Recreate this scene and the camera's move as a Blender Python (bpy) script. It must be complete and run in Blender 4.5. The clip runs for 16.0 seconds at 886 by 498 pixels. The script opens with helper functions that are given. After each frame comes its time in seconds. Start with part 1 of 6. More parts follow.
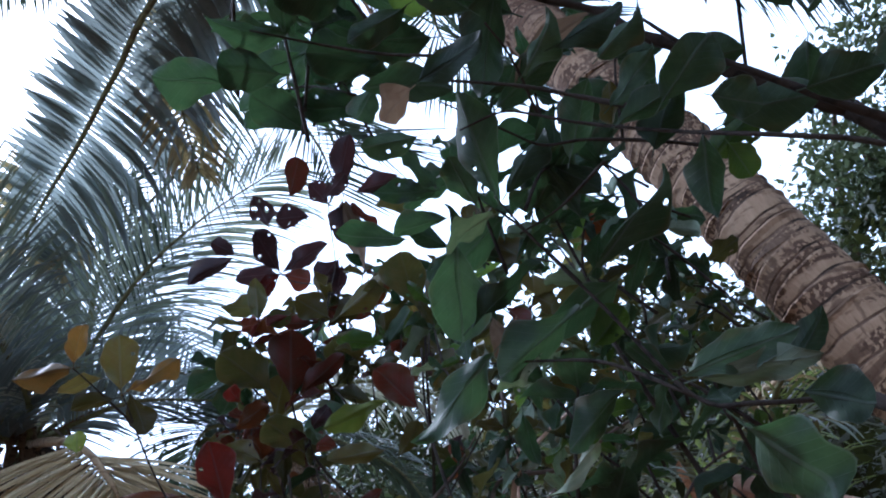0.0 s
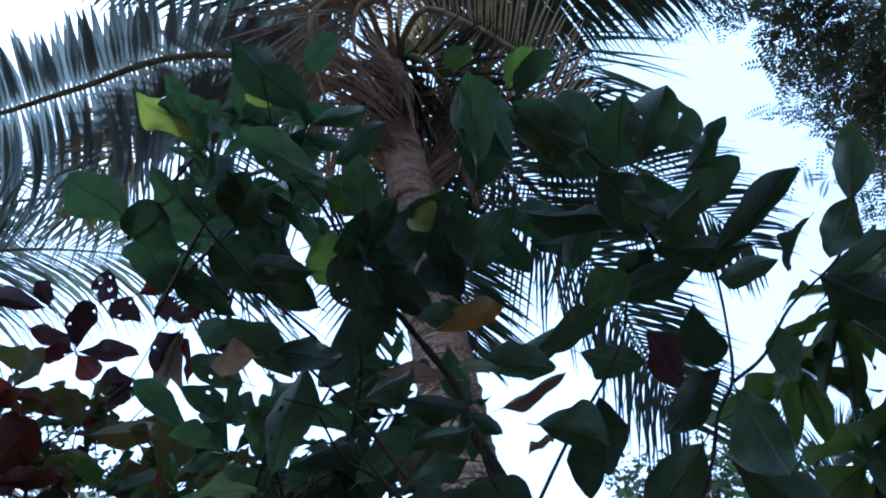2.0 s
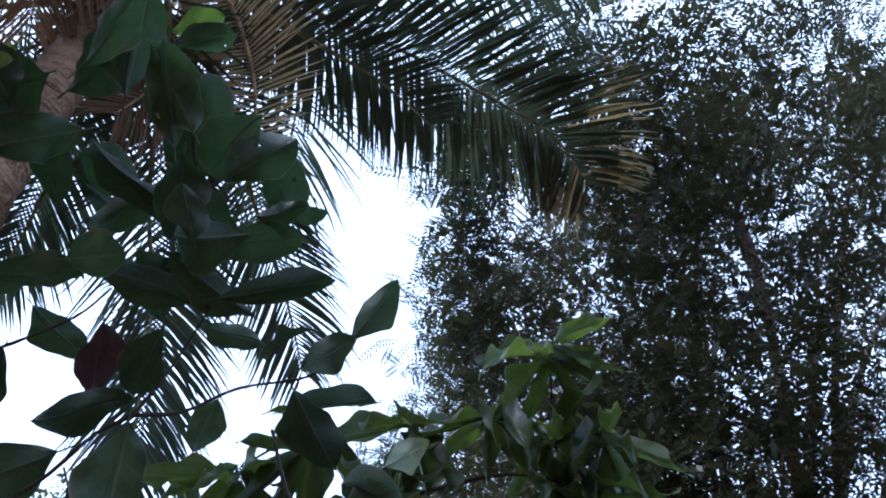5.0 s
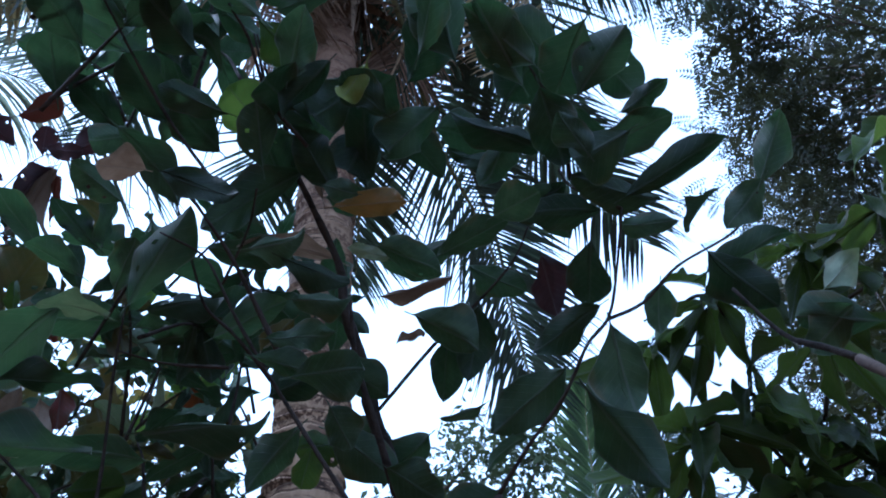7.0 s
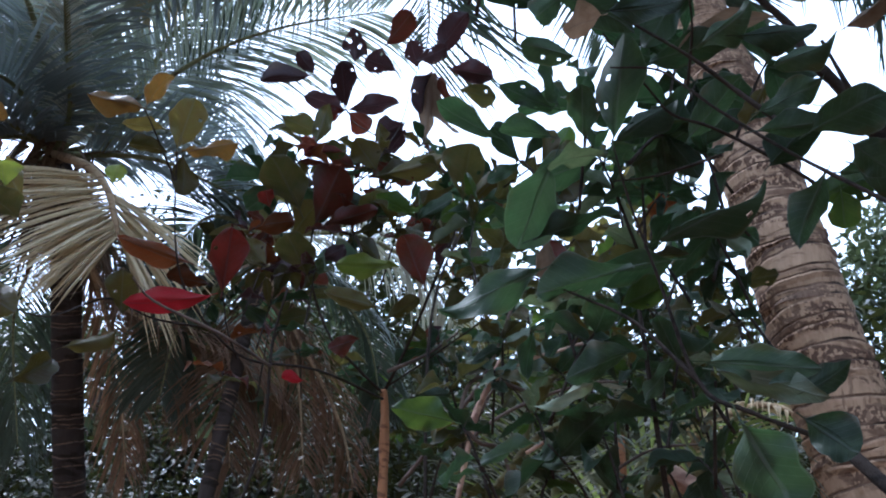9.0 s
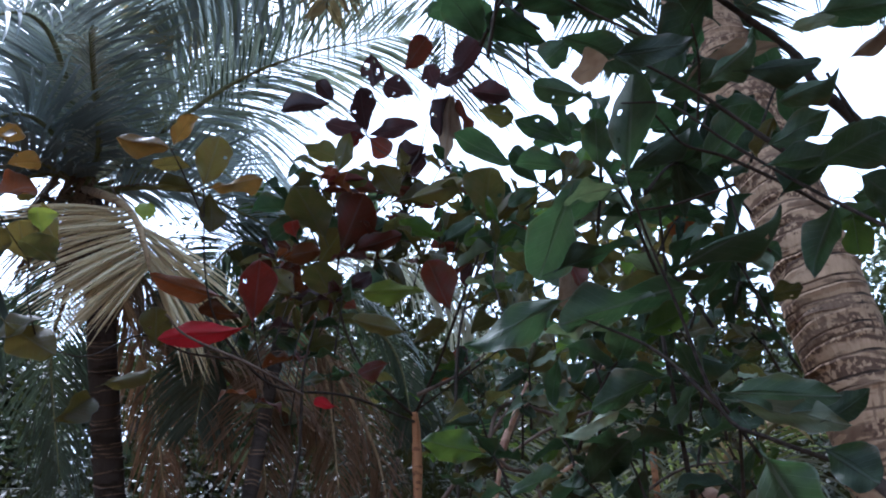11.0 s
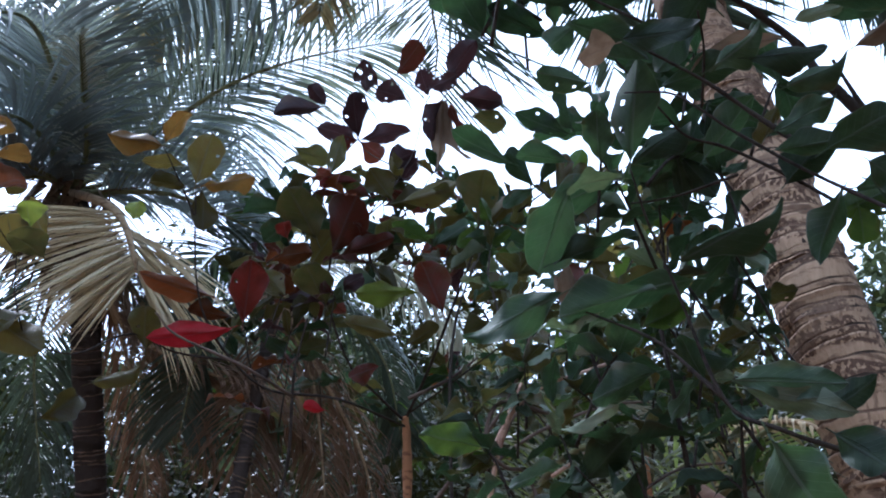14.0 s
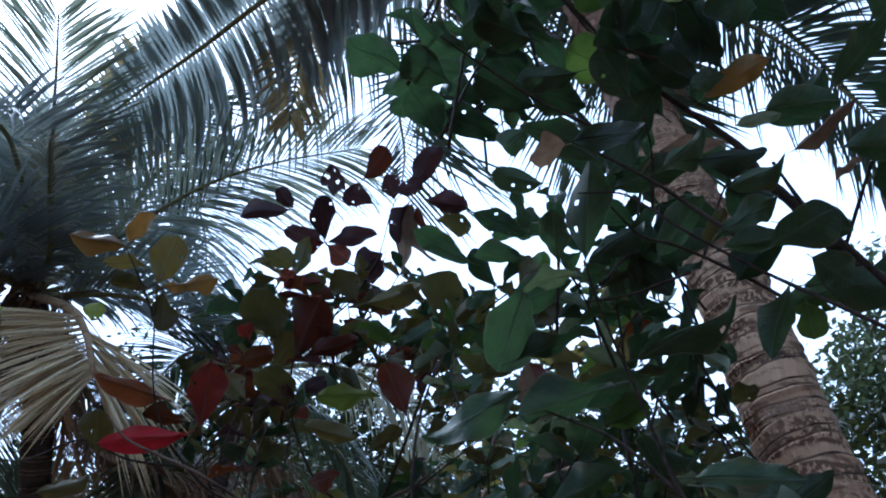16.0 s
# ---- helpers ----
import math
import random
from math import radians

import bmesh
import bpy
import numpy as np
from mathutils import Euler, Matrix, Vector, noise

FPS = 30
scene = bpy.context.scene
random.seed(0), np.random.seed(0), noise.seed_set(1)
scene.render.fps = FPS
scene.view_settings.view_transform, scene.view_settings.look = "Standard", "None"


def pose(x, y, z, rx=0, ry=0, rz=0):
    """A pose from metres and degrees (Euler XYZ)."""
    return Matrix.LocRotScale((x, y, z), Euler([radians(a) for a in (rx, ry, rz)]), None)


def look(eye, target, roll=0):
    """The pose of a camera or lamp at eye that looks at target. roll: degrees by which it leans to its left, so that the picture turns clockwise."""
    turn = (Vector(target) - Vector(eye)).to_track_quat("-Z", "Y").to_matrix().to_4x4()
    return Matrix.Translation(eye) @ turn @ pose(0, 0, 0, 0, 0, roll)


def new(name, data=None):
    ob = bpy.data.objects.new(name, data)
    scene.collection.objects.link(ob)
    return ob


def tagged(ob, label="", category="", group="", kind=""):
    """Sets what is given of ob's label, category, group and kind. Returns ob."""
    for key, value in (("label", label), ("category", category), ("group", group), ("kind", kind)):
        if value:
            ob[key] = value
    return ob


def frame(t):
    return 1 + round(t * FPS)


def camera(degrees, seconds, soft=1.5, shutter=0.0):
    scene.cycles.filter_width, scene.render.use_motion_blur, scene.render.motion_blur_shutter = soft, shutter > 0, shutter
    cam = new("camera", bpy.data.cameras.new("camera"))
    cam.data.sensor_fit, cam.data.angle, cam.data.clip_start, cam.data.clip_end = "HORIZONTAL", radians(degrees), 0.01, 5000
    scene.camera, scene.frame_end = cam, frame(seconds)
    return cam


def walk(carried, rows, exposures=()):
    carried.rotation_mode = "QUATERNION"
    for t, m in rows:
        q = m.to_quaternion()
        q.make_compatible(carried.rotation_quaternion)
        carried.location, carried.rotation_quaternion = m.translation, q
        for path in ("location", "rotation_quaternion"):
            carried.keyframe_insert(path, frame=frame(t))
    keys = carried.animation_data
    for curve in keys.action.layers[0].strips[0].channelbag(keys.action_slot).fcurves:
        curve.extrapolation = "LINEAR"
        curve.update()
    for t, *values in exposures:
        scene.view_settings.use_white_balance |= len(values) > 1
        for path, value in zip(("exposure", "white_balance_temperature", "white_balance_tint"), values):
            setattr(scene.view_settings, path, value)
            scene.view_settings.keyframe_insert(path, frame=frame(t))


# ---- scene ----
cam = camera(58.8, 16.0, soft=2.0)
PATH = [
    (0, (0.388, 0.332, 1.692), (0.182, 1.924, 2.885), -20.75),
    (0.5, (0.391, 0.269, 1.703), (0.2, 1.833, 2.935), -7.12),
    (1, (0.406, 0.232, 1.743), (0.251, 1.656, 3.138), 3.0),
    (1.5, (0.423, 0.213, 1.762), (0.439, 1.551, 3.249), 4.5),
    (2, (0.447, 0.215, 1.764), (0.624, 1.481, 3.302), 5.74),
    (2.5, (0.488, 0.223, 1.77), (0.883, 1.409, 3.332), 8.54),
    (3, (0.547, 0.229, 1.783), (1.104, 1.312, 3.369), 14.0),
    (3.5, (0.595, 0.219, 1.792), (1.302, 1.109, 3.438), 16.3),
    (3.7, (0.617, 0.216, 1.81), (1.364, 1.011, 3.486), 15.2),
    (4.75, (0.59, 0.217, 1.79), (1.39, 0.842, 3.513), 11.0),
    (5.8, (0.563, 0.217, 1.766), (1.271, 0.937, 3.493), 6.6),
    (6, (0.543, 0.227, 1.752), (1.207, 1.054, 3.448), 9.2),
    (6.5, (0.494, 0.266, 1.747), (1.025, 1.362, 3.333), 10.7),
    (7, (0.453, 0.286, 1.729), (0.936, 1.558, 3.194), 11.3),
    (7.5, (0.416, 0.295, 1.71), (0.673, 1.765, 3.042), 11.0),
    (8, (0.369, 0.288, 1.669), (0.4, 1.847, 2.921), 9.4),
    (8.5, (0.318, 0.266, 1.638), (0.175, 1.944, 2.717), 7.9),
    (9, (0.293, 0.241, 1.638), (0.002, 1.956, 2.626), 6.3),
    (11.5, (0.306, 0.189, 1.662), (-0.069, 1.874, 2.671), 4.4),
    (12, (0.303, 0.194, 1.659), (-0.074, 1.877, 2.67), 2.8),
    (12.5, (0.298, 0.2, 1.659), (-0.079, 1.884, 2.67), 2.7),
    (13, (0.295, 0.228, 1.652), (-0.057, 1.917, 2.663), 3.3),
    (13.5, (0.285, 0.232, 1.65), (-0.04, 1.924, 2.665), 4.6),
    (14, (0.279, 0.22, 1.63), (-0.042, 1.898, 2.669), 5.1),
    (14.5, (0.286, 0.237, 1.627), (-0.007, 1.917, 2.67), 4.1),
    (15, (0.297, 0.242, 1.628), (0.047, 1.926, 2.676), 3.7),
    (15.5, (0.304, 0.234, 1.636), (0.055, 1.905, 2.707), 3.8),
    (16, (0.298, 0.227, 1.62), (0.058, 1.761, 2.881), 4.0),
]
EXPOSURES = [
    (0.0, 1.13, 4900, 18),
    (1.0, 0.68, 4600, 17),
    (2.0, 0.58, 4400, 14),
    (3.5, 0.68, 4500, 14),
    (5.8, 1.03, 5000, 20),
    (6.2, 0.93, 4680, 18),
    (7.0, 0.83, 4430, 15),
    (8.0, 0.73, 4600, 15),
    (9.0, 1.28, 5000, 17),
    (15.5, 1.28, 5000, 17),
    (16.0, 0.73, 4700, 15),
]
walk(cam, [(t, look(eye, target, roll)) for t, eye, target, roll in PATH], exposures=EXPOSURES)

# ---- daylight: a bright, thinly clouded sky ----
SUN_EL, SUN_AZ = 55.0, -62.0
world = bpy.data.worlds.new("sky")
scene.world = world
world.use_nodes = True
wn = world.node_tree
wn.nodes.clear()
w_out = wn.nodes.new("ShaderNodeOutputWorld")
w_bg = wn.nodes.new("ShaderNodeBackground")
w_sky = wn.nodes.new("ShaderNodeTexSky")
w_sky.sky_type = "NISHITA"
w_sky.sun_disc = False
w_sky.sun_elevation = radians(SUN_EL)
w_sky.sun_rotation = radians(SUN_AZ)
w_sky.air_density, w_sky.dust_density, w_sky.ozone_density = 1.0, 4.0, 1.0
w_mix = wn.nodes.new("ShaderNodeMix")
w_mix.data_type = "RGBA"
w_noise = wn.nodes.new("ShaderNodeTexNoise")
w_noise.inputs["Scale"].default_value = 1.6
w_noise.inputs["Detail"].default_value = 4.0
w_ramp = wn.nodes.new("ShaderNodeMapRange")
w_ramp.inputs["From Min"].default_value, w_ramp.inputs["From Max"].default_value = 0.3, 0.7
w_ramp.inputs["To Min"].default_value, w_ramp.inputs["To Max"].default_value = 0.55, 0.8
wn.links.new(w_noise.outputs["Fac"], w_ramp.inputs["Value"])
wn.links.new(w_ramp.outputs["Result"], w_mix.inputs["Factor"])
wn.links.new(w_sky.outputs["Color"], w_mix.inputs["A"])
w_mix.inputs["B"].default_value = (8.7, 9.8, 10.2, 1.0)
wn.links.new(w_mix.outputs["Result"], w_bg.inputs["Color"])
w_bg.inputs["Strength"].default_value = 0.14
wn.links.new(w_bg.outputs["Background"], w_out.inputs["Surface"])

sun_data = bpy.data.lights.new("sun", "SUN")
sun_data.energy, sun_data.angle, sun_data.color = 2.8, radians(9), (1.0, 0.95, 0.88)
sun = new("sun", sun_data)
sun.matrix_world = look((20 * math.sin(radians(SUN_AZ)), 20 * math.cos(radians(SUN_AZ)), 20 * math.tan(radians(SUN_EL))), (0, 0, 0))

# ---- materials ----


def material(name):
    m = bpy.data.materials.new(name)
    m.use_nodes = True
    nt = m.node_tree
    nt.nodes.clear()
    return m, nt


def node(nt, kind, **values):
    n = nt.nodes.new(kind)
    for key, value in values.items():
        n.inputs[key.replace("_", " ")].default_value = value
    return n


def mix_colour(nt, fac, a, b, blend="MIX"):
    n = nt.nodes.new("ShaderNodeMix")
    n.data_type, n.blend_type = "RGBA", blend
    for key, value in (("Factor", fac), ("A", a), ("B", b)):
        if isinstance(value, (int, float)):
            n.inputs[key].default_value = value
        elif isinstance(value, tuple):
            n.inputs[key].default_value = (*value, 1.0)
        else:
            nt.links.new(value, n.inputs[key])
    return n.outputs["Result"]


def ramp(nt, value, lo, hi):
    n = nt.nodes.new("ShaderNodeMapRange")
    n.interpolation_type = "SMOOTHSTEP"
    n.inputs["From Min"].default_value, n.inputs["From Max"].default_value = lo, hi
    nt.links.new(value, n.inputs["Value"])
    return n.outputs["Result"]


def calc(nt, op, a, b=0.0):
    n = nt.nodes.new("ShaderNodeMath")
    n.operation = op
    for i, value in enumerate((a, b)):
        if isinstance(value, (int, float)):
            n.inputs[i].default_value = value
        else:
            nt.links.new(value, n.inputs[i])
    return n.outputs[0]


def noise_of(nt, coord, scale, detail=3.0, stretch=None):
    n = node(nt, "ShaderNodeTexNoise", Scale=scale, Detail=detail)
    if stretch:
        mp = nt.nodes.new("ShaderNodeMapping")
        mp.inputs["Scale"].default_value = stretch
        nt.links.new(coord, mp.inputs["Vector"])
        coord = mp.outputs["Vector"]
    nt.links.new(coord, n.inputs["Vector"])
    return n.outputs["Fac"]


def finish(nt, colour, rough, through_colour=None, share=0.0, bump=None, bump_dist=0.002, spec=0.5):
    out = nt.nodes.new("ShaderNodeOutputMaterial")
    p = nt.nodes.new("ShaderNodeBsdfPrincipled")
    nt.links.new(colour, p.inputs["Base Color"])
    if isinstance(rough, (int, float)):
        p.inputs["Roughness"].default_value = rough
    else:
        nt.links.new(rough, p.inputs["Roughness"])
    p.inputs["Specular IOR Level"].default_value = spec
    if bump is not None:
        b = node(nt, "ShaderNodeBump", Strength=0.6, Distance=bump_dist)
        nt.links.new(bump, b.inputs["Height"])
        nt.links.new(b.outputs["Normal"], p.inputs["Normal"])
    if share > 0:
        tr = nt.nodes.new("ShaderNodeBsdfTranslucent")
        nt.links.new(through_colour, tr.inputs["Color"])
        mx = nt.nodes.new("ShaderNodeMixShader")
        mx.inputs[0].default_value = share
        nt.links.new(p.outputs[0], mx.inputs[1])
        nt.links.new(tr.outputs[0], mx.inputs[2])
        nt.links.new(mx.outputs[0], out.inputs["Surface"])
    else:
        nt.links.new(p.outputs[0], out.inputs["Surface"])


def leaf_material(name, a, b, glow, share=0.3, rough=0.38):
    """A broad leaf: blade colours a and b in blotches, paler ribs, and the colour that light takes on going through."""
    m, nt = material(name)
    tc = nt.nodes.new("ShaderNodeTexCoord")
    sep = nt.nodes.new("ShaderNodeSeparateXYZ")
    nt.links.new(tc.outputs["Object"], sep.inputs[0])
    info = nt.nodes.new("ShaderNodeObjectInfo")
    ay = calc(nt, "ABSOLUTE", sep.outputs["Y"])
    # side ribs sweep forward from the midrib
    phase = calc(nt, "SUBTRACT", calc(nt, "MULTIPLY", sep.outputs["X"], 9.0), calc(nt, "MULTIPLY", ay, 5.0))
    saw = calc(nt, "ABSOLUTE", calc(nt, "SUBTRACT", calc(nt, "FRACT", phase), 0.5))
    side_rib = calc(nt, "SUBTRACT", 1.0, ramp(nt, saw, 0.0, 0.07))
    mid_rib = calc(nt, "SUBTRACT", 1.0, ramp(nt, ay, 0.012, 0.035))
    rib = calc(nt, "MAXIMUM", mid_rib, calc(nt, "MULTIPLY", side_rib, 0.45))
    shift = nt.nodes.new("ShaderNodeVectorMath")
    shift.operation = "ADD"
    nt.links.new(tc.outputs["Object"], shift.inputs[0])
    nt.links.new(info.outputs["Location"], shift.inputs[1])
    blotch = ramp(nt, noise_of(nt, shift.outputs[0], 3.5, 4.0), 0.38, 0.66)
    fine = noise_of(nt, shift.outputs[0], 26.0, 2.0)
    col = mix_colour(nt, blotch, a, b)
    col = mix_colour(nt, calc(nt, "MULTIPLY", rib, 0.35), col, tuple(min(1.0, 0.6 * x + 0.10) for x in b))
    spots = ramp(nt, fine, 0.66, 0.74)
    col = mix_colour(nt, calc(nt, "MULTIPLY", spots, 0.5), col, (0.05, 0.03, 0.015))
    rim = ramp(nt, calc(nt, "ADD", ay, calc(nt, "MULTIPLY", blotch, 0.10)), 0.40, 0.56)
    col = mix_colour(nt, calc(nt, "MULTIPLY", rim, 0.45), col, (0.09, 0.055, 0.025))
    # thin highlight along the blade's edge, painted as a paler line
    edge = nt.nodes.new("ShaderNodeAttribute")
    edge.attribute_name = "edge"
    rim_light = ramp(nt, edge.outputs["Fac"], 0.92, 0.99)
    col = mix_colour(nt, calc(nt, "MULTIPLY", rim_light, 0.55), col, tuple(0.5 * x + 0.11 for x in b))
    hsv = nt.nodes.new("ShaderNodeHueSaturation")
    nt.links.new(col, hsv.inputs["Color"])
    val = nt.nodes.new("ShaderNodeMapRange")
    val.inputs["To Min"].default_value, val.inputs["To Max"].default_value = 0.55, 1.45
    nt.links.new(info.outputs["Random"], val.inputs["Value"])
    nt.links.new(val.outputs[0], hsv.inputs["Value"])
    thr = mix_colour(nt, calc(nt, "MULTIPLY", rib, 0.5), glow, tuple(0.5 * x for x in glow))
    hs2 = nt.nodes.new("ShaderNodeHueSaturation")
    nt.links.new(thr, hs2.inputs["Color"])
    nt.links.new(val.outputs[0], hs2.inputs["Value"])
    rg = nt.nodes.new("ShaderNodeMapRange")
    rg.inputs["To Min"].default_value, rg.inputs["To Max"].default_value = rough - 0.08, rough + 0.18
    nt.links.new(fine, rg.inputs["Value"])
    height = calc(nt, "ADD", rib, calc(nt, "MULTIPLY", fine, 0.3))
    finish(nt, hsv.outputs[0], rg.outputs[0], hs2.outputs[0], share, height, 0.0015, 0.16)
    return m


LEAF = {
    "g": leaf_material("green_leaf", (0.029, 0.043, 0.025), (0.048, 0.069, 0.037), (0.05, 0.105, 0.036), 0.25, 0.5),
    "fresh": leaf_material("fresh_leaf", (0.034, 0.064, 0.017), (0.052, 0.086, 0.02), (0.13, 0.21, 0.03)),
    "lime": leaf_material("yellow_green_leaf", (0.12, 0.15, 0.03), (0.17, 0.19, 0.045), (0.25, 0.31, 0.04), 0.35),
    "pale": leaf_material("pale_leaf_underside", (0.154, 0.182, 0.126), (0.224, 0.252, 0.175), (0.140, 0.224, 0.084), 0.2, 0.5),
    "olive": leaf_material("olive_leaf", (0.058, 0.044, 0.016), (0.059, 0.058, 0.018), (0.160, 0.120, 0.026)),
    "dolive": leaf_material("dark_olive_leaf", (0.048, 0.053, 0.022), (0.078, 0.062, 0.028), (0.140, 0.126, 0.031)),
    "orange": leaf_material("orange_leaf", (0.144, 0.076, 0.022), (0.094, 0.068, 0.022), (0.230, 0.122, 0.025), 0.32),
    "rust": leaf_material("rust_leaf", (0.098, 0.032, 0.011), (0.068, 0.030, 0.011), (0.176, 0.049, 0.014), 0.35),
    "red": leaf_material("red_leaf", (0.112, 0.018, 0.013), (0.073, 0.020, 0.014), (0.190, 0.026, 0.017), 0.35),
    "scarlet": leaf_material("scarlet_leaf", (0.50, 0.022, 0.032), (0.42, 0.03, 0.03), (0.65, 0.03, 0.04), 0.4),
    "dred": leaf_material("dark_red_leaf", (0.073, 0.018, 0.014), (0.048, 0.026, 0.016), (0.161, 0.040, 0.020)),
    "wine": leaf_material("wine_dark_leaf", (0.028, 0.022, 0.025), (0.048, 0.025, 0.026), (0.07, 0.03, 0.03)),
    "brown": leaf_material("dry_brown_leaf", (0.24, 0.18, 0.13), (0.18, 0.125, 0.085), (0.26, 0.18, 0.11), 0.2, 0.65),
}
LEAF["holed"] = LEAF["wine"]


def blade_material(name, a, b, glow, share=0.25, rough=0.5):
    """Palm leaflets and small leaves: each strip takes its own shade."""
    m, nt = material(name)
    geo = nt.nodes.new("ShaderNodeNewGeometry")
    tc = nt.nodes.new("ShaderNodeTexCoord")
    wide = noise_of(nt, tc.outputs["Object"], 1.3, 3.0)
    fine = noise_of(nt, tc.outputs["Object"], 40.0, 2.0, (1.0, 1.0, 0.25))
    col = mix_colour(nt, geo.outputs["Random Per Island"], a, b)
    col = mix_colour(nt, ramp(nt, wide, 0.4, 0.7), col, tuple(0.55 * x + 0.45 * y for x, y in zip(a, b)))
    col = mix_colour(nt, calc(nt, "MULTIPLY", ramp(nt, fine, 0.5, 0.75), 0.4), col, tuple(0.5 * x for x in a))
    thr = mix_colour(nt, geo.outputs["Random Per Island"], glow, tuple(0.6 * x for x in glow))
    finish(nt, col, rough, thr, share, fine, 0.001, 0.25)
    return m


PALM_GREEN = blade_material("palm_leaflet", (0.046, 0.060, 0.048), (0.088, 0.105, 0.075), (0.08, 0.11, 0.06), 0.2)
# grey-green leaflets with bright haze painted in as extra paleness
PALM_GREY_HAZE = blade_material("grey_green_haze_leaflet", (0.17, 0.205, 0.155), (0.31, 0.33, 0.265), (0.28, 0.32, 0.22), 0.35)
PALM_PALE = blade_material("pale_leaflet", (0.45, 0.45, 0.36), (0.62, 0.61, 0.50), (0.35, 0.37, 0.25), 0.25)
# green leaflets paled and blued: hazy glare put into the colour
PALM_HAZE = blade_material("hazed_palm_leaflet", (0.15, 0.178, 0.19), (0.27, 0.295, 0.295), (0.26, 0.30, 0.27), 0.40)
PALM_YOUNG = blade_material("young_palm_leaflet", (0.07, 0.11, 0.05), (0.11, 0.15, 0.07), (0.14, 0.20, 0.06), 0.3)
# sunlight on some green leaflets, painted as a brighter yellow-green
PALM_SUNLIT = blade_material("lit_green_leaflet", (0.16, 0.21, 0.07), (0.30, 0.34, 0.14), (0.30, 0.38, 0.10), 0.35)
PALM_DRY = blade_material("dry_leaflet", (0.484, 0.297, 0.176), (0.704, 0.517, 0.352), (0.550, 0.330, 0.154), 0.25, 0.65)
PALM_STRAW = blade_material("straw_leaflet", (0.44, 0.32, 0.16), (0.80, 0.68, 0.44), (0.62, 0.48, 0.24), 0.28, 0.6)
PALM_DEAD = blade_material("dead_brown_leaflet", (0.095, 0.055, 0.033), (0.29, 0.18, 0.11), (0.20, 0.11, 0.055), 0.2, 0.7)
PALM_BROWN = blade_material("brown_leaflet", (0.085, 0.05, 0.03), (0.56, 0.39, 0.25), (0.34, 0.21, 0.11), 0.2, 0.65)
PALM_TAN = blade_material("tan_tipped_leaflet", (0.240, 0.204, 0.120), (0.360, 0.288, 0.168), (0.360, 0.288, 0.120), 0.25, 0.6)
FINE_LEAF = blade_material("feathery_leaflet", (0.032, 0.038, 0.021), (0.078, 0.074, 0.038), (0.09, 0.095, 0.04), 0.2)
LANCE_LEAF = leaf_material("lance_leaf", (0.030, 0.046, 0.016), (0.052, 0.074, 0.024), (0.13, 0.19, 0.03), 0.3)
FAR_LEAF = blade_material("distant_leaf", (0.045, 0.062, 0.03), (0.10, 0.115, 0.05), (0.10, 0.13, 0.05), 0.2)
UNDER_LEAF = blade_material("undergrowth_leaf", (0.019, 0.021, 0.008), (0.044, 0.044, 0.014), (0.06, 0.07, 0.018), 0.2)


def bark_material(name, a, b, dark, scale=8.0, stretch=(1.0, 1.0, 0.3), rough=0.85, patch=(0.5, 0.62), bands=False):
    m, nt = material(name)
    tc = nt.nodes.new("ShaderNodeTexCoord")
    fine = noise_of(nt, tc.outputs["Object"], scale * 6, 5.0, stretch)
    mid = noise_of(nt, tc.outputs["Object"], scale * 0.9, 9.0, (1.0, 1.0, 2.8))
    wide = noise_of(nt, tc.outputs["Object"], scale * 0.5, 3.0)
    col = mix_colour(nt, fine, a, b)
    worn = ramp(nt, mid, *patch)
    if bands:
        grain = noise_of(nt, tc.outputs["Object"], 75.0, 4.0, (1.0, 1.0, 0.8))
        band = ramp(nt, noise_of(nt, tc.outputs["Object"], 5.5, 4.0, (0.7, 0.7, 3.2)), 0.45, 0.53)
        worn = calc(nt, "MAXIMUM", calc(nt, "MULTIPLY", band, ramp(nt, grain, 0.45, 0.51)), calc(nt, "MULTIPLY", worn, 0.75))
        crack = ramp(nt, noise_of(nt, tc.outputs["Object"], 60.0, 3.0, (1.0, 1.0, 0.12)), 0.60, 0.68)
        worn = calc(nt, "MAXIMUM", worn, calc(nt, "MULTIPLY", crack, 0.6))
    col = mix_colour(nt, calc(nt, "MULTIPLY", worn, 0.85), col, dark)
    col = mix_colour(nt, calc(nt, "MULTIPLY", ramp(nt, wide, 0.45, 0.7), 0.35), col, tuple(0.6 * x for x in b))
    if bands:
        place = nt.nodes.new("ShaderNodeSeparateXYZ")
        nt.links.new(tc.outputs["Object"], place.inputs[0])
        # by height: browner young bark, plus the crown's shade put into the colour
        young = ramp(nt, calc(nt, "ADD", place.outputs["Z"], calc(nt, "MULTIPLY", mid, 0.9)), 3.5, 5.0)
        col = mix_colour(nt, calc(nt, "MULTIPLY", young, 0.7), col, (0.15, 0.082, 0.052))
    height = calc(nt, "ADD", fine, calc(nt, "MULTIPLY", mid, 0.7))
    finish(nt, col, rough, None, 0.0, height, 0.006, 0.2)
    return m


COCO_BARK = bark_material("coconut_bark", (0.27, 0.165, 0.095), (0.58, 0.395, 0.25), (0.055, 0.026, 0.018), 11.0, patch=(0.53, 0.60), bands=True)
SCAR = bark_material("leaf_scar", (0.10, 0.062, 0.04), (0.25, 0.16, 0.105), (0.02, 0.015, 0.012), 14.0)
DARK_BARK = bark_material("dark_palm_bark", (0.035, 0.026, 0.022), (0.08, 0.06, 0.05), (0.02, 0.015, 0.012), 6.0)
TWIG_BARK = bark_material("twig_bark", (0.022, 0.016, 0.013), (0.055, 0.040, 0.030), (0.015, 0.011, 0.009), 30.0)
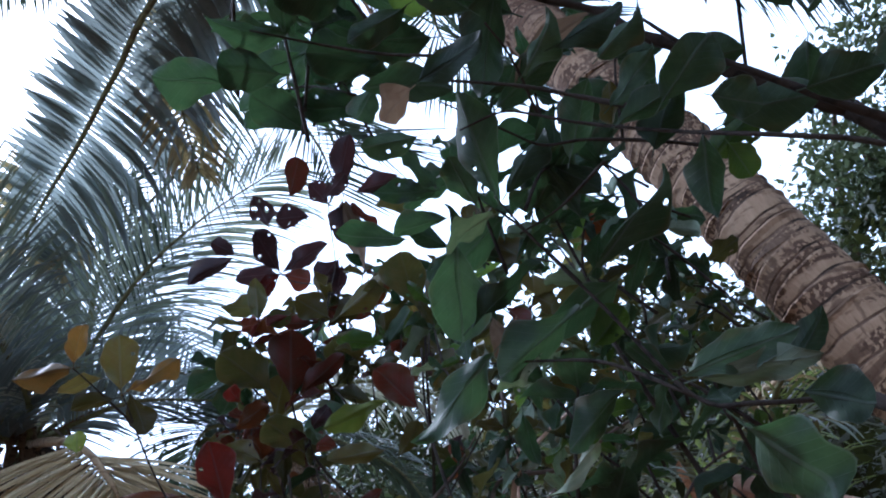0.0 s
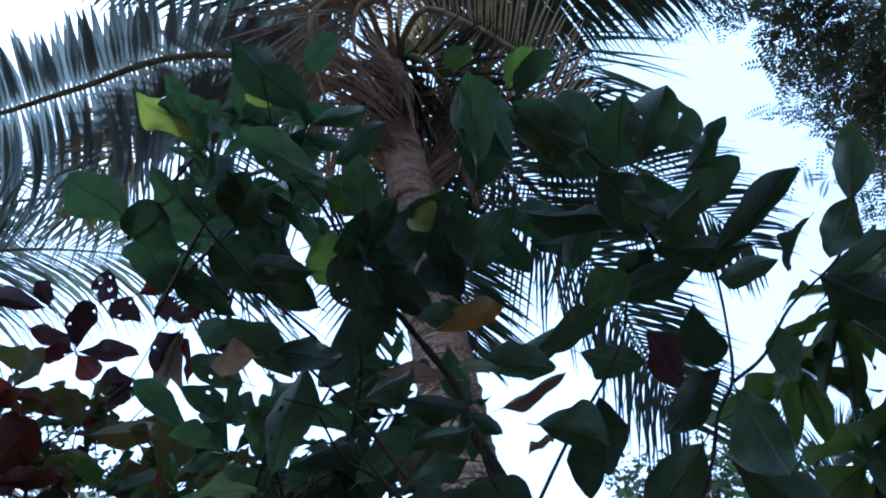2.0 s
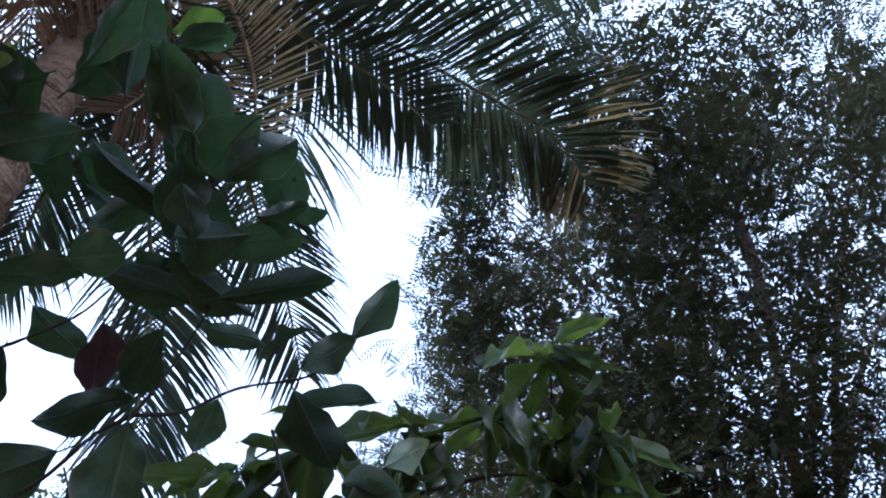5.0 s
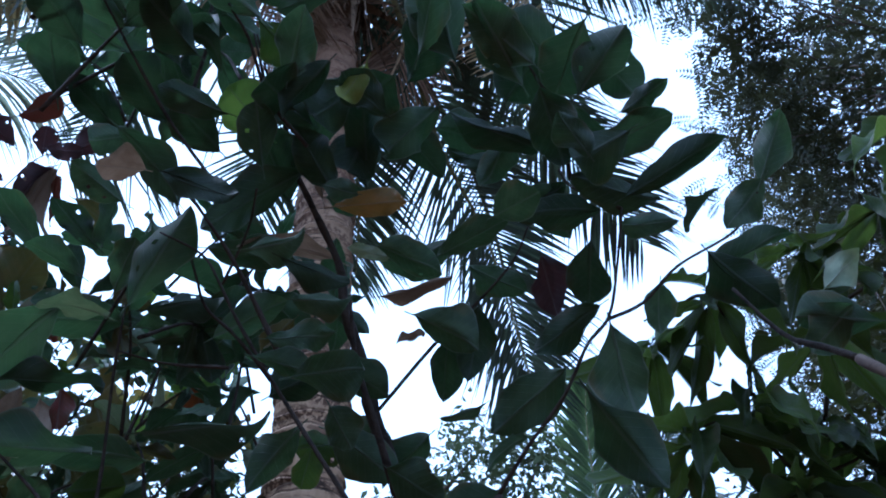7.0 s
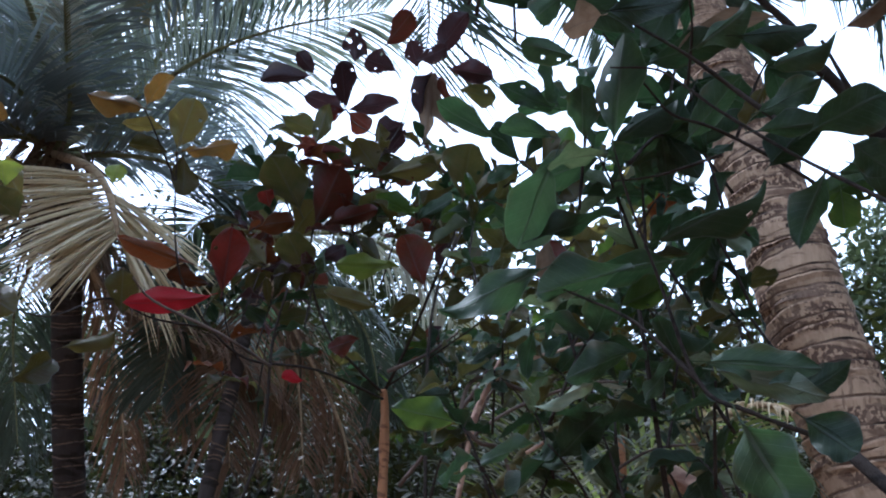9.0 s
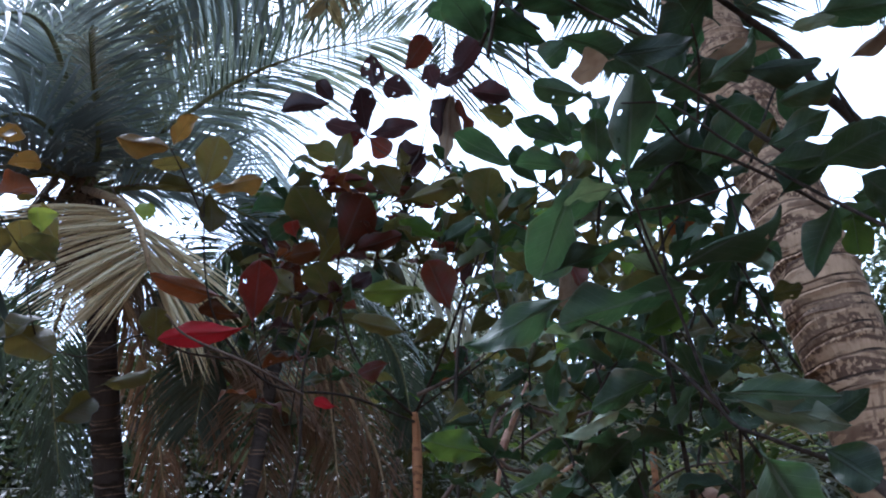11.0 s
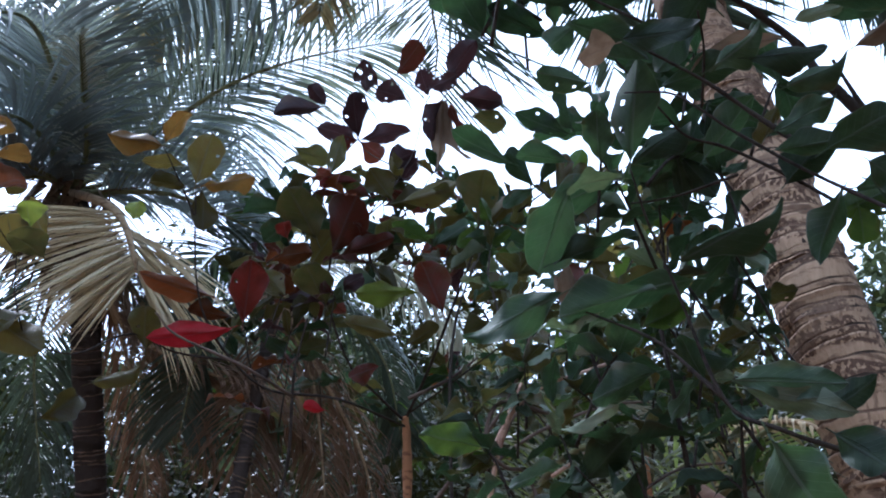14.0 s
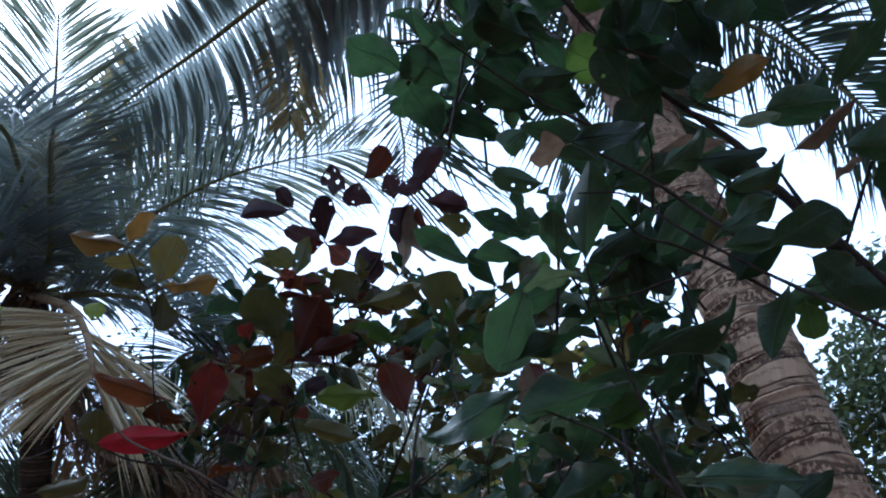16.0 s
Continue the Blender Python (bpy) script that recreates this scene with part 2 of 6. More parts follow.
ORANGE_BARK = bark_material("orange_brown_bark", (0.34, 0.15, 0.07), (0.42, 0.21, 0.10), (0.15, 0.07, 0.04), 20.0)
BROWN_BARK = bark_material("brown_bark", (0.10, 0.07, 0.055), (0.18, 0.13, 0.10), (0.05, 0.035, 0.03), 12.0)
RACHIS = bark_material("frond_stalk", (0.16, 0.17, 0.08), (0.26, 0.25, 0.13), (0.10, 0.08, 0.05), 20.0)
DRY_RACHIS = bark_material("dry_frond_stalk", (0.36, 0.25, 0.14), (0.48, 0.36, 0.22), (0.20, 0.13, 0.08), 20.0)
CUT_WOOD = bark_material("cut_wood", (0.55, 0.34, 0.24), (0.66, 0.44, 0.32), (0.32, 0.18, 0.13), 14.0)
FIBRE = bark_material("palm_fibre", (0.14, 0.09, 0.055), (0.24, 0.16, 0.10), (0.06, 0.04, 0.03), 16.0)
SOIL = bark_material("leaf_litter_soil", (0.10, 0.062, 0.034), (0.19, 0.118, 0.066), (0.04, 0.030, 0.022), 7.0, (1.0, 1.0, 1.0), 0.95)

# ---- mesh helpers ----


def mesh_of(name, verts, faces, mat, smooth=True):
    me = bpy.data.meshes.new(name)
    me.from_pydata([tuple(p) for p in verts], [], faces)
    if smooth:
        me.polygons.foreach_set("use_smooth", [True] * len(me.polygons))
    me.materials.append(mat)
    me.update()
    return me


def part(name, me, parent, label="", kind=""):
    ob = new(name, me)
    ob.parent = parent
    return tagged(ob, label, kind=kind)


def thing(name, place, label, category, group="", kind=""):
    ob = new(name)
    ob.empty_display_size = 0.2
    ob.location = place
    bpy.context.view_layer.update()
    return tagged(ob, label, category, group, kind)


def child(name, verts, faces, mat, parent, label="", kind="", smooth=True):
    """A mesh given in world places, hung under a thing that stands at parent.location."""
    off = parent.location if parent.parent is None else parent.location + parent.parent.location
    me = mesh_of(name, [Vector(p) - off for p in verts], faces, mat, smooth)
    return part(name, me, parent, label, kind)


def spline(points, steps):
    """Catmull-Rom through points."""
    pts = [Vector(p) for p in points]
    pts = [2 * pts[0] - pts[1]] + pts + [2 * pts[-1] - pts[-2]]
    out = []
    for i in range(1, len(pts) - 2):
        for k in range(steps):
            t = k / steps
            a, b, c, d = pts[i - 1:i + 3]
            out.append(0.5 * (2 * b + (c - a) * t + (2 * a - 5 * b + 4 * c - d) * t * t + (3 * b - a - 3 * c + d) * t ** 3))
    out.append(pts[-2])
    return out


def tube(line, radii, sides=8, cap=True):
    verts, faces = [], []
    side = None
    for i, p in enumerate(line):
        d = (line[min(i + 1, len(line) - 1)] - line[max(i - 1, 0)]).normalized()
        if side is None:
            side = d.orthogonal().normalized()
        side = (side - d * side.dot(d)).normalized()
        up = d.cross(side)
        for k in range(sides):
            a = 2 * math.pi * k / sides
            verts.append(p + (side * math.cos(a) + up * math.sin(a)) * radii[i])
        if i:
            for k in range(sides):
                j = (k + 1) % sides
                faces.append(((i - 1) * sides + k, (i - 1) * sides + j, i * sides + j, i * sides + k))
    if cap:
        faces.append(tuple(range(sides))[::-1])
        faces.append(tuple(range(len(verts) - sides, len(verts))))
    return verts, faces


# ---- broad leaves ----
rnd = random.Random(11)


def blade(shape, seed):
    """Leaf blade, 1 long and 1 wide, along x, with petiole, midrib ridge, fold, curl and wavy edge."""
    r = random.Random(seed)
    nu, nv = (26, 16) if shape == "holed" else (18, 10)
    fold, curl, wave = r.uniform(0.03, 0.26), r.uniform(-0.16, 0.40), r.uniform(0.03, 0.10)
    bend, twist = r.uniform(-0.12, 0.12), r.uniform(-1.5, 1.5)
    cup, hook = r.uniform(-0.35, 0.5), r.uniform(-2.0, 4.5)
    ph = r.uniform(0, 6)
    sway, ruffle = r.uniform(-0.09, 0.09), r.uniform(0.0, 0.045)
    verts, faces, edge = [], [], []
    for i in range(nu + 1):
        u = i / nu
        if shape in ("ob", "holed"):
            k = 0.63
            w = 0.5 * (math.sin(math.pi / 2 * u / k) ** 1.15 if u < k else max(0.0, 1 - ((u - k) / (1 - k)) ** 2.2) ** 0.55)
        elif shape == "lance":
            w = 0.5 * math.sin(math.pi * u ** 0.75) ** 0.9 if 0 < u < 1 else 0.0
        else:
            k = 0.52
            w = 0.5 * (math.sin(math.pi / 2 * u / k) ** 0.85 if u < k else max(0.0, 1 - ((u - k) / (1 - k)) ** 1.9) ** 0.72)
        w = max(w, 0.006)
        for j in range(nv + 1):
            v = 2 * j / nv - 1
            wob = 1 + (0.07 * math.sin(9 * u + ph + (2 if v > 0 else 0)) + 0.03 * math.sin(23 * u + 2 * ph + v)) * abs(v)
            z = fold * abs(v) * w * 1.4 - curl * u * u + wave * math.sin(11 * u + ph + v) * abs(v) ** 1.5
            y = v * w * wob
            th = twist * (u - 0.35)
            z += 0.45 * y * math.sin(th) + cup * y * y - hook * max(0.0, u - 0.8) ** 2
            z += ruffle * math.sin(19 * u + 2 * ph + 2 * v) * abs(v) ** 2
            verts.append((u, bend * math.sin(math.pi * u) + sway * math.sin(2 * math.pi * u) + y * math.cos(th), z))
            edge.append(abs(v) if u < 0.97 else 1.0)
    holes = []
    if shape == "holed":
        holes = [(0.52, 0.2, 0.06), (0.60, 0.26, 0.055), (0.74, -0.16, 0.08), (0.79, -0.24, 0.06), (0.42, -0.24, 0.045), (0.86, 0.1, 0.04)]
    for i in range(nu):
        for j in range(nv):
            a = i * (nv + 1) + j
            q = (a, a + 1, a + nv + 2, a + nv + 1)
            cx = sum(verts[k][0] for k in q) / 4
            cy = sum(verts[k][1] for k in q) / 4
            if not any((cx - hx) ** 2 + (cy - hy) ** 2 < hr * hr for hx, hy, hr in holes):
                faces.append(q)
    if shape in ("ob", "el") and r.random() < 0.25:
        # insect bites
        for _ in range(r.randint(1, 2)):
            i, j = r.randint(4, nu - 3), r.choice((1, 2, nv - 3, nv - 2))
            q = i * (nv + 1) + j
            faces = [f for f in faces if f[0] != q]
    # petiole and midrib
    n = len(verts)
    steps = 7
    for i in range(steps + 1):
        u = -0.13 + 1.0 * i / steps
        th = 0.016 * (1 - 0.8 * i / steps)
        z = (-curl * u * u if u > 0 else 0.15 * u) - 0.004
        y = bend * math.sin(math.pi * u) + sway * math.sin(2 * math.pi * u) if u > 0 else 0.0
        verts += [(u, y - th, z), (u, y, z - th), (u, y + th, z + 0.002)]
        if i:
            b = n + 3 * i
            faces += [(b - 3, b - 2, b + 1, b), (b - 2, b - 1, b + 2, b + 1)]
    edge += [0.0] * (len(verts) - len(edge))
    return verts, faces, edge


BLADES = {}


def blade_mesh(shape, key):
    if key == "holed":
        shape = "holed"
    k = (shape, key, rnd.randrange(12))
    if k not in BLADES:
        verts, faces, edge = blade(shape, hash_of(k))
        me = mesh_of("leaf", verts, faces, LANCE_LEAF if key == "lance" else LEAF[key])
        me.attributes.new("edge", "FLOAT", "POINT").data.foreach_set("value", edge)
        BLADES[k] = me
    return BLADES[k]


def hash_of(k):
    return sum(ord(c) * (i + 3) for i, c in enumerate(str(k)))


def leaf(parent, key, shape, base, tip, width, turn, label=""):
    """One leaf of a plant from base to tip; turn: degrees its face is rolled about its length from facing up."""
    b, t = Vector(base), Vector(tip)
    ax = t - b
    length = ax.length
    ax.normalize()
    n = Vector((0, 0, 1)) - ax * ax.z
    if n.length < 0.15:
        n = Vector((0, -1, 0)) + ax * ax.y
    n.normalize()
    side = n.cross(ax)
    a = radians(turn)
    nn = n * math.cos(a) + side * math.sin(a)
    ss = nn.cross(ax)
    m = Matrix((ax * length, ss * width, nn * length)).transposed().to_4x4()
    m.translation = b - parent.location
    ob = part("leaf", blade_mesh(shape, key), parent, label)
    ob.matrix_basis = m
    return ob


def stem(parent, points, r0, r1, mat=None, name="branch"):
    line = spline(points, 5)
    n = len(line) - 1
    rr = random.Random(len(points))
    radii = [(r0 + (r1 - r0) * i / n) * rr.uniform(0.88, 1.15) for i in range(n + 1)]
    return child(name, *tube(line, radii, 7), mat or TWIG_BARK, parent)


def rosette(plant, place, count, size, keys, seed, aim=(0, 0, 0.4), shape="ob"):
    """A whorl of leaves at a twig's end, with the short twig that bears it."""
    r = random.Random(seed)
    c = Vector(place)
    way = (Vector(aim) + Vector((r.uniform(-0.6, 0.6), r.uniform(-0.6, 0.6), r.uniform(-0.2, 0.5)))).normalized()
    s = way.orthogonal().normalized()
    u = way.cross(s)
    stem(plant, [c - way * size * 1.3 + Vector((0, 0, -0.05)), c - way * size * 0.5, c + way * size * 0.12], 0.0035, 0.002)
    a0 = r.uniform(0, 6.283)
    for k in range(count):
        a = a0 + 2.4 * k
        L = size * r.uniform(0.7, 1.15)
        d = (s * math.cos(a) + u * math.sin(a) + way * r.uniform(0.0, 0.9) + Vector((0, 0, -0.25))).normalized()
        b = c - way * size * 0.35 * k / count
        leaf(plant, r.choice(keys), shape, b, b + d * L, L * r.uniform(0.30, 0.56), r.uniform(-55, 55))


# ---- palms ----


def frond(palm, points, reach, mat, stalk=RACHIS, pairs=70, hang=0.5, seed=0, start=0.12, thick=0.022, label="", gap=0.0, lean=0.55, flat=0.0, wide=0.022, sides=(1.0, 1.0), hangs=(1.0, 1.0), leans=(0.0, 0.0), dry_from=2.0, dry_mat=None):
    """A feather frond along a curve: a tapering stalk and two rows of folded leaflets that bend down under their weight.
    reach: longest leaflet, hang: how far they droop, start: bare share of the stalk, gap: share of missing leaflets, dry_from: where on the stalk the leaflets turn dry."""
    r = random.Random(seed)
    line = spline(points, 10)
    n = len(line) - 1
    cum = [0.0]
    for a, b in zip(line, line[1:]):
        cum.append(cum[-1] + (b - a).length)
    off = palm.location
    holder = child("frond", *tube(line, [thick * (1 - 0.82 * i / n) for i in range(n + 1)], 6), stalk, palm, label)

    def at(s):
        d = s * cum[-1]
        for i in range(n):
            if cum[i + 1] >= d or i == n - 1:
                f = (d - cum[i]) / max(1e-6, cum[i + 1] - cum[i])
                return line[i].lerp(line[i + 1], min(1.0, f)), (line[min(i + 2, n)] - line[max(i - 1, 0)]).normalized()
    verts, faces, dry = [], [], []
    down = Vector((0, 0, -1))
    for k in range(pairs):
        s = start + (1 - start) * (k + 0.5) / pairs
        p, d = at(s)
        side = d.cross(Vector((0, 0, 1)))
        if side.length < 0.2:
            side = d.cross(Vector((0, 1, 0)))
        side.normalize()
        if flat:
            side = (Matrix.Rotation(radians(flat), 3, d) @ side)
        up = side.cross(d)
        q = (s - start) / (1 - start)
        size = reach * (0.45 + 0.75 * math.sin(math.pi * min(1, 0.12 + 0.8 * q)) ** 0.8) * (1.0 if q < 0.85 else 1.0 - 2.2 * (q - 0.85))
        for sg in (-1, 1):
            if r.random() < gap:
                continue
            ln = size * r.uniform(0.85, 1.08) * sides[(sg + 1) // 2]
            fwd = lean + 0.35 * q + r.uniform(-0.08, 0.08) + leans[(sg + 1) // 2]
            way = (side * sg * math.cos(fwd) + d * math.sin(fwd) + up * r.uniform(0.02, 0.22)).normalized()
            pos, w0 = p.copy(), wide * r.uniform(0.8, 1.15)
            droop = hang * r.uniform(0.7, 1.3) * hangs[(sg + 1) // 2]
            tw = r.uniform(-0.3, 0.3)
            segs = 5
            base = len(verts)
            for i in range(segs + 1):
                f = i / segs
                w = w0 * (0.28 + 2.4 * f) if f < 0.3 else w0 * (1.0 - ((f - 0.3) / 0.7) ** 1.7)
                w = max(w, 0.0015)
                nrm = way.cross(d)
                if nrm.length < 0.05:
                    nrm = way.orthogonal()
                nrm = (nrm.normalized() + way.cross(nrm) * tw).normalized()
                acr = nrm.cross(way).normalized()
                verts += [pos + acr * w * 0.5 - nrm * w * 0.18, pos + nrm * w * 0.1, pos - acr * w * 0.5 - nrm * w * 0.18]
                if i:
                    b = base + 3 * i
                    faces += [(b - 3, b - 2, b + 1, b), (b - 2, b - 1, b + 2, b + 1)]
                    dry += [1 if q + 0.3 * f + 0.5 * tw > dry_from else 0] * 2
                pos = pos + way * ln / segs
                way = (way + down * droop * (0.25 + f) * 0.55 + Vector((r.uniform(-1, 1), r.uniform(-1, 1), 0)) * 0.05).normalized()
    me = mesh_of("blade", [v - off for v in verts], faces, mat)
    if dry_mat:
        me.materials.append(dry_mat)
        me.polygons.foreach_set("material_index", dry)
    part("blade", me, holder, "narrow leaflets", "stuff")
    return holder


def dry_fan(palm, points, reach, count, seed):
    """A snapped dry frond: its stalk bends over and down, and the long leaflets fall from it to either side."""
    r = random.Random(seed)
    line = spline(points, 8)
    n = len(line) - 1
    holder = child("frond", *tube(line, [0.030 * (1 - 0.55 * i / n) for i in range(n + 1)], 7), DRY_RACHIS, palm, "broken straw-coloured frond fanned open")
    across, toward = Vector((0.8, 0.6, 0.0)), Vector((0.6, -0.8, 0.0))
    verts, faces = [], []
    for k in range(count):
        on_left = k % 5 < 3
        s = r.random() if on_left else r.uniform(0.25, 1.0)
        a = radians((-158 + 44 * s if on_left else -8 - 46 * s) + r.uniform(-7, 7))
        p = line[min(n, int((0.48 + 0.52 * s) * n))].copy()
        way = (across * math.cos(a) + Vector((0, 0, 1)) * math.sin(a) + toward * r.uniform(-0.15, 0.3)).normalized()
        ln = reach * r.uniform(0.66, 1.02) * (1.12 - 0.46 * s if on_left else 1.14 - 0.34 * s)
        w0 = 0.018 * r.uniform(0.6, 1.25)
        base = len(verts)
        segs = 7
        for i in range(segs + 1):
            f = i / segs
            w = max(0.002, w0 * (0.5 + 1.5 * f) if f < 0.3 else w0 * (1.0 - ((f - 0.3) / 0.7) ** 1.4))
            acr = way.cross(toward + Vector((0, 0, 0.3))).normalized()
            nrm = acr.cross(way)
            verts += [p + acr * w * 0.5 + nrm * w * 0.4, p - nrm * w * 0.1, p - acr * w * 0.5 + nrm * w * 0.4]
            if i:
                b = base + 3 * i
                faces += [(b - 3, b - 2, b + 1, b), (b - 2, b - 1, b + 2, b + 1)]
            p = p + way * ln / segs
            way = (way + Vector((0, 0, -1)) * 0.06 * (0.4 + f) + Vector((r.uniform(-1, 1), r.uniform(-1, 1), 0)) * 0.03).normalized()
    me = mesh_of("blade", [v - palm.location for v in verts], faces, PALM_STRAW)
    part("blade", me, holder, "splayed straw-coloured leaflets", "stuff")
    return holder


def ringed_trunk(palm, points, r0, r1, mat, rings, seed=0, sides=52):
    """A palm trunk with the stepped, uneven scars of its fallen fronds: each ring swells to a lip over a dark crease."""
    r = random.Random(seed)
    line = spline(points, 12)
    cum = [0.0]
    for a, b in zip(line, line[1:]):
        cum.append(cum[-1] + (b - a).length)
    total = cum[-1]
    rows = [(0.0, 0.0, 0, 0.0, 0.0)]
    for k in range(1, rings):
        c = (k + r.uniform(-0.32, 0.32)) / rings * total
        tip, ang, lip = r.uniform(0.004, 0.022), r.uniform(0, 6.28), r.uniform(0.005, 0.011)
        rows += [(c - 0.020, 0.25 * lip, 0, tip, ang), (c - 0.006, lip, 0, tip, ang), (c, 0.7 * lip, 0, tip, ang), (c + 0.003, -0.005, 1, tip, ang), (c + 0.009, -0.001, 1, tip, ang)]
        if r.random() < 0.5:
            rows += [(c + 0.022, 0.002, 0, tip, ang), (c + 0.026, -0.003, 1, tip, ang), (c + 0.031, 0.0, 1, tip, ang)]
    rows.append((total, 0.0, 0, 0.0, 0.0))
    rows.sort(key=lambda q: q[0])
    verts, faces, marks = [], [], []
    for i, (s, step, dark, tip, ang) in enumerate(rows):
        d0 = min(max(s, 0.0), total)
        j = min(max(k for k in range(len(cum)) if cum[k] <= d0 + 1e-9), len(line) - 2)
        p = line[j].lerp(line[j + 1], (d0 - cum[j]) / (cum[j + 1] - cum[j]))
        d = (line[min(j + 2, len(line) - 1)] - line[max(j - 1, 0)]).normalized()
        side = d.cross(Vector((0, 1, 0))).normalized()
        up = d.cross(side)
        f = d0 / total
        rad = r0 + (r1 - r0) * f ** 0.7
        for k in range(sides):
            a = 2 * math.pi * k / sides
            wob = 1 + 0.02 * math.sin(3 * a + 7 * f) + 0.01 * math.sin(8 * a + 60 * f) + 0.012 * noise.noise((3 * math.cos(a), 3 * math.sin(a), 14 * d0))
            st = step * (0.65 + 0.5 * math.sin(2 * a + 3 * ang)) + 0.002 * noise.noise((9 * math.cos(a), 9 * math.sin(a), 40 * d0))
            out = side * math.cos(a) + up * math.sin(a)
            along = tip * math.cos(a - ang) + 0.006 * noise.noise((2.5 * math.cos(a), 2.5 * math.sin(a), 5 * d0))
            verts.append(p + out * (rad * wob + st) + d * along)
        if i:
            for k in range(sides):
                j2 = (k + 1) % sides
                faces.append(((i - 1) * sides + k, (i - 1) * sides + j2, i * sides + j2, i * sides + k))
                marks.append(dark)
    faces.append(tuple(range(len(verts) - sides, len(verts))))
    marks.append(0)
    ob = child("trunk", verts, faces, mat, palm, smooth=False)
    ob.data.materials.append(SCAR)
    ob.data.polygons.foreach_set("material_index", marks)
    return ob


def fibre_sheath(palm, centre, axis, radius, height, seed=0):
    """The matted fibre and old stalk bases round the neck of a crown."""
    r = random.Random(seed)
    d = Vector(axis).normalized()
    s = d.orthogonal().normalized()
    u = d.cross(s)
    verts, faces = [], []
    for k in range(170):
        a = r.uniform(0, 6.283)
        z0 = r.uniform(-0.2, 1.0) * height
        o = s * math.cos(a) + u * math.sin(a)
        rad = radius * (1.0 + 0.35 * z0 / height)
        p = Vector(centre) + d * z0 + o * rad
        ln, w = r.uniform(0.12, 0.4), r.uniform(0.008, 0.03)
        way = (o * r.uniform(0.0, 0.5) + d * r.uniform(-1.0, 0.6) + Vector((0, 0, -0.4))).normalized()
        acr = way.cross(o).normalized()
        b = len(verts)
        for i in range(4):
            f = i / 3
            q = p + way * ln * f + Vector((0, 0, -0.10)) * f * f
            verts += [q + acr * w * (1 - 0.8 * f), q + o * 0.006, q - acr * w * (1 - 0.8 * f)]
            if i:
                c = b + 3 * i
                faces += [(c - 3, c - 2, c + 1, c), (c - 2, c - 1, c + 2, c + 1)]
    return child("fibre_sheath", verts, faces, FIBRE, palm, "torn brown fibre round the crown", "stuff")


# ---- ground ----
def ground_sheet():
    n, half = 60, 220.0
    verts, faces = [], []
    for i in range(n + 1):
        for j in range(n + 1):
            a, b = 2 * i / n - 1, 2 * j / n - 1
            x, y = half * a * abs(a), half * b * abs(b)
            h = 0.10 * noise.noise((x * 0.35, y * 0.35, 0)) + 0.02 * noise.noise((x * 2, y * 2, 5))
            verts.append((x, y, h - 0.06))
    for i in range(n):
        for j in range(n):
            k = i * (n + 1) + j
            faces.append((k, k + n + 1, k + n + 2, k + 1))
    ob = new("ground", mesh_of("ground", verts, faces, SOIL))
    return tagged(ob, "brown soil with leaf litter under the palms", "ground", kind="structure")


ground_sheet()

# ---- coconut palm beside the camera ----
NECK = Vector((0.40, 2.33, 5.42))
TOP = Vector((0.338, 2.31, 5.80))
palm_a = thing("coconut_palm", (1.34, 2.36, 0.0), "leaning coconut palm with ringed grey-brown trunk and hanging dead fronds", "palm tree", "coconut palms")
ringed_trunk(palm_a, [(1.36, 2.36, -0.1), (1.27, 2.36, 1.0), (1.13, 2.36, 2.0), (1.01, 2.36, 2.6), (0.915, 2.36, 3.15), (0.75, 2.36, 3.9), (0.54, 2.36, 4.86), (0.44, 2.36, 5.27), TOP], 0.154, 0.094, COCO_BARK, 112, 3)
fibre_sheath(palm_a, NECK, (-0.2, 0.0, 1), 0.11, 0.36, 4)
frond(palm_a, [TOP, (-0.695, 2.387, 5.558), (-1.217, 2.613, 5.375), (-1.603, 2.806, 5.261), (-1.951, 2.937, 5.099), (-2.132, 3.017, 4.983), (-2.188, 3.080, 4.888)], 0.60, PALM_HAZE, seed=1, hang=0.62, pairs=92, label="long green frond with a tan tip", wide=0.056, sides=(0.55, 1.05), hangs=(0.1, 2.3), leans=(-0.6, 0.0), lean=0.12, dry_from=1.16, dry_mat=PALM_TAN)
frond(palm_a, [TOP, (0.547, 2.118, 5.507), (1.219, 2.712, 5.319), (1.648, 2.811, 4.865), (2.097, 2.978, 4.189)], 0.62, PALM_GREEN, seed=2, hang=0.3, pairs=84)
frond(palm_a, [TOP, (0.376, 2.707, 6.007), (0.646, 3.118, 5.864), (0.939, 3.444, 5.463), (1.082, 3.680, 5.080)], 0.55, PALM_GREEN, seed=3, hang=0.2, pairs=70)
frond(palm_a, [TOP, (0.571, 1.957, 6.051), (0.996, 1.706, 6.232), (1.446, 1.414, 6.362), (1.945, 1.115, 6.416), (2.276, 0.896, 6.345), (2.629, 0.811, 6.210)], 0.74, PALM_GREEN, seed=4, hang=0.5, pairs=170, label="green frond with a dry tan tip", wide=0.026, dry_from=1.08, dry_mat=PALM_TAN, lean=0.35)
frond(palm_a, [TOP, (0.75, 1.95, 5.98), (1.10, 1.75, 6.04), (1.45, 1.55, 6.02), (1.75, 1.40, 5.90)], 0.50, PALM_GREEN, seed=104, hang=0.6, pairs=84, wide=0.022, lean=0.35)
frond(palm_a, [TOP, (0.096, 2.983, 5.666), (-0.293, 3.112, 5.660), (-0.496, 3.249, 5.523), (-0.538, 3.431, 5.366), (-0.504, 3.549, 5.132), (-0.535, 3.717, 4.957)], 0.95, PALM_GREEN, seed=5, hang=0.1, pairs=64, wide=0.018, lean=0.45, sides=(0.25, 1.0))
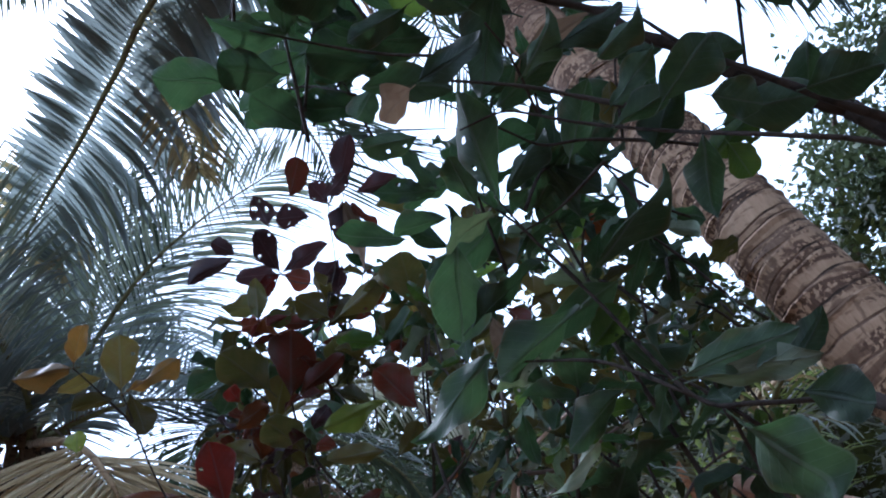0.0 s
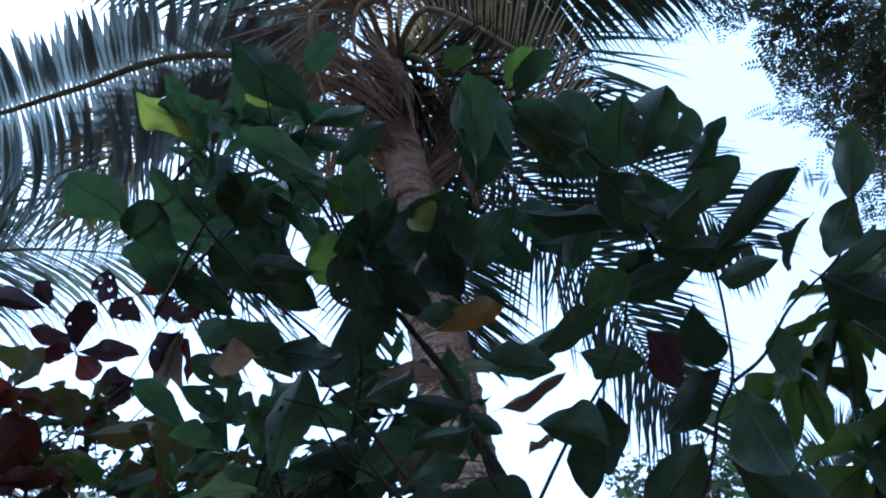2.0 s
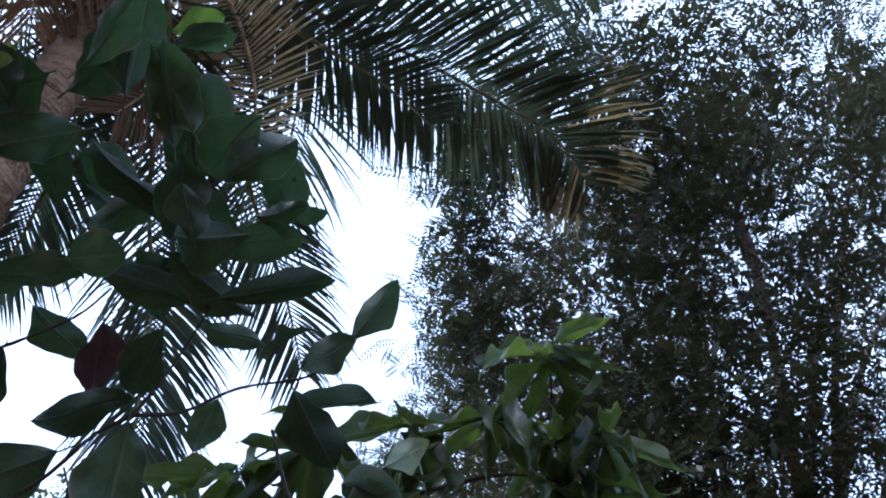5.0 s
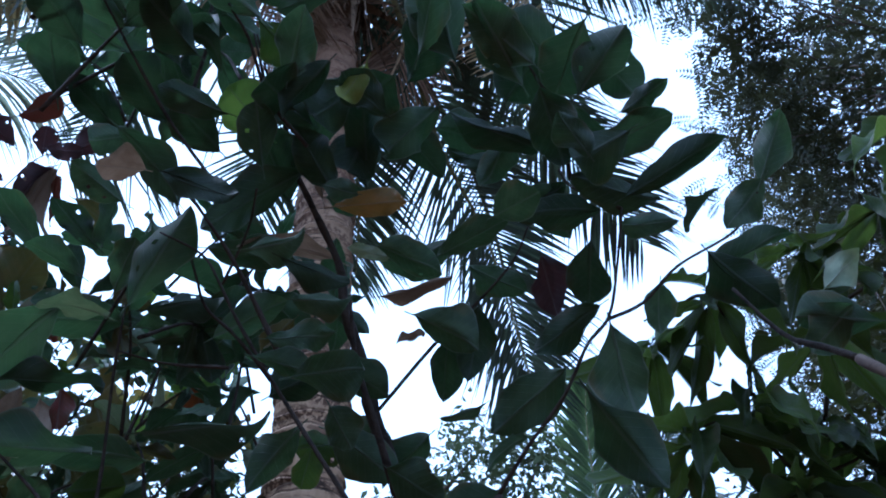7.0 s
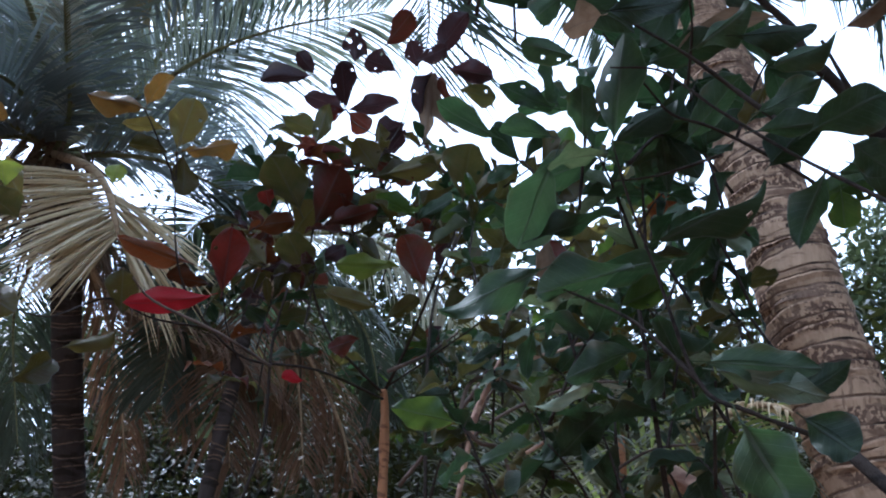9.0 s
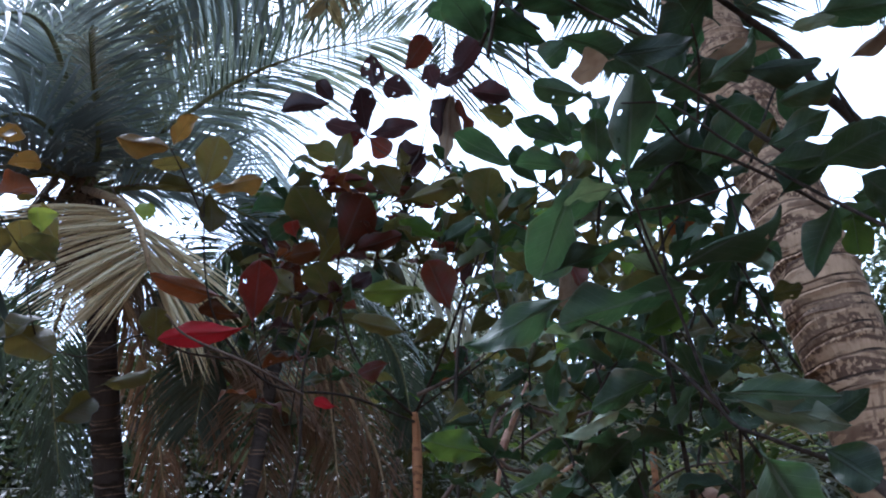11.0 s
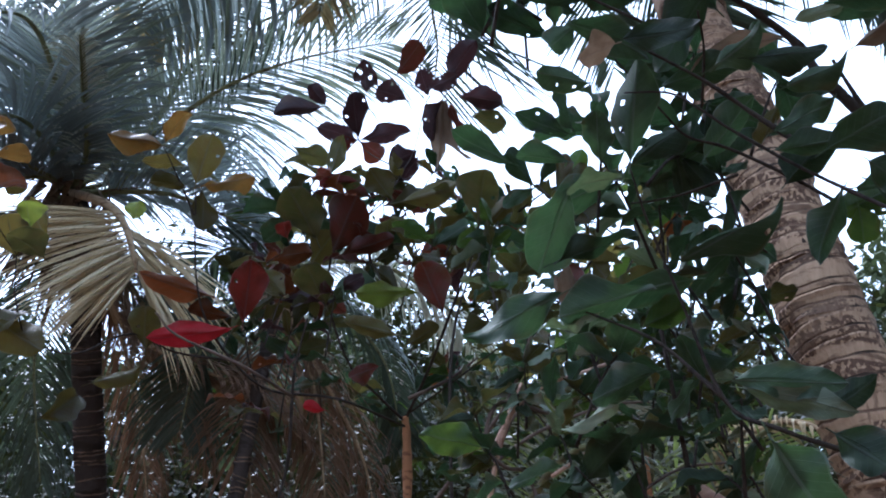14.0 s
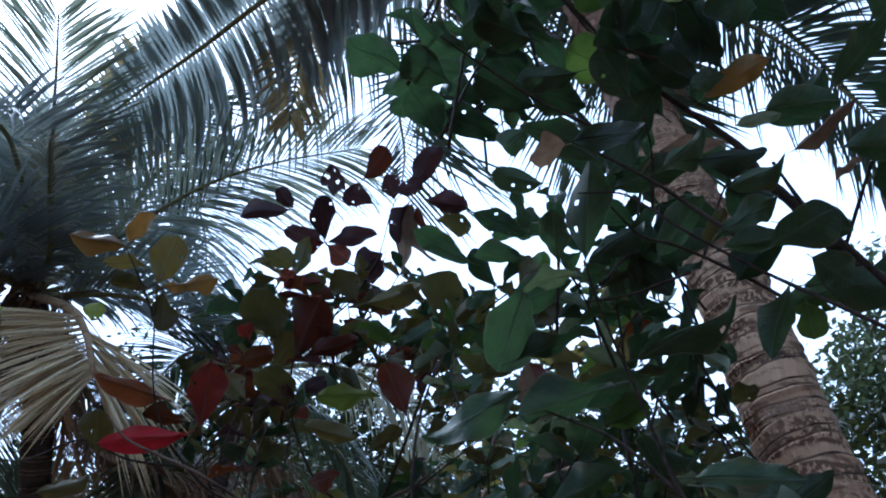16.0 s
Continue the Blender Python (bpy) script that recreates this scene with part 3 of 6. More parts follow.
frond(palm_a, [TOP, (0.124, 1.966, 5.788), (-0.074, 1.960, 5.548), (-0.040, 2.080, 5.326), (0.111, 2.265, 5.124), (0.311, 2.420, 4.978)], 0.50, PALM_BROWN, DRY_RACHIS, pairs=120, seed=6, hang=0.6, wide=0.013, label="dead brown frond folded over beside the trunk", start=0.16, gap=0.06)
frond(palm_a, [TOP, (0.444, 1.958, 5.804), (0.700, 1.900, 5.657), (0.973, 1.907, 5.461), (1.177, 1.970, 5.284), (1.292, 2.034, 5.167)], 0.36, PALM_STRAW, DRY_RACHIS, pairs=62, seed=7, hang=0.35, wide=0.015, lean=-0.55, label="half-dry frond with tan leaflets", start=0.14, gap=0.05)
frond(palm_a, [TOP, (0.26, 2.00, 5.86), (0.13, 1.93, 5.62), (0.16, 2.04, 5.38), (0.30, 2.16, 5.22)], 0.42, PALM_BROWN, DRY_RACHIS, pairs=66, seed=8, hang=0.8, wide=0.012, label="dead brown frond folded over beside the trunk", start=0.2, gap=0.1)
frond(palm_a, [TOP, (0.52, 2.20, 5.86), (0.72, 2.26, 5.66), (0.80, 2.36, 5.38), (0.80, 2.46, 5.12)], 0.42, PALM_DEAD, DRY_RACHIS, pairs=90, seed=18, hang=0.8, wide=0.012, label="dead brown frond folded over beside the trunk", start=0.2, gap=0.1)
frond(palm_a, [TOP, (0.727, 2.798, 5.438), (0.915, 3.176, 5.384), (1.125, 3.507, 5.191), (1.226, 3.677, 4.997)], 0.5, PALM_GREEN, seed=101, hang=0.25, pairs=64)
frond(palm_a, [TOP, (0.979, 2.143, 5.570), (1.515, 2.281, 5.381), (1.947, 2.332, 5.193), (2.355, 2.399, 4.939)], 0.55, PALM_GREEN, seed=102, hang=0.8, pairs=80)
frond(palm_a, [TOP, (1.274, 2.720, 5.532), (1.801, 3.093, 5.359), (2.122, 3.357, 5.130), (2.428, 3.594, 4.872)], 0.5, PALM_GREEN, seed=103, hang=0.3, pairs=80)
frond(palm_a, [TOP, (0.6, 2.2, 6.2), (1.3, 2.3, 6.9), (2.2, 3.2, 6.7)], 0.75, PALM_GREEN, seed=9, hang=0.45, pairs=70)
frond(palm_a, [TOP, (-0.631, 2.500, 5.628), (-0.993, 2.852, 5.425), (-1.141, 3.216, 5.089)], 0.36, PALM_TAN, seed=10, hang=0.35, pairs=46, wide=0.034, label="short tan-leaved frond")
frond(palm_a, [TOP, (-0.728, 2.968, 5.674), (-1.288, 3.431, 5.533), (-1.820, 3.665, 5.500), (-2.264, 3.918, 5.288)], 0.62, PALM_GREEN, seed=15, hang=1.4, pairs=70, label="frond with straight hanging leaflets")
frond(palm_a, [TOP, (0.3, 2.0, 6.2), (0.0, 1.2, 7.0), (-0.5, 0.2, 7.2)], 0.75, PALM_GREEN, seed=11, hang=0.4, pairs=70)
frond(palm_a, [TOP, (0.5, 2.0, 6.2), (0.9, 1.2, 6.8), (1.6, 0.4, 6.9)], 0.75, PALM_GREEN, seed=12, hang=0.45, pairs=70)
frond(palm_a, [TOP, (-0.541, 1.958, 5.908), (-1.080, 1.956, 5.975), (-1.678, 2.047, 6.032)], 0.6, PALM_GREEN, seed=13, hang=0.5, pairs=80, wide=0.036)
frond(palm_a, [TOP, (0.752, 2.518, 5.618), (0.515, 3.279, 5.714), (0.434, 3.491, 5.541), (0.554, 3.865, 5.179)], 0.5, PALM_GREEN, seed=14, hang=0.25, pairs=60)

# ---- palm with a broken dry frond ----
BTOP = Vector((-2.891, 3.934, 4.386))
palm_b = thing("coconut_palm", (-2.32, 6.07, 0.0), "dark-trunked palm with shaggy dead fronds under its crown", "palm tree", "coconut palms")
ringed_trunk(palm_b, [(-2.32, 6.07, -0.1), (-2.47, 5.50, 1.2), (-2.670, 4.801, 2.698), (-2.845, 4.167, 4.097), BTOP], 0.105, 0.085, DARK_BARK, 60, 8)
fibre_sheath(palm_b, BTOP - Vector((0, 0, 0.35)), (0, 0, 1), 0.16, 0.5, 9)
frond(palm_b, [BTOP, (-2.565, 3.547, 4.447), (-2.467, 3.221, 4.630), (-2.357, 2.925, 4.758), (-2.253, 2.648, 4.911), (-2.13, 2.36, 5.02)], 0.62, PALM_GREY_HAZE, pairs=90, seed=21, hang=0.3, wide=0.016, label="upright grey-green frond")
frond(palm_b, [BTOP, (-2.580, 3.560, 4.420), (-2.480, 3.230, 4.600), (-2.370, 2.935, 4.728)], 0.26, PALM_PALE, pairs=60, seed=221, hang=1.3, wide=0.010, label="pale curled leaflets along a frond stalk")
frond(palm_b, [BTOP, (-2.342, 3.779, 4.714), (-1.818, 3.615, 4.950), (-1.356, 3.567, 5.101), (-0.783, 3.553, 5.194)], 0.75, PALM_GREY_HAZE, RACHIS, pairs=96, wide=0.018, seed=22, hang=0.75, label="arching grey-green frond with hanging leaflets")
frond(palm_b, [BTOP, (-2.325, 4.039, 4.440), (-1.977, 4.169, 4.371), (-1.556, 4.353, 4.221)], 0.5, PALM_HAZE, pairs=60, seed=23, hang=0.45)
frond(palm_b, [BTOP, (-2.675, 3.296, 4.620), (-2.556, 2.825, 4.675), (-2.529, 2.537, 4.454), (-2.618, 2.453, 4.086)], 0.8, PALM_HAZE, pairs=76, seed=24, hang=0.6, wide=0.024)
frond(palm_b, [BTOP, (-2.777, 3.390, 4.409), (-2.823, 3.100, 4.303), (-3.022, 3.010, 3.947)], 0.8, PALM_HAZE, pairs=70, seed=25, hang=0.55, wide=0.024)
frond(palm_b, [BTOP, (-2.572, 4.016, 4.980), (-2.362, 4.071, 5.417), (-2.220, 4.435, 5.449), (-2.238, 4.868, 5.079)], 0.8, PALM_HAZE, pairs=70, seed=26, hang=0.6)
frond(palm_b, [BTOP, (-2.991, 3.765, 4.071), (-3.124, 3.687, 3.758), (-3.186, 3.745, 3.250)], 0.6, PALM_GREEN, pairs=60, seed=27, hang=0.5)
frond(palm_b, [BTOP, (-2.313, 4.129, 4.708), (-2.028, 4.347, 4.652), (-1.847, 4.677, 4.294)], 0.6, PALM_HAZE, pairs=60, seed=28, hang=0.5)
dry_fan(palm_b, [BTOP, (-2.424, 3.563, 4.064), (-2.239, 3.496, 3.953), (-2.103, 3.473, 3.824), (-2.016, 3.502, 3.657), (-1.990, 3.550, 3.560)], 0.86, 170, 29)
frond(palm_b, [BTOP, (-2.677, 4.036, 4.485), (-2.469, 3.939, 4.981), (-2.268, 3.837, 5.400), (-1.984, 3.858, 5.707)], 0.8, PALM_HAZE, pairs=80, seed=121, hang=0.5, thick=0.04)
frond(palm_b, [BTOP, (-2.952, 3.839, 4.637), (-2.960, 3.591, 4.905), (-2.930, 3.248, 5.253)], 0.5, PALM_HAZE, pairs=150, seed=122, hang=0.4, wide=0.016)
frond(palm_b, [BTOP, (-3.068, 3.890, 4.639), (-3.221, 3.673, 4.906), (-3.295, 3.432, 5.236)], 0.5, PALM_HAZE, pairs=150, seed=123, hang=0.4, wide=0.016)
frond(palm_b, [BTOP, (-2.956, 3.957, 4.680), (-2.953, 3.881, 4.956), (-2.976, 3.667, 5.323)], 0.5, PALM_HAZE, pairs=150, seed=124, hang=0.5, wide=0.016)
frond(palm_b, [BTOP, (-2.835, 3.575, 4.283), (-2.888, 3.270, 4.195), (-3.009, 3.065, 4.079), (-3.134, 2.966, 3.911)], 0.62, PALM_HAZE, pairs=90, seed=231, hang=0.5, wide=0.022)
frond(palm_b, [BTOP, (-2.897, 3.657, 4.304), (-3.010, 3.507, 4.151), (-3.198, 3.444, 3.970), (-3.312, 3.444, 3.788)], 0.55, PALM_HAZE, pairs=90, seed=232, hang=0.6, wide=0.020)
# skirt of dead fronds
frond(palm_b, [BTOP, (-2.475, 4.302, 3.862), (-2.219, 4.521, 3.480), (-1.940, 4.736, 2.964)], 0.5, PALM_DEAD, DRY_RACHIS, pairs=110, seed=30, hang=1.1, wide=0.013, label="dead brown frond hanging in a skirt")
frond(palm_b, [BTOP, (-2.510, 4.244, 3.675), (-2.211, 4.287, 3.457), (-1.657, 4.531, 3.287), (-1.349, 4.733, 3.066)], 0.5, PALM_DEAD, DRY_RACHIS, pairs=130, wide=0.016, seed=31, hang=1.1, label="dead brown frond hanging in a skirt")
frond(palm_b, [BTOP, (-2.644, 4.171, 3.882), (-2.439, 4.590, 3.283), (-2.303, 4.857, 2.646)], 0.5, PALM_DEAD, DRY_RACHIS, pairs=110, seed=33, hang=1.1, wide=0.013, label="dead brown frond hanging in a skirt")

frond(palm_b, [BTOP, (-2.636, 4.385, 3.995), (-2.363, 4.669, 3.790), (-2.032, 4.918, 3.640), (-1.784, 5.129, 3.390)], 0.6, PALM_GREEN, pairs=130, seed=131, hang=1.0, wide=0.014)
frond(palm_b, [BTOP, (-3.034, 4.285, 3.876), (-3.170, 4.499, 3.493), (-3.062, 4.823, 2.771)], 0.6, PALM_GREEN, pairs=130, seed=132, hang=0.9, wide=0.014)

# ---- third palm behind the red-leaved tree ----
CTOP = Vector((-1.562, 4.426, 4.095))
palm_c = thing("coconut_palm", (CTOP.x, CTOP.y, 0.0), "farther palm with pale drooping fronds and dead brown skirt", "palm tree", "coconut palms")
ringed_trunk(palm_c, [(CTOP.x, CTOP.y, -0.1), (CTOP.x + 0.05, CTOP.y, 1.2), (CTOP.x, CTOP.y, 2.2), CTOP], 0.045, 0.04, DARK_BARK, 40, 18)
frond(palm_c, [CTOP, (-1.205, 4.089, 3.935), (-0.863, 3.997, 3.882), (-0.594, 4.014, 3.770), (-0.377, 4.091, 3.600), (-0.233, 4.210, 3.390)], 0.46, PALM_PALE, pairs=58, seed=41, hang=1.5, label="pale drooping frond", wide=0.018, lean=0.3, start=0.2)
frond(palm_c, [CTOP, (-1.257, 4.503, 3.915), (-0.888, 4.634, 3.572), (-0.755, 4.834, 3.130)], 0.48, PALM_GREEN, pairs=60, seed=42, hang=0.9)
frond(palm_c, [CTOP, (-1.750, 4.328, 3.846), (-1.911, 4.280, 3.446), (-1.983, 4.410, 3.003)], 0.48, PALM_GREEN, pairs=60, seed=43, hang=0.9)
frond(palm_c, [CTOP, (-1.354, 4.474, 3.590), (-1.237, 4.606, 3.200), (-1.158, 4.777, 2.706)], 0.48, PALM_DEAD, DRY_RACHIS, pairs=78, seed=44, hang=1.1, wide=0.013, label="dead brown frond hanging in a skirt")
frond(palm_c, [CTOP, (-1.547, 4.433, 3.503), (-1.610, 4.494, 3.096), (-1.557, 4.638, 2.670)], 0.48, PALM_DEAD, DRY_RACHIS, pairs=78, seed=45, hang=1.1, wide=0.013, label="dead brown frond hanging in a skirt")
frond(palm_c, [CTOP, (-1.376, 4.292, 3.658), (-0.957, 4.551, 3.008), (-0.822, 4.688, 2.625)], 0.48, PALM_DEAD, DRY_RACHIS, pairs=66, seed=46, hang=1.0, wide=0.013, label="dead brown frond hanging in a skirt")
frond(palm_c, [CTOP, (-1.836, 4.378, 4.209), (-2.057, 4.428, 4.207), (-2.319, 4.532, 3.889)], 0.5, PALM_GREEN, pairs=60, seed=47, hang=0.8)
# low fronds of a stemless young palm between the shrubs
palm_e = thing("young_palm", (0.288, 3.806, 1.258), "young palm with pale arching leaflets in the undergrowth", "palm tree")
frond(palm_e, [(0.288, 3.806, 1.258), (0.305, 3.157, 2.300), (0.300, 2.789, 2.508), (0.422, 2.568, 2.522)], 0.34, PALM_PALE, pairs=44, seed=51, hang=0.6, wide=0.010)
frond(palm_e, [(0.288, 3.806, 1.258), (0.571, 3.536, 2.386), (0.789, 3.350, 2.602), (0.996, 3.342, 2.491)], 0.4, PALM_SUNLIT, pairs=40, seed=52, hang=0.6)
frond(palm_e, [(0.288, 3.806, 1.258), (0.473, 3.174, 2.191), (0.543, 3.003, 2.457), (0.451, 2.880, 2.537), (0.279, 2.895, 2.504)], 0.34, PALM_GREY_HAZE, pairs=40, seed=53, hang=0.7, wide=0.012)
frond(palm_e, [(0.288, 3.806, 1.258), (0.742, 3.157, 2.120), (0.832, 2.965, 2.446), (0.924, 2.806, 2.546), (1.081, 2.768, 2.530)], 0.34, PALM_SUNLIT, pairs=40, seed=54, hang=0.6, wide=0.014)
frond(palm_e, [(0.288, 3.806, 1.258), (0.114, 2.984, 2.114), (0.173, 2.648, 2.269), (0.313, 2.424, 2.337), (0.456, 2.331, 2.277)], 0.3, PALM_GREY_HAZE, pairs=44, seed=55, hang=0.7, wide=0.009)
frond(palm_e, [(0.288, 3.806, 1.258), (0.578, 2.979, 2.089), (0.672, 2.630, 2.234), (0.776, 2.384, 2.292), (0.873, 2.277, 2.205)], 0.3, PALM_GREY_HAZE, pairs=44, seed=56, hang=0.7, wide=0.009)
frond(palm_e, [(0.288, 3.806, 1.258), (0.189, 3.058, 2.276), (0.248, 2.682, 2.510), (0.405, 2.445, 2.564), (0.566, 2.353, 2.489)], 0.3, PALM_SUNLIT, pairs=44, seed=57, hang=0.6, wide=0.010)
frond(palm_e, [(0.288, 3.806, 1.258), (0.790, 3.239, 2.499), (0.912, 2.878, 2.562), (0.976, 2.712, 2.526), (1.035, 2.612, 2.449)], 0.17, PALM_STRAW, DRY_RACHIS, pairs=46, seed=58, hang=1.1, wide=0.012, start=0.45, label="dry straw-coloured frond")

# ---- young palm against the sky ----
DB = (5.149, 6.296, 5.430)
palm_d = thing("coconut_palm", (DB[0], DB[1], 0.0), "distant coconut palm with green fronds and dry tan skirt", "palm tree", "coconut palms")
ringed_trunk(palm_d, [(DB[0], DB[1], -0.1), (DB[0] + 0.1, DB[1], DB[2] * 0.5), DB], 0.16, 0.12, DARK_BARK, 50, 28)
frond(palm_d, [DB, (4.964, 6.147, 5.663), (4.718, 5.998, 6.129), (4.450, 5.773, 6.638), (4.311, 5.599, 6.930)], 0.5, PALM_YOUNG, pairs=90, seed=61, wide=0.034, hang=0.2, lean=0.7, label="upright green frond")
frond(palm_d, [DB, (5.105, 5.866, 5.693), (5.211, 5.473, 5.885), (5.425, 5.059, 5.737), (5.663, 4.960, 5.332)], 0.6, PALM_GREEN, pairs=90, seed=62, wide=0.034, hang=0.8)
frond(palm_d, [DB, (4.892, 6.370, 5.622), (4.635, 6.500, 5.913), (4.448, 6.955, 5.812)], 0.55, PALM_YOUNG, pairs=80, seed=63, wide=0.034, hang=0.6)
frond(palm_d, [DB, (5.342, 6.280, 6.083), (5.438, 5.969, 6.749), (5.742, 5.637, 7.149)], 0.55, PALM_GREEN, pairs=90, seed=64, wide=0.034, hang=0.5)
frond(palm_d, [DB, (5.041, 5.698, 5.373), (5.069, 5.208, 5.169), (5.237, 5.061, 4.678)], 0.55, PALM_YOUNG, pairs=80, seed=65, wide=0.034, hang=0.7)
frond(palm_d, [DB, (4.989, 5.966, 5.475), (5.020, 5.771, 5.290), (5.147, 5.732, 4.945)], 0.4, PALM_DRY, DRY_RACHIS, pairs=70, seed=66, hang=0.9, wide=0.03, label="dry tan frond bent over the crown")
frond(palm_d, [DB, (4.862, 6.091, 5.436), (4.642, 6.113, 5.216), (4.587, 6.237, 4.826)], 0.4, PALM_DRY, DRY_RACHIS, pairs=70, seed=67, hang=0.9, wide=0.03, label="dry tan frond bent over the crown")

# ---- feathery-leaved tree, lance-leaved sapling, distant trees ----
def limb(tree, points, r0, r1, mat, name="limb"):
    return stem(tree, points, r0, r1, mat, name)


def unit(a):
    return a / np.maximum(1e-9, np.linalg.norm(a, axis=-1, keepdims=True))


def cloud_places(rg, centres, count):
    c = np.array([q[0] for q in centres])
    rad = np.array([q[1] for q in centres])
    pick = rg.integers(0, len(centres), count)
    return c[pick] + np.clip(rg.normal(0, 1, (count, 3)), -1.5, 1.5) * (1, 1, 0.85) * rad[pick, None] * 0.5


def feather_cloud(centres, count, leaf_len, leaflet, seed, pairs=6):
    """Many feather-shaped compound leaves, in sprays about the centres: vertices and faces."""
    rg = np.random.default_rng(seed)
    p = cloud_places(rg, centres, count)
    d = unit(np.stack([rg.uniform(-1, 1, count), rg.uniform(-1, 1, count), rg.uniform(-0.9, 0.35, count)], 1))
    s = unit(np.cross(d, np.stack([rg.uniform(-0.4, 0.4, count), rg.uniform(-0.4, 0.4, count), np.ones(count)], 1)))
    ln = leaf_len * rg.uniform(0.7, 1.25, count)[:, None]
    rows = []
    for i in range(pairs):
        f = (i + 1) / pairs
        q = p + d * ln * f + np.array((0, 0, -0.12)) * ln * f * f
        for sg in (-1, 1):
            keep = rg.random(count) > 0.1
            e = unit(s * sg + d * 0.45)
            size = leaflet * (0.7 + 0.5 * math.sin(math.pi * f))
            w = d * size * 0.21
            rows.append(np.stack([q, q + e * size * 0.5 + w, q + e * size, q + e * size * 0.5 - w], 1)[keep])
    return quads(np.concatenate(rows))


def quads(corners):
    n = len(corners)
    return corners.reshape(-1, 3), np.arange(4 * n).reshape(n, 4)


def leaf_cloud(centres, count, size, seed, droop=0.3, slim=0.4):
    """Many small pointed leaves in clumps about the centres: vertices and faces."""
    rg = np.random.default_rng(seed)
    p = cloud_places(rg, centres, count)
    d = unit(np.stack([rg.uniform(-1, 1, count), rg.uniform(-1, 1, count), rg.uniform(-0.8, 0.6, count) - droop], 1))
    s = unit(np.cross(d, np.stack([rg.uniform(-0.8, 0.8, count), rg.uniform(-0.8, 0.8, count), np.ones(count)], 1)))
    L = size * rg.uniform(0.6, 1.3, count)[:, None]
    n = np.cross(d, s) * L * 0.1
    a, b = d * L * 0.45 + n, s * L * slim * 0.5
    return quads(np.stack([p, p + a + b, p + d * L, p + a - b], 1))


def foliage(name, cloud, mat, plant, label):
    verts, faces = cloud
    me = bpy.data.meshes.new(name)
    me.vertices.add(len(verts))
    me.vertices.foreach_set("co", (verts - np.array(plant.location)).astype(np.float32).ravel())
    me.loops.add(faces.size)
    me.loops.foreach_set("vertex_index", faces.astype(np.int32).ravel())
    me.polygons.add(len(faces))
    me.polygons.foreach_set("loop_start", np.arange(0, faces.size, 4, dtype=np.int32))
    me.update(calc_edges=True)
    me.materials.append(mat)
    return part(name, me, plant, label, "stuff")


# tall feathery tree
feather = thing("feathery_tree", (6.4, 1.2, 0.0), "tall tree with dense feathery dark green foliage", "tree")
limb(feather, [(6.4, 1.2, -0.1), (6.3, 1.2, 1.5), (6.1, 1.1, 3.0), (5.9, 1.0, 4.4)], 0.20, 0.14, BROWN_BARK, "trunk")
fr = random.Random(77)
MID, RAD = Vector((6.8, 0.1, 7.3)), Vector((3.6, 4.6, 4.0))
spots, inner = [], []
for k in range(22):
    a, el = fr.uniform(1.2, 5.1), fr.uniform(-0.7, 1.2)
    q = fr.uniform(0.7, 0.95)
    e0 = MID + Vector((RAD.x * math.cos(a) * math.cos(el), RAD.y * math.sin(a) * math.cos(el), RAD.z * math.sin(el))) * q
    s0 = Vector((6.3, 1.2, 2.2)).lerp(Vector((5.9, 1.0, 4.4)), fr.random())
    mid = s0.lerp(e0, 0.5) + Vector((fr.uniform(-0.3, 0.3), fr.uniform(-0.3, 0.3), fr.uniform(0.1, 0.5)))
    limb(feather, [s0, mid, e0], 0.06, 0.012, BROWN_BARK)
    for m in range(4):
        w0 = mid.lerp(e0, fr.random())
        w1 = w0 + Vector((fr.uniform(-1, 1), fr.uniform(-1, 1), fr.uniform(-0.5, 0.6))) * 0.9
        limb(feather, [w0, w0.lerp(w1, 0.5) + Vector((0, 0, 0.1)), w1], 0.018, 0.005, BROWN_BARK, "branch")
        spots.append((tuple(w1), 0.7))
        inner.append((tuple(w0), 0.8))
tufts, tries = [], 0
while len(tufts) < 250:
    near = len(tufts) < 195
    a, b = fr.uniform(1.3, 5.0) if near else fr.uniform(-1.3, 1.3), fr.uniform(-1, 1)
    q = math.sqrt(1 - b * b)
    e0 = MID + Vector((RAD.x * q * math.cos(a), RAD.y * q * math.sin(a), RAD.z * b)) * fr.uniform(0.8, 1.0)
    e0.x += 0.38 * max(0.0, 7.0 - e0.z)
    if near and any((e0 - c).length < 0.55 for c in tufts):
        e0 = None
    if e0 is None:
        tries += 1
        if tries < 40:
            continue
        e0 = MID + Vector((RAD.x * 0.9, 0, 0))
    tries = 0
    tufts.append(e0)
    spots.append((tuple(e0), fr.uniform(0.35, 0.62)))
    inner.append((tuple(MID.lerp(e0, 0.95)), 0.42))
for c in ((2.513, 1.023, 8.056), (2.720, 0.450, 7.825), (3.002, 0.013, 7.502), (3.369, -0.218, 7.094), (2.574, -0.221, 7.862), (3.171, 0.822, 7.839)):
    spots += [(c, 1.0)] * 4
    inner += [(c, 0.9)] * 3
for c in ((2.817, 1.858, 7.652), (3.241, 2.095, 7.397), (3.734, 2.245, 6.954), (2.566, 1.604, 7.914)):
    spots += [(c, 0.45)] * 3
    inner += [(c, 0.3)]
for c in ((4.341, 0.687, 5.792), (4.501, 1.243, 5.526), (4.510, 0.802, 5.164), (4.677, 1.774, 5.607), (4.210, 0.639, 6.308)):
    spots += [(c, 1.1)] * 5
    inner += [(c, 1.1)] * 5
limb(feather, [(6.1, 1.1, 3.0), (3.808, 0.096, 6.619), (3.602, 0.523, 6.975), (3.162, 1.116, 7.252)], 0.05, 0.014, BROWN_BARK)
tv, tf = [], []
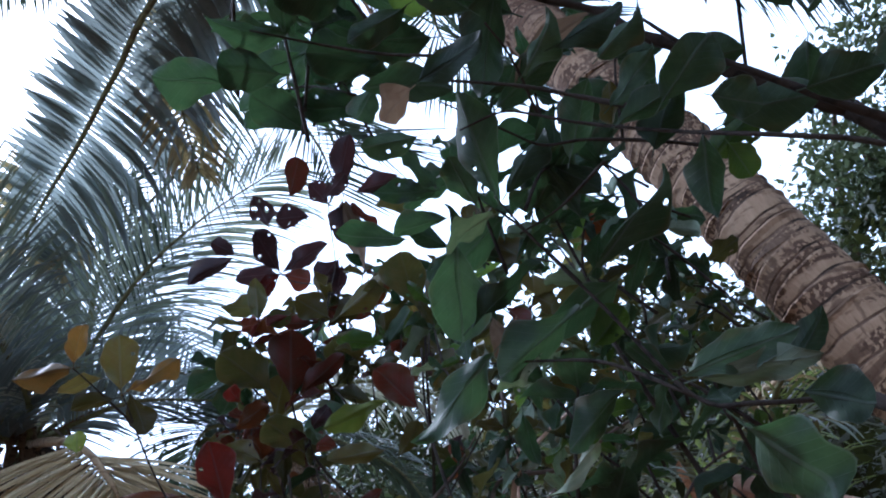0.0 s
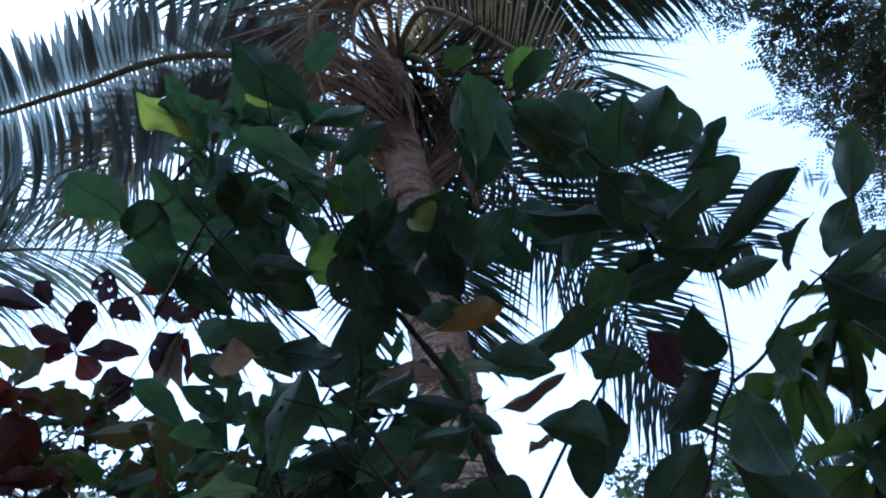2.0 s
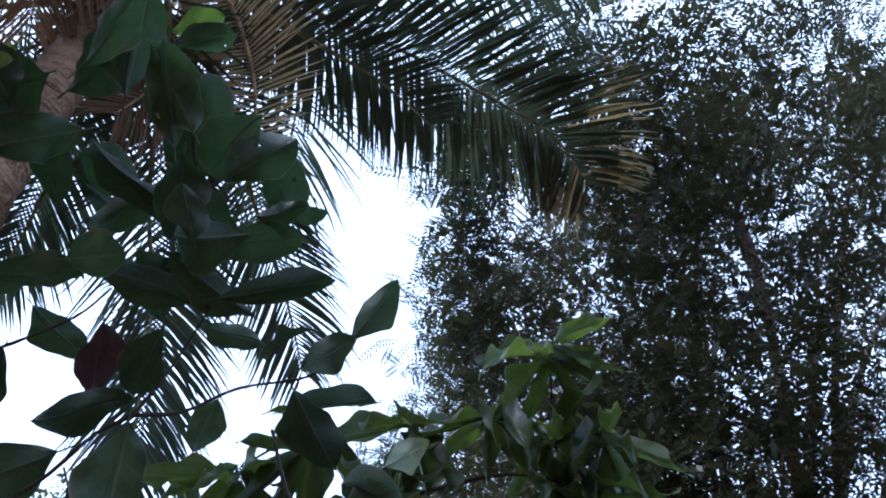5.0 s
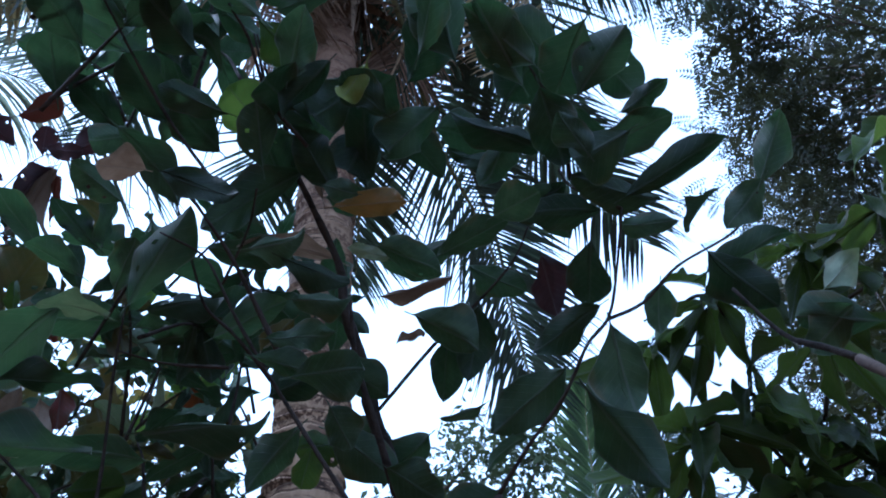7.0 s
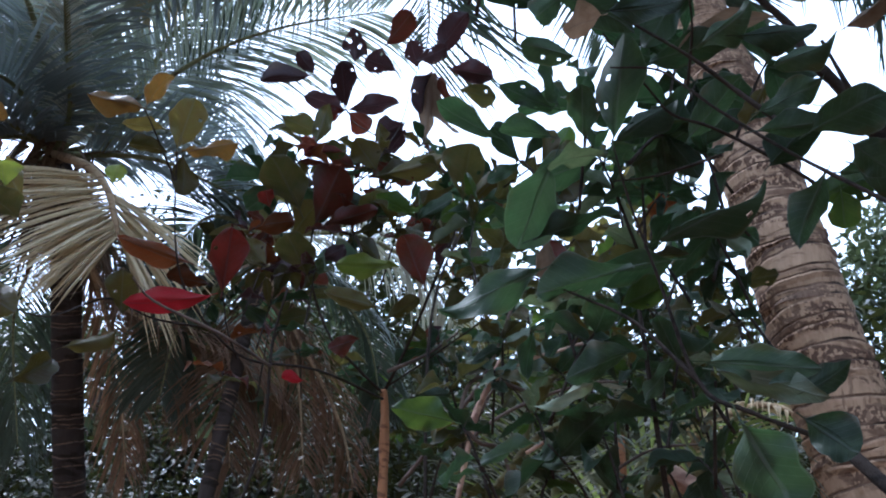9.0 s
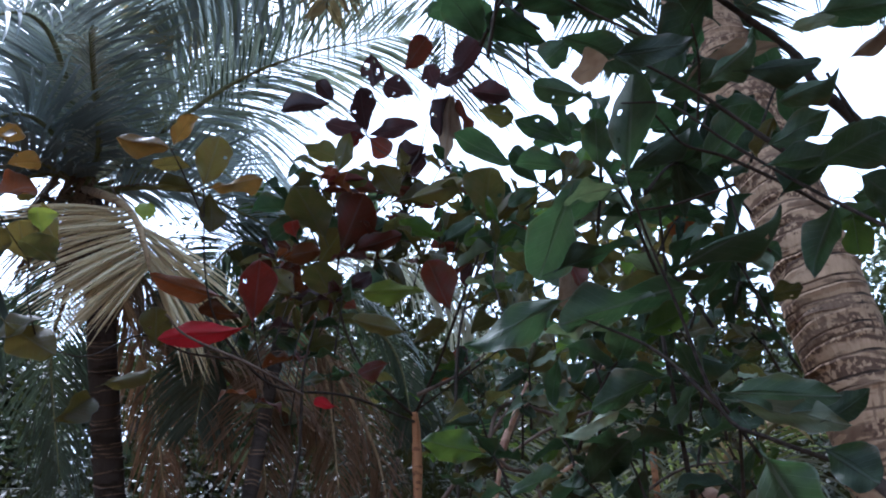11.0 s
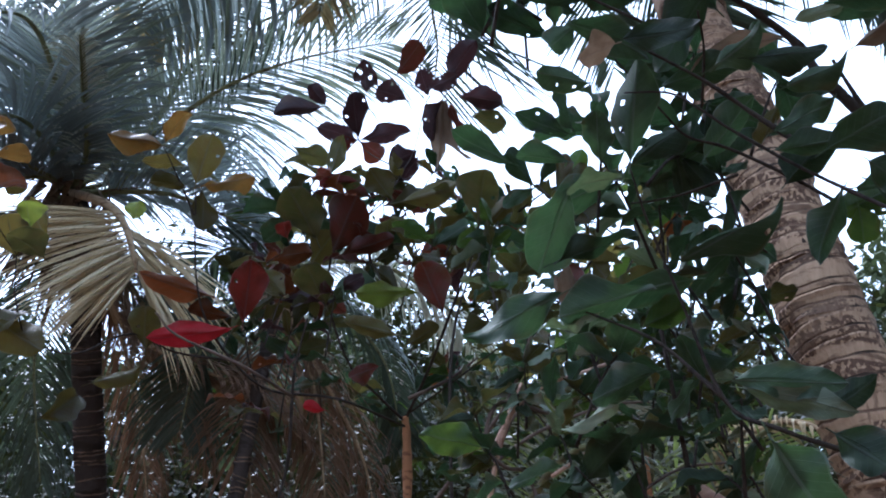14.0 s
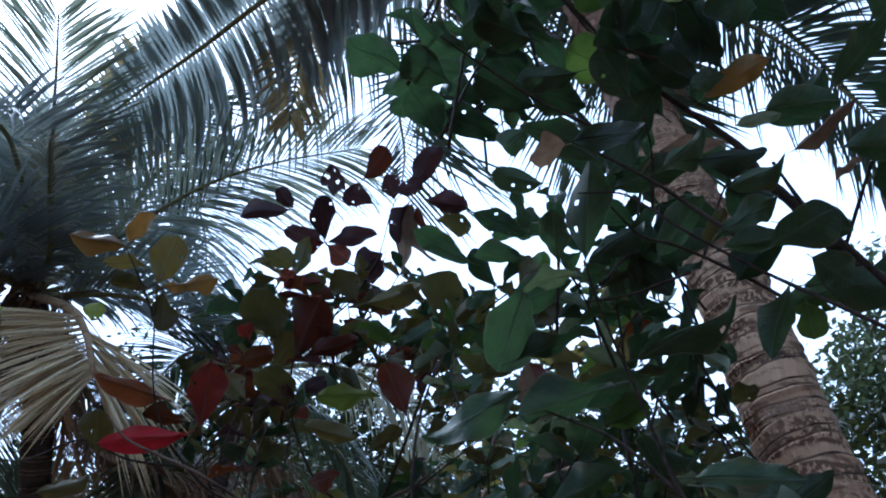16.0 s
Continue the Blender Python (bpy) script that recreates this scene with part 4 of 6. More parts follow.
for c, rad in spots:
    e0 = Vector(c)
    for m in range(2):
        a0 = MID.lerp(e0, fr.uniform(0.72, 0.86)) + Vector((fr.uniform(-1, 1), fr.uniform(-1, 1), fr.uniform(-1, 1))) * 0.3
        e1 = e0 + Vector((fr.uniform(-1, 1), fr.uniform(-1, 1), fr.uniform(-1, 1))) * rad * 0.45
        kink = a0.lerp(e1, 0.55) + Vector((fr.uniform(-1, 1), fr.uniform(-1, 1), fr.uniform(-0.5, 1))) * 0.12
        v1, f1 = tube([a0, kink, e1], [0.010, 0.007, 0.003], 4, False)
        tf += [tuple(k + len(tv) for k in q) for q in f1]
        tv += v1
child("twig_spray", tv, tf, BROWN_BARK, feather, "fine dark twigs", "stuff")
foliage("foliage", feather_cloud(spots, 19000, 0.27, 0.048, 78, 9), FINE_LEAF, feather, "feathery dark green leaves")
foliage("inner_foliage", leaf_cloud(inner, 25000, 0.112, 79, 0.2, 0.42), FINE_LEAF, feather, "dense dark inner leaves")

# distant trees round the clearing
def broad_tree(place, height, spread, seed, label, mat=FAR_LEAF, size=0.16, count=2600, low=0.35):
    r = random.Random(seed)
    tree = thing("tree", (place[0], place[1], 0.0), label, "tree", "distant trees")
    base = Vector((place[0], place[1], 0))
    top = base + Vector((r.uniform(-0.5, 0.5), r.uniform(-0.5, 0.5), height * 0.8))
    limb(tree, [base + Vector((0, 0, -0.1)), base.lerp(top, 0.4) + Vector((0.2, 0.1, 0)), top], 0.028 * height, 0.008 * height, BROWN_BARK, "trunk")
    spots = []
    for k in range(30):
        s0 = base.lerp(top, r.uniform(low, 0.97))
        a = r.uniform(0, 6.283)
        e0 = s0 + Vector((math.cos(a) * spread, math.sin(a) * spread, r.uniform(0.0, 0.25) * height)) * r.uniform(0.45, 1.0)
        limb(tree, [s0, s0.lerp(e0, 0.5) + Vector((0, 0, 0.15)), e0], 0.009 * height, 0.002 * height, BROWN_BARK)
        spots += [(tuple(e0), spread * 0.24), (tuple(s0.lerp(e0, 0.65)), spread * 0.22)]
    foliage("foliage", leaf_cloud(spots, count, size, seed + 1, 0.3, 0.5), mat, tree, "clumps of small leaves")
    return tree


def polar(az, dist):
    return (dist * math.sin(radians(az)), dist * math.cos(radians(az)))


br = random.Random(5)
for az, dist, el in ((29, 17, 34.5), (22, 18, 34), (37, 16, 30), (48, 15, 28), (16, 15, 24), (8, 14, 29), (0, 15, 30), (-8, 13, 29), (-16, 15, 26), (-24, 14, 24), (-33, 12, 26), (-42, 13, 26), (-55, 14, 26), (62, 13, 30)):
    h = 0.86 * (1.5 + dist * math.tan(radians(el)))
    broad_tree(polar(az, dist), h, h * 0.36, 300 + int(az) + 60, "distant leafy tree against the pale sky", size=0.19, count=16000 if -34 < az < -14 else 21000 if az < 12 and az > -15 else 38000, low=0.08)
for az, dist, el in ((-22, 12, 31), (-15, 12.5, 32), (-8, 12, 31)):
    broad_tree(polar(az, dist), 0.86 * (1.5 + dist * math.tan(radians(el))), 2.6, 420 + int(az), "slender leafy tree behind the palms", size=0.17, count=9000, low=0.66)
# trees out of view, added to cut low sky light on the leaves
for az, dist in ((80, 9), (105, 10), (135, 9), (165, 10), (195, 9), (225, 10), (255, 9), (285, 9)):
    broad_tree(polar(az, dist), 8.0, 3.2, 500 + az, "unseen leafy tree added to block low sky light", UNDER_LEAF, 0.24, 7000, 0.1)

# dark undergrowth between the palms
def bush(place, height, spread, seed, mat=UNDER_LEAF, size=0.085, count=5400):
    r = random.Random(seed)
    ob = thing("bush", (place[0], place[1], 0.0), "dense dark green bush in the undergrowth", "bush", "undergrowth bushes")
    spots = []
    for k in range(12):
        a = r.uniform(0, 6.283)
        e0 = Vector((place[0] + math.cos(a) * spread * r.uniform(0.2, 1), place[1] + math.sin(a) * spread * r.uniform(0.2, 1), height * r.uniform(0.45, 1.0)))
        b0 = Vector((place[0] + r.uniform(-0.1, 0.1), place[1] + r.uniform(-0.1, 0.1), -0.05))
        stem(ob, [b0, b0.lerp(e0, 0.5) + Vector((0, 0, 0.2)), e0], 0.009, 0.003, TWIG_BARK)
        spots += [(tuple(e0), 0.55 * spread), (tuple(b0.lerp(e0, 0.7)), 0.5 * spread)]
    foliage("foliage", leaf_cloud(spots, count, size, seed + 1, 0.2, 0.42), mat, ob, "dark green leaves")


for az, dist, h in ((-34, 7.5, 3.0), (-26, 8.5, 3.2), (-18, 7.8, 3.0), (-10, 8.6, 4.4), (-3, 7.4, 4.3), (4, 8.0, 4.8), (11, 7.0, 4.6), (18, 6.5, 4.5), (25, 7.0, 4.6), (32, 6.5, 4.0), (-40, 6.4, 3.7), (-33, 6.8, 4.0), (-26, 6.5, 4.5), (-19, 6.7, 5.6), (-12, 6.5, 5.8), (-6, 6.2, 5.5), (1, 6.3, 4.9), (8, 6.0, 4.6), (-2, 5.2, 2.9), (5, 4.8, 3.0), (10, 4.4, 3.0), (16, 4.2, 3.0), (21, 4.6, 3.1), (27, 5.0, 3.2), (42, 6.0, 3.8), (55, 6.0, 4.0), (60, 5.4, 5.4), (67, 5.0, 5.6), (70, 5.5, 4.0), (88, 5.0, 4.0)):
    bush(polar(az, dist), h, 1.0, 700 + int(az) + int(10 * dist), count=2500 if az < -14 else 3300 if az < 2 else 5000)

# lance-leaved sapling
lance = thing("lance_leaved_sapling", (2.6, 0.9, 0.0), "sapling with drooping whorls of long narrow green leaves", "tree")
lr = random.Random(91)


def whorl(place, count, size, sag=0.5, outward=None):
    c = Vector(place)
    for k in range(count):
        a = 6.283 * (k + lr.uniform(-0.3, 0.3)) / count
        d = Vector((math.cos(a), math.sin(a), lr.uniform(-1.0, 0.3) - sag)).normalized()
        L = size * lr.uniform(0.75, 1.2)
        b = c + d * 0.015 + Vector((0, 0, lr.uniform(-0.05, 0.03)))
        leaf(lance, "lance", "lance", b, b + d * L, L * lr.uniform(0.19, 0.29), lr.uniform(-40, 40))


hubs = [(1.856, 0.779, 3.617), (1.841, 0.949, 3.435), (2.027, 0.86, 3.455), (2.077, 0.723, 3.458), (2.158, 0.793, 3.357), (1.539, 1.487, 3.161), (1.55, 1.283, 3.177), (1.728, 1.117, 3.318), (1.825, 1.19, 3.192), (1.73, 1.363, 3.002), (1.606, 1.439, 2.887), (1.923, 1.318, 3.0), (2.008, 1.284, 2.922), (1.867, 1.38, 2.831)]
nodes = [Vector((2.1, 0.9, 2.1)), Vector((1.95, 1.3, 2.0))]
for h in sorted(hubs, key=lambda q: min((Vector(q) - n).length for n in nodes)):
    hv = Vector(h)
    root = min(nodes, key=lambda n: (n - hv).length + (0.4 if n.z > hv.z + 0.1 else 0.0))
    kink = Vector((lr.uniform(-0.05, 0.05), lr.uniform(-0.05, 0.05), lr.uniform(0.0, 0.06)))
    stem(lance, [root, root.lerp(hv, 0.5) + kink, hv], 0.006, 0.003, TWIG_BARK)
    nodes.append(hv)
    whorl(h, 9, 0.235)
stem(lance, [(2.6, 0.9, -0.1), (2.5, 0.95, 0.9), (2.25, 1.0, 1.6), (2.1, 0.9, 2.1)], 0.022, 0.008, TWIG_BARK, "trunk")
stem(lance, [(2.5, 0.95, 0.9), (2.2, 1.1, 1.5), (1.95, 1.3, 2.0)], 0.014, 0.007, TWIG_BARK, "trunk")

# cut branch
cut = thing("cut_branch", (0.693, 2.055, 1.991), "pale pinkish cut branch lying in the shrubs", "branch")
stem(cut, [(0.552, 2.051, 2.121), (0.625, 2.052, 2.071), (0.803, 2.086, 1.954)], 0.022, 0.026, CUT_WOOD, "wood")

# loose vines and bare twigs among the shrubs
vine = thing("vine", (0.115, 1.977, 2.037), "thin bare vines looping through the shrubs", "vine")
stem(vine, [(0.235, 2.020, 2.279), (0.120, 1.910, 2.268), (0.092, 1.887, 2.171), (0.133, 1.906, 2.121), (0.184, 1.964, 2.116), (0.227, 1.998, 1.972)], 0.005, 0.004, BROWN_BARK, "vine_stem")
stem(vine, [(0.084, 1.987, 1.968), (0.124, 1.935, 2.198), (0.187, 1.953, 2.310), (0.359, 2.022, 2.412)], 0.007, 0.004, CUT_WOOD, "vine_stem")
stem(vine, [(-0.074, 2.148, 2.072), (0.028, 2.083, 2.191), (0.131, 2.001, 2.315), (0.188, 1.982, 2.497)], 0.006, 0.004, BROWN_BARK, "vine_stem")
stem(vine, [(-0.648, 2.615, 2.069), (-0.607, 2.579, 2.300), (-0.605, 2.489, 2.566), (-0.570, 2.427, 2.736)], 0.006, 0.004, TWIG_BARK, "vine_stem")
stem(vine, [(-0.605, 2.515, 2.500), (-0.713, 2.341, 2.528), (-0.892, 2.225, 2.576), (-0.948, 2.167, 2.625)], 0.006, 0.003, BROWN_BARK, "vine_stem")
stem(vine, [(0.009, 2.077, 1.983), (-0.025, 2.081, 2.333), (-0.028, 2.095, 2.558), (0.010, 2.110, 2.756)], 0.005, 0.003, TWIG_BARK, "vine_stem")
stem(vine, [(0.062, 2.248, 2.232), (0.108, 2.218, 2.345), (0.147, 2.191, 2.429)], 0.0060, 0.0040, CUT_WOOD, "vine_stem")
stem(vine, [(0.070, 2.298, 2.243), (0.118, 2.269, 2.354), (0.180, 2.245, 2.434)], 0.0050, 0.0040, BROWN_BARK, "vine_stem")
stem(vine, [(0.059, 2.158, 2.178), (0.187, 2.141, 2.275), (0.356, 2.122, 2.343), (0.466, 2.112, 2.354)], 0.0060, 0.0030, BROWN_BARK, "vine_stem")
stem(vine, [(0.225, 2.220, 2.191), (0.383, 2.191, 2.290), (0.480, 2.181, 2.305)], 0.0050, 0.0030, CUT_WOOD, "vine_stem")
stem(vine, [(-0.303, 2.854, 2.630), (-0.162, 2.854, 2.706), (-0.059, 2.837, 2.786)], 0.0080, 0.0040, BROWN_BARK, "vine_stem")
stem(vine, [(0.268, 2.428, 2.189), (0.326, 2.392, 2.323), (0.355, 2.347, 2.455)], 0.0060, 0.0040, TWIG_BARK, "vine_stem")
stem(vine, [(0.417, 2.132, 2.123), (0.522, 2.107, 2.187), (0.646, 2.084, 2.202)], 0.0040, 0.0030, BROWN_BARK, "vine_stem")

# ---- tree with red and olive leaves ----
almond = thing("almond_tree", (-0.2, 2.9, 0.0), "young tree with red, orange and olive leaves on thin twigs", "tree")
stem(almond, [(-0.313, 3.113, 2.204), (-0.320, 3.074, 2.375), (-0.331, 3.022, 2.549), (-0.341, 2.997, 2.616)], 0.0200, 0.0140, ORANGE_BARK, "trunk")
stem(almond, [(-0.337, 3.004, 2.597), (-0.432, 2.903, 2.661), (-0.517, 2.795, 2.729), (-0.592, 2.687, 2.907), (-0.585, 2.594, 3.080), (-0.518, 2.640, 3.240), (-0.443, 2.690, 3.385)], 0.0062, 0.0031)
stem(almond, [(-0.337, 3.001, 2.607), (-0.238, 2.859, 2.749), (-0.118, 2.594, 2.886), (-0.053, 2.518, 3.040), (-0.033, 2.468, 3.123)], 0.0062, 0.0031)
stem(almond, [(-0.331, 3.012, 2.578), (-0.527, 2.739, 2.580), (-0.708, 2.572, 2.541), (-0.785, 2.405, 2.575), (-0.864, 2.319, 2.675), (-0.894, 2.229, 2.811), (-0.888, 2.090, 3.028)], 0.0056, 0.0025)
stem(almond, [(-0.785, 2.405, 2.575), (-0.939, 2.327, 2.565), (-1.054, 2.244, 2.589), (-1.071, 2.041, 2.431), (-1.111, 1.887, 2.400)], 0.0037, 0.0019)
stem(almond, [(-0.887, 2.157, 2.934), (-0.934, 2.052, 3.038), (-0.966, 1.978, 3.104)], 0.0037, 0.0019)
stem(almond, [(-0.443, 2.690, 3.385), (-0.435, 2.867, 3.667), (-0.421, 2.972, 3.870), (-0.380, 2.946, 4.146), (-0.288, 2.872, 4.174)], 0.0037, 0.0019)
stem(almond, [(-0.435, 2.867, 3.667), (-0.672, 3.093, 3.954), (-0.740, 3.119, 4.056), (-0.838, 3.007, 4.143), (-0.892, 2.974, 4.155)], 0.0031, 0.0019)
stem(almond, [(-0.341, 2.997, 2.616), (-0.199, 2.896, 2.676), (0.039, 2.589, 2.711), (0.236, 2.272, 2.706), (0.336, 2.125, 2.766)], 0.0037, 0.0019)
stem(almond, [(-0.742, 2.558, 2.537), (-0.757, 2.468, 2.600), (-0.779, 2.408, 2.710)], 0.0031, 0.0019)
stem(almond, [(-1.111, 1.887, 2.400), (-1.163, 1.856, 2.516), (-1.192, 1.839, 2.628)], 0.0025, 0.0012)
leaf(almond, "orange", "ob", (-0.966, 1.978, 3.104), (-1.145, 1.930, 3.131), 0.076, -69)
leaf(almond, "orange", "ob", (-0.963, 1.975, 3.110), (-0.894, 1.915, 3.206), 0.071, -7)
leaf(almond, "olive", "ob", (-0.888, 2.087, 3.033), (-0.847, 2.027, 3.193), 0.114, 12)
leaf(almond, "olive", "ob", (-0.911, 2.081, 3.020), (-0.999, 1.991, 2.993), 0.067, -42)
leaf(almond, "olive", "ob", (-0.916, 2.039, 3.071), (-1.041, 2.020, 3.093), 0.054, -33)
leaf(almond, "orange", "ob", (-0.876, 2.096, 3.030), (-0.739, 2.175, 3.124), 0.056, 91)
leaf(almond, "olive", "ob", (-0.872, 2.102, 3.025), (-0.864, 2.173, 2.917), 0.081, 17)
leaf(almond, "lime", "ob", (-1.207, 2.285, 3.039), (-1.194, 2.271, 3.110), 0.076, 14)
leaf(almond, "red", "ob", (-0.779, 2.408, 2.710), (-0.741, 2.290, 2.883), 0.127, -0)
leaf(almond, "rust", "ob", (-0.838, 2.300, 2.740), (-1.055, 2.225, 2.767), 0.074, -81)
leaf(almond, "rust", "ob", (-0.798, 2.342, 2.699), (-0.918, 2.291, 2.703), 0.064, -46)
leaf(almond, "scarlet", "ob", (-0.773, 2.318, 2.648), (-0.990, 2.309, 2.593), 0.082, -71)
leaf(almond, "olive", "ob", (-1.018, 2.284, 2.552), (-1.025, 2.220, 2.676), 0.099, -48)
leaf(almond, "rust", "ob", (-0.749, 2.459, 2.984), (-0.627, 2.488, 3.036), 0.079, 45)
leaf(almond, "dolive", "ob", (-0.637, 2.553, 3.113), (-0.724, 2.416, 3.260), 0.152, -36)
leaf(almond, "dred", "ob", (-0.585, 2.591, 3.085), (-0.482, 2.464, 3.251), 0.164, 8)
leaf(almond, "dred", "ob", (-0.547, 2.561, 3.056), (-0.352, 2.559, 3.134), 0.081, 40)
leaf(almond, "red", "ob", (-0.514, 2.546, 3.377), (-0.649, 2.478, 3.318), 0.052, -33)
leaf(almond, "olive", "ob", (-0.417, 2.692, 3.393), (-0.505, 2.621, 3.496), 0.123, -62)
leaf(almond, "olive", "ob", (-0.365, 2.624, 3.332), (-0.138, 2.578, 3.381), 0.105, 60)
leaf(almond, "dolive", "ob", (-0.037, 2.470, 3.119), (-0.011, 2.335, 3.266), 0.149, -6)
leaf(almond, "olive", "ob", (-0.022, 2.561, 3.167), (0.102, 2.474, 3.258), 0.088, 54)
leaf(almond, "dred", "ob", (-0.124, 2.430, 2.758), (-0.197, 2.340, 2.896), 0.113, -33)
leaf(almond, "lime", "ob", (-0.227, 2.474, 2.854), (-0.424, 2.409, 2.800), 0.081, -78)
leaf(almond, "olive", "ob", (-0.308, 2.611, 2.769), (-0.493, 2.553, 2.786), 0.084, -50)
leaf(almond, "olive", "ob", (-0.284, 2.632, 2.735), (-0.166, 2.582, 2.786), 0.069, 34)
leaf(almond, "dolive", "ob", (-0.576, 2.594, 2.869), (-0.630, 2.464, 2.977), 0.127, -29)
leaf(almond, "wine", "ob", (-0.745, 3.118, 4.056), (-0.929, 3.070, 4.119), 0.093, -39)
leaf(almond, "red", "ob", (-0.745, 3.118, 4.056), (-0.879, 3.094, 3.987), 0.093, -37)
leaf(almond, "dred", "ob", (-0.733, 3.124, 4.053), (-0.624, 3.177, 3.994), 0.114, 63)
leaf(almond, "wine", "ob", (-0.732, 3.118, 4.061), (-0.509, 3.213, 4.186), 0.114, 46)
leaf(almond, "wine", "ob", (-0.744, 3.107, 4.068), (-0.754, 2.910, 4.197), 0.132, -30)
leaf(almond, "wine", "ob", (-0.897, 2.972, 4.154), (-1.132, 2.948, 4.100), 0.102, -37)
leaf(almond, "wine", "ob", (-0.881, 2.973, 4.160), (-0.959, 2.890, 4.220), 0.087, -30)
leaf(almond, "holed", "ob", (-0.697, 2.975, 4.236), (-0.715, 2.933, 4.375), 0.118, -39)
leaf(almond, "dred", "ob", (-0.530, 2.877, 4.248), (-0.394, 2.768, 4.346), 0.116, 32)
leaf(almond, "wine", "ob", (-0.489, 2.965, 4.169), (-0.621, 2.893, 4.189), 0.119, -32)
leaf(almond, "wine", "ob", (-0.382, 2.969, 4.195), (-0.424, 2.883, 4.277), 0.102, -44)
leaf(almond, "wine", "ob", (-0.288, 2.876, 4.170), (-0.156, 2.793, 4.356), 0.118, 24)
leaf(almond, "wine", "ob", (-0.372, 2.878, 4.147), (-0.228, 2.856, 4.193), 0.085, 63)
leaf(almond, "dred", "ob", (-0.221, 2.929, 4.128), (-0.028, 2.954, 4.150), 0.079, 68)
leaf(almond, "dolive", "ob", (-0.163, 2.916, 4.003), (-0.001, 2.949, 3.988), 0.102, 34)
leaf(almond, "dolive", "ob", (-1.005, 2.989, 3.916), (-0.902, 3.143, 3.957), 0.105, 44)
leaf(almond, "wine", "ob", (-0.408, 2.977, 3.867), (-0.537, 3.013, 3.828), 0.122, -32)
leaf(almond, "wine", "ob", (-0.403, 2.994, 3.848), (-0.489, 3.078, 3.776), 0.106, -14)
leaf(almond, "g", "ob", (0.140, 1.729, 2.807), (-0.004, 1.703, 2.875), 0.062, -69)
leaf(almond, "olive", "ob", (-1.192, 1.841, 2.625), (-1.201, 1.759, 2.707), 0.109, -32)
leaf(almond, "olive", "ob", (-1.134, 1.857, 2.684), (-1.200, 1.829, 2.769), 0.075, -101)
leaf(almond, "orange", "ob", (-1.215, 1.639, 2.872), (-1.204, 1.625, 2.930), 0.071, -24)
leaf(almond, "orange", "ob", (-1.221, 1.671, 2.826), (-1.133, 1.691, 2.856), 0.055, 30)
leaf(almond, "olive", "ob", (-1.218, 1.720, 2.769), (-1.193, 1.777, 2.825), 0.071, 96)
leaf(almond, "olive", "ob", (-1.172, 1.818, 2.434), (-1.092, 1.926, 2.381), 0.108, 80)
leaf(almond, "olive", "ob", (-1.068, 1.989, 2.226), (-1.014, 2.069, 2.321), 0.082, -102)
leaf(almond, "olive", "ob", (-1.091, 2.172, 2.395), (-0.985, 2.231, 2.480), 0.063, 97)
leaf(almond, "olive", "ob", (-0.698, 2.677, 3.072), (-0.605, 2.611, 3.202), 0.110, 17)
leaf(almond, "olive", "ob", (-0.491, 2.682, 3.188), (-0.332, 2.727, 3.309), 0.110, 51)
leaf(almond, "olive", "ob", (-0.280, 2.707, 3.241), (-0.129, 2.712, 3.286), 0.101, 44)
leaf(almond, "dolive", "ob", (-0.409, 2.714, 3.177), (-0.410, 2.598, 3.256), 0.110, -27)
leaf(almond, "olive", "ob", (-0.708, 2.535, 2.880), (-0.828, 2.532, 2.974), 0.082, -69)
leaf(almond, "olive", "ob", (-0.446, 2.781, 3.433), (-0.317, 2.821, 3.508), 0.095, 46)
leaf(almond, "scarlet", "ob", (-0.625, 2.920, 2.604), (-0.695, 2.868, 2.599), 0.046, -52)
leaf(almond, "scarlet", "ob", (0.308, 2.632, 2.643), (0.364, 2.589, 2.682), 0.060, 71)
leaf(almond, "rust", "ob", (0.362, 2.631, 2.642), (0.323, 2.658, 2.576), 0.077, -36)
leaf(almond, "dred", "ob", (-0.394, 2.731, 2.700), (-0.478, 2.685, 2.641), 0.075, -92)
leaf(almond, "red", "ob", (-0.736, 2.518, 3.103), (-0.749, 2.447, 3.143), 0.065, -47)
leaf(almond, "rust", "ob", (0.540, 1.872, 2.765), (0.575, 1.951, 2.716), 0.088, 26)
leaf(almond, "olive", "ob", (0.338, 2.211, 2.816), (0.383, 2.223, 2.765), 0.068, 43)
leaf(almond, "dred", "ob", (0.260, 2.123, 2.769), (0.301, 2.136, 2.667), 0.067, 44)
leaf(almond, "rust", "ob", (-1.204, 1.644, 2.703), (-1.116, 1.686, 2.765), 0.110, -60)
leaf(almond, "lime", "ob", (-1.113, 1.758, 2.665), (-1.121, 1.716, 2.717), 0.075, -20)
leaf(almond, "olive", "ob", (-1.210, 1.675, 2.648), (-1.181, 1.737, 2.596), 0.075, 40)
leaf(almond, "orange", "ob", (-1.220, 1.558, 2.790), (-1.143, 1.579, 2.863), 0.100, -50)
leaf(almond, "olive", "ob", (-1.199, 1.835, 2.376), (-1.107, 1.872, 2.471), 0.110, -60)
leaf(almond, "dolive", "ob", (-1.087, 1.819, 2.604), (-1.147, 1.741, 2.642), 0.100, -40)
stem(almond, [(-1.192, 1.839, 2.628), (-1.195, 1.727, 2.663), (-1.211, 1.682, 2.707), (-1.227, 1.589, 2.806)], 0.0022, 0.0014)
leaf(almond, "brown", "lance", (-0.300, 2.907, 4.110), (-0.349, 3.104, 3.859), 0.100, 10)
leaf(almond, "brown", "lance", (-0.288, 2.928, 4.120), (-0.261, 3.110, 3.907), 0.090, 60)
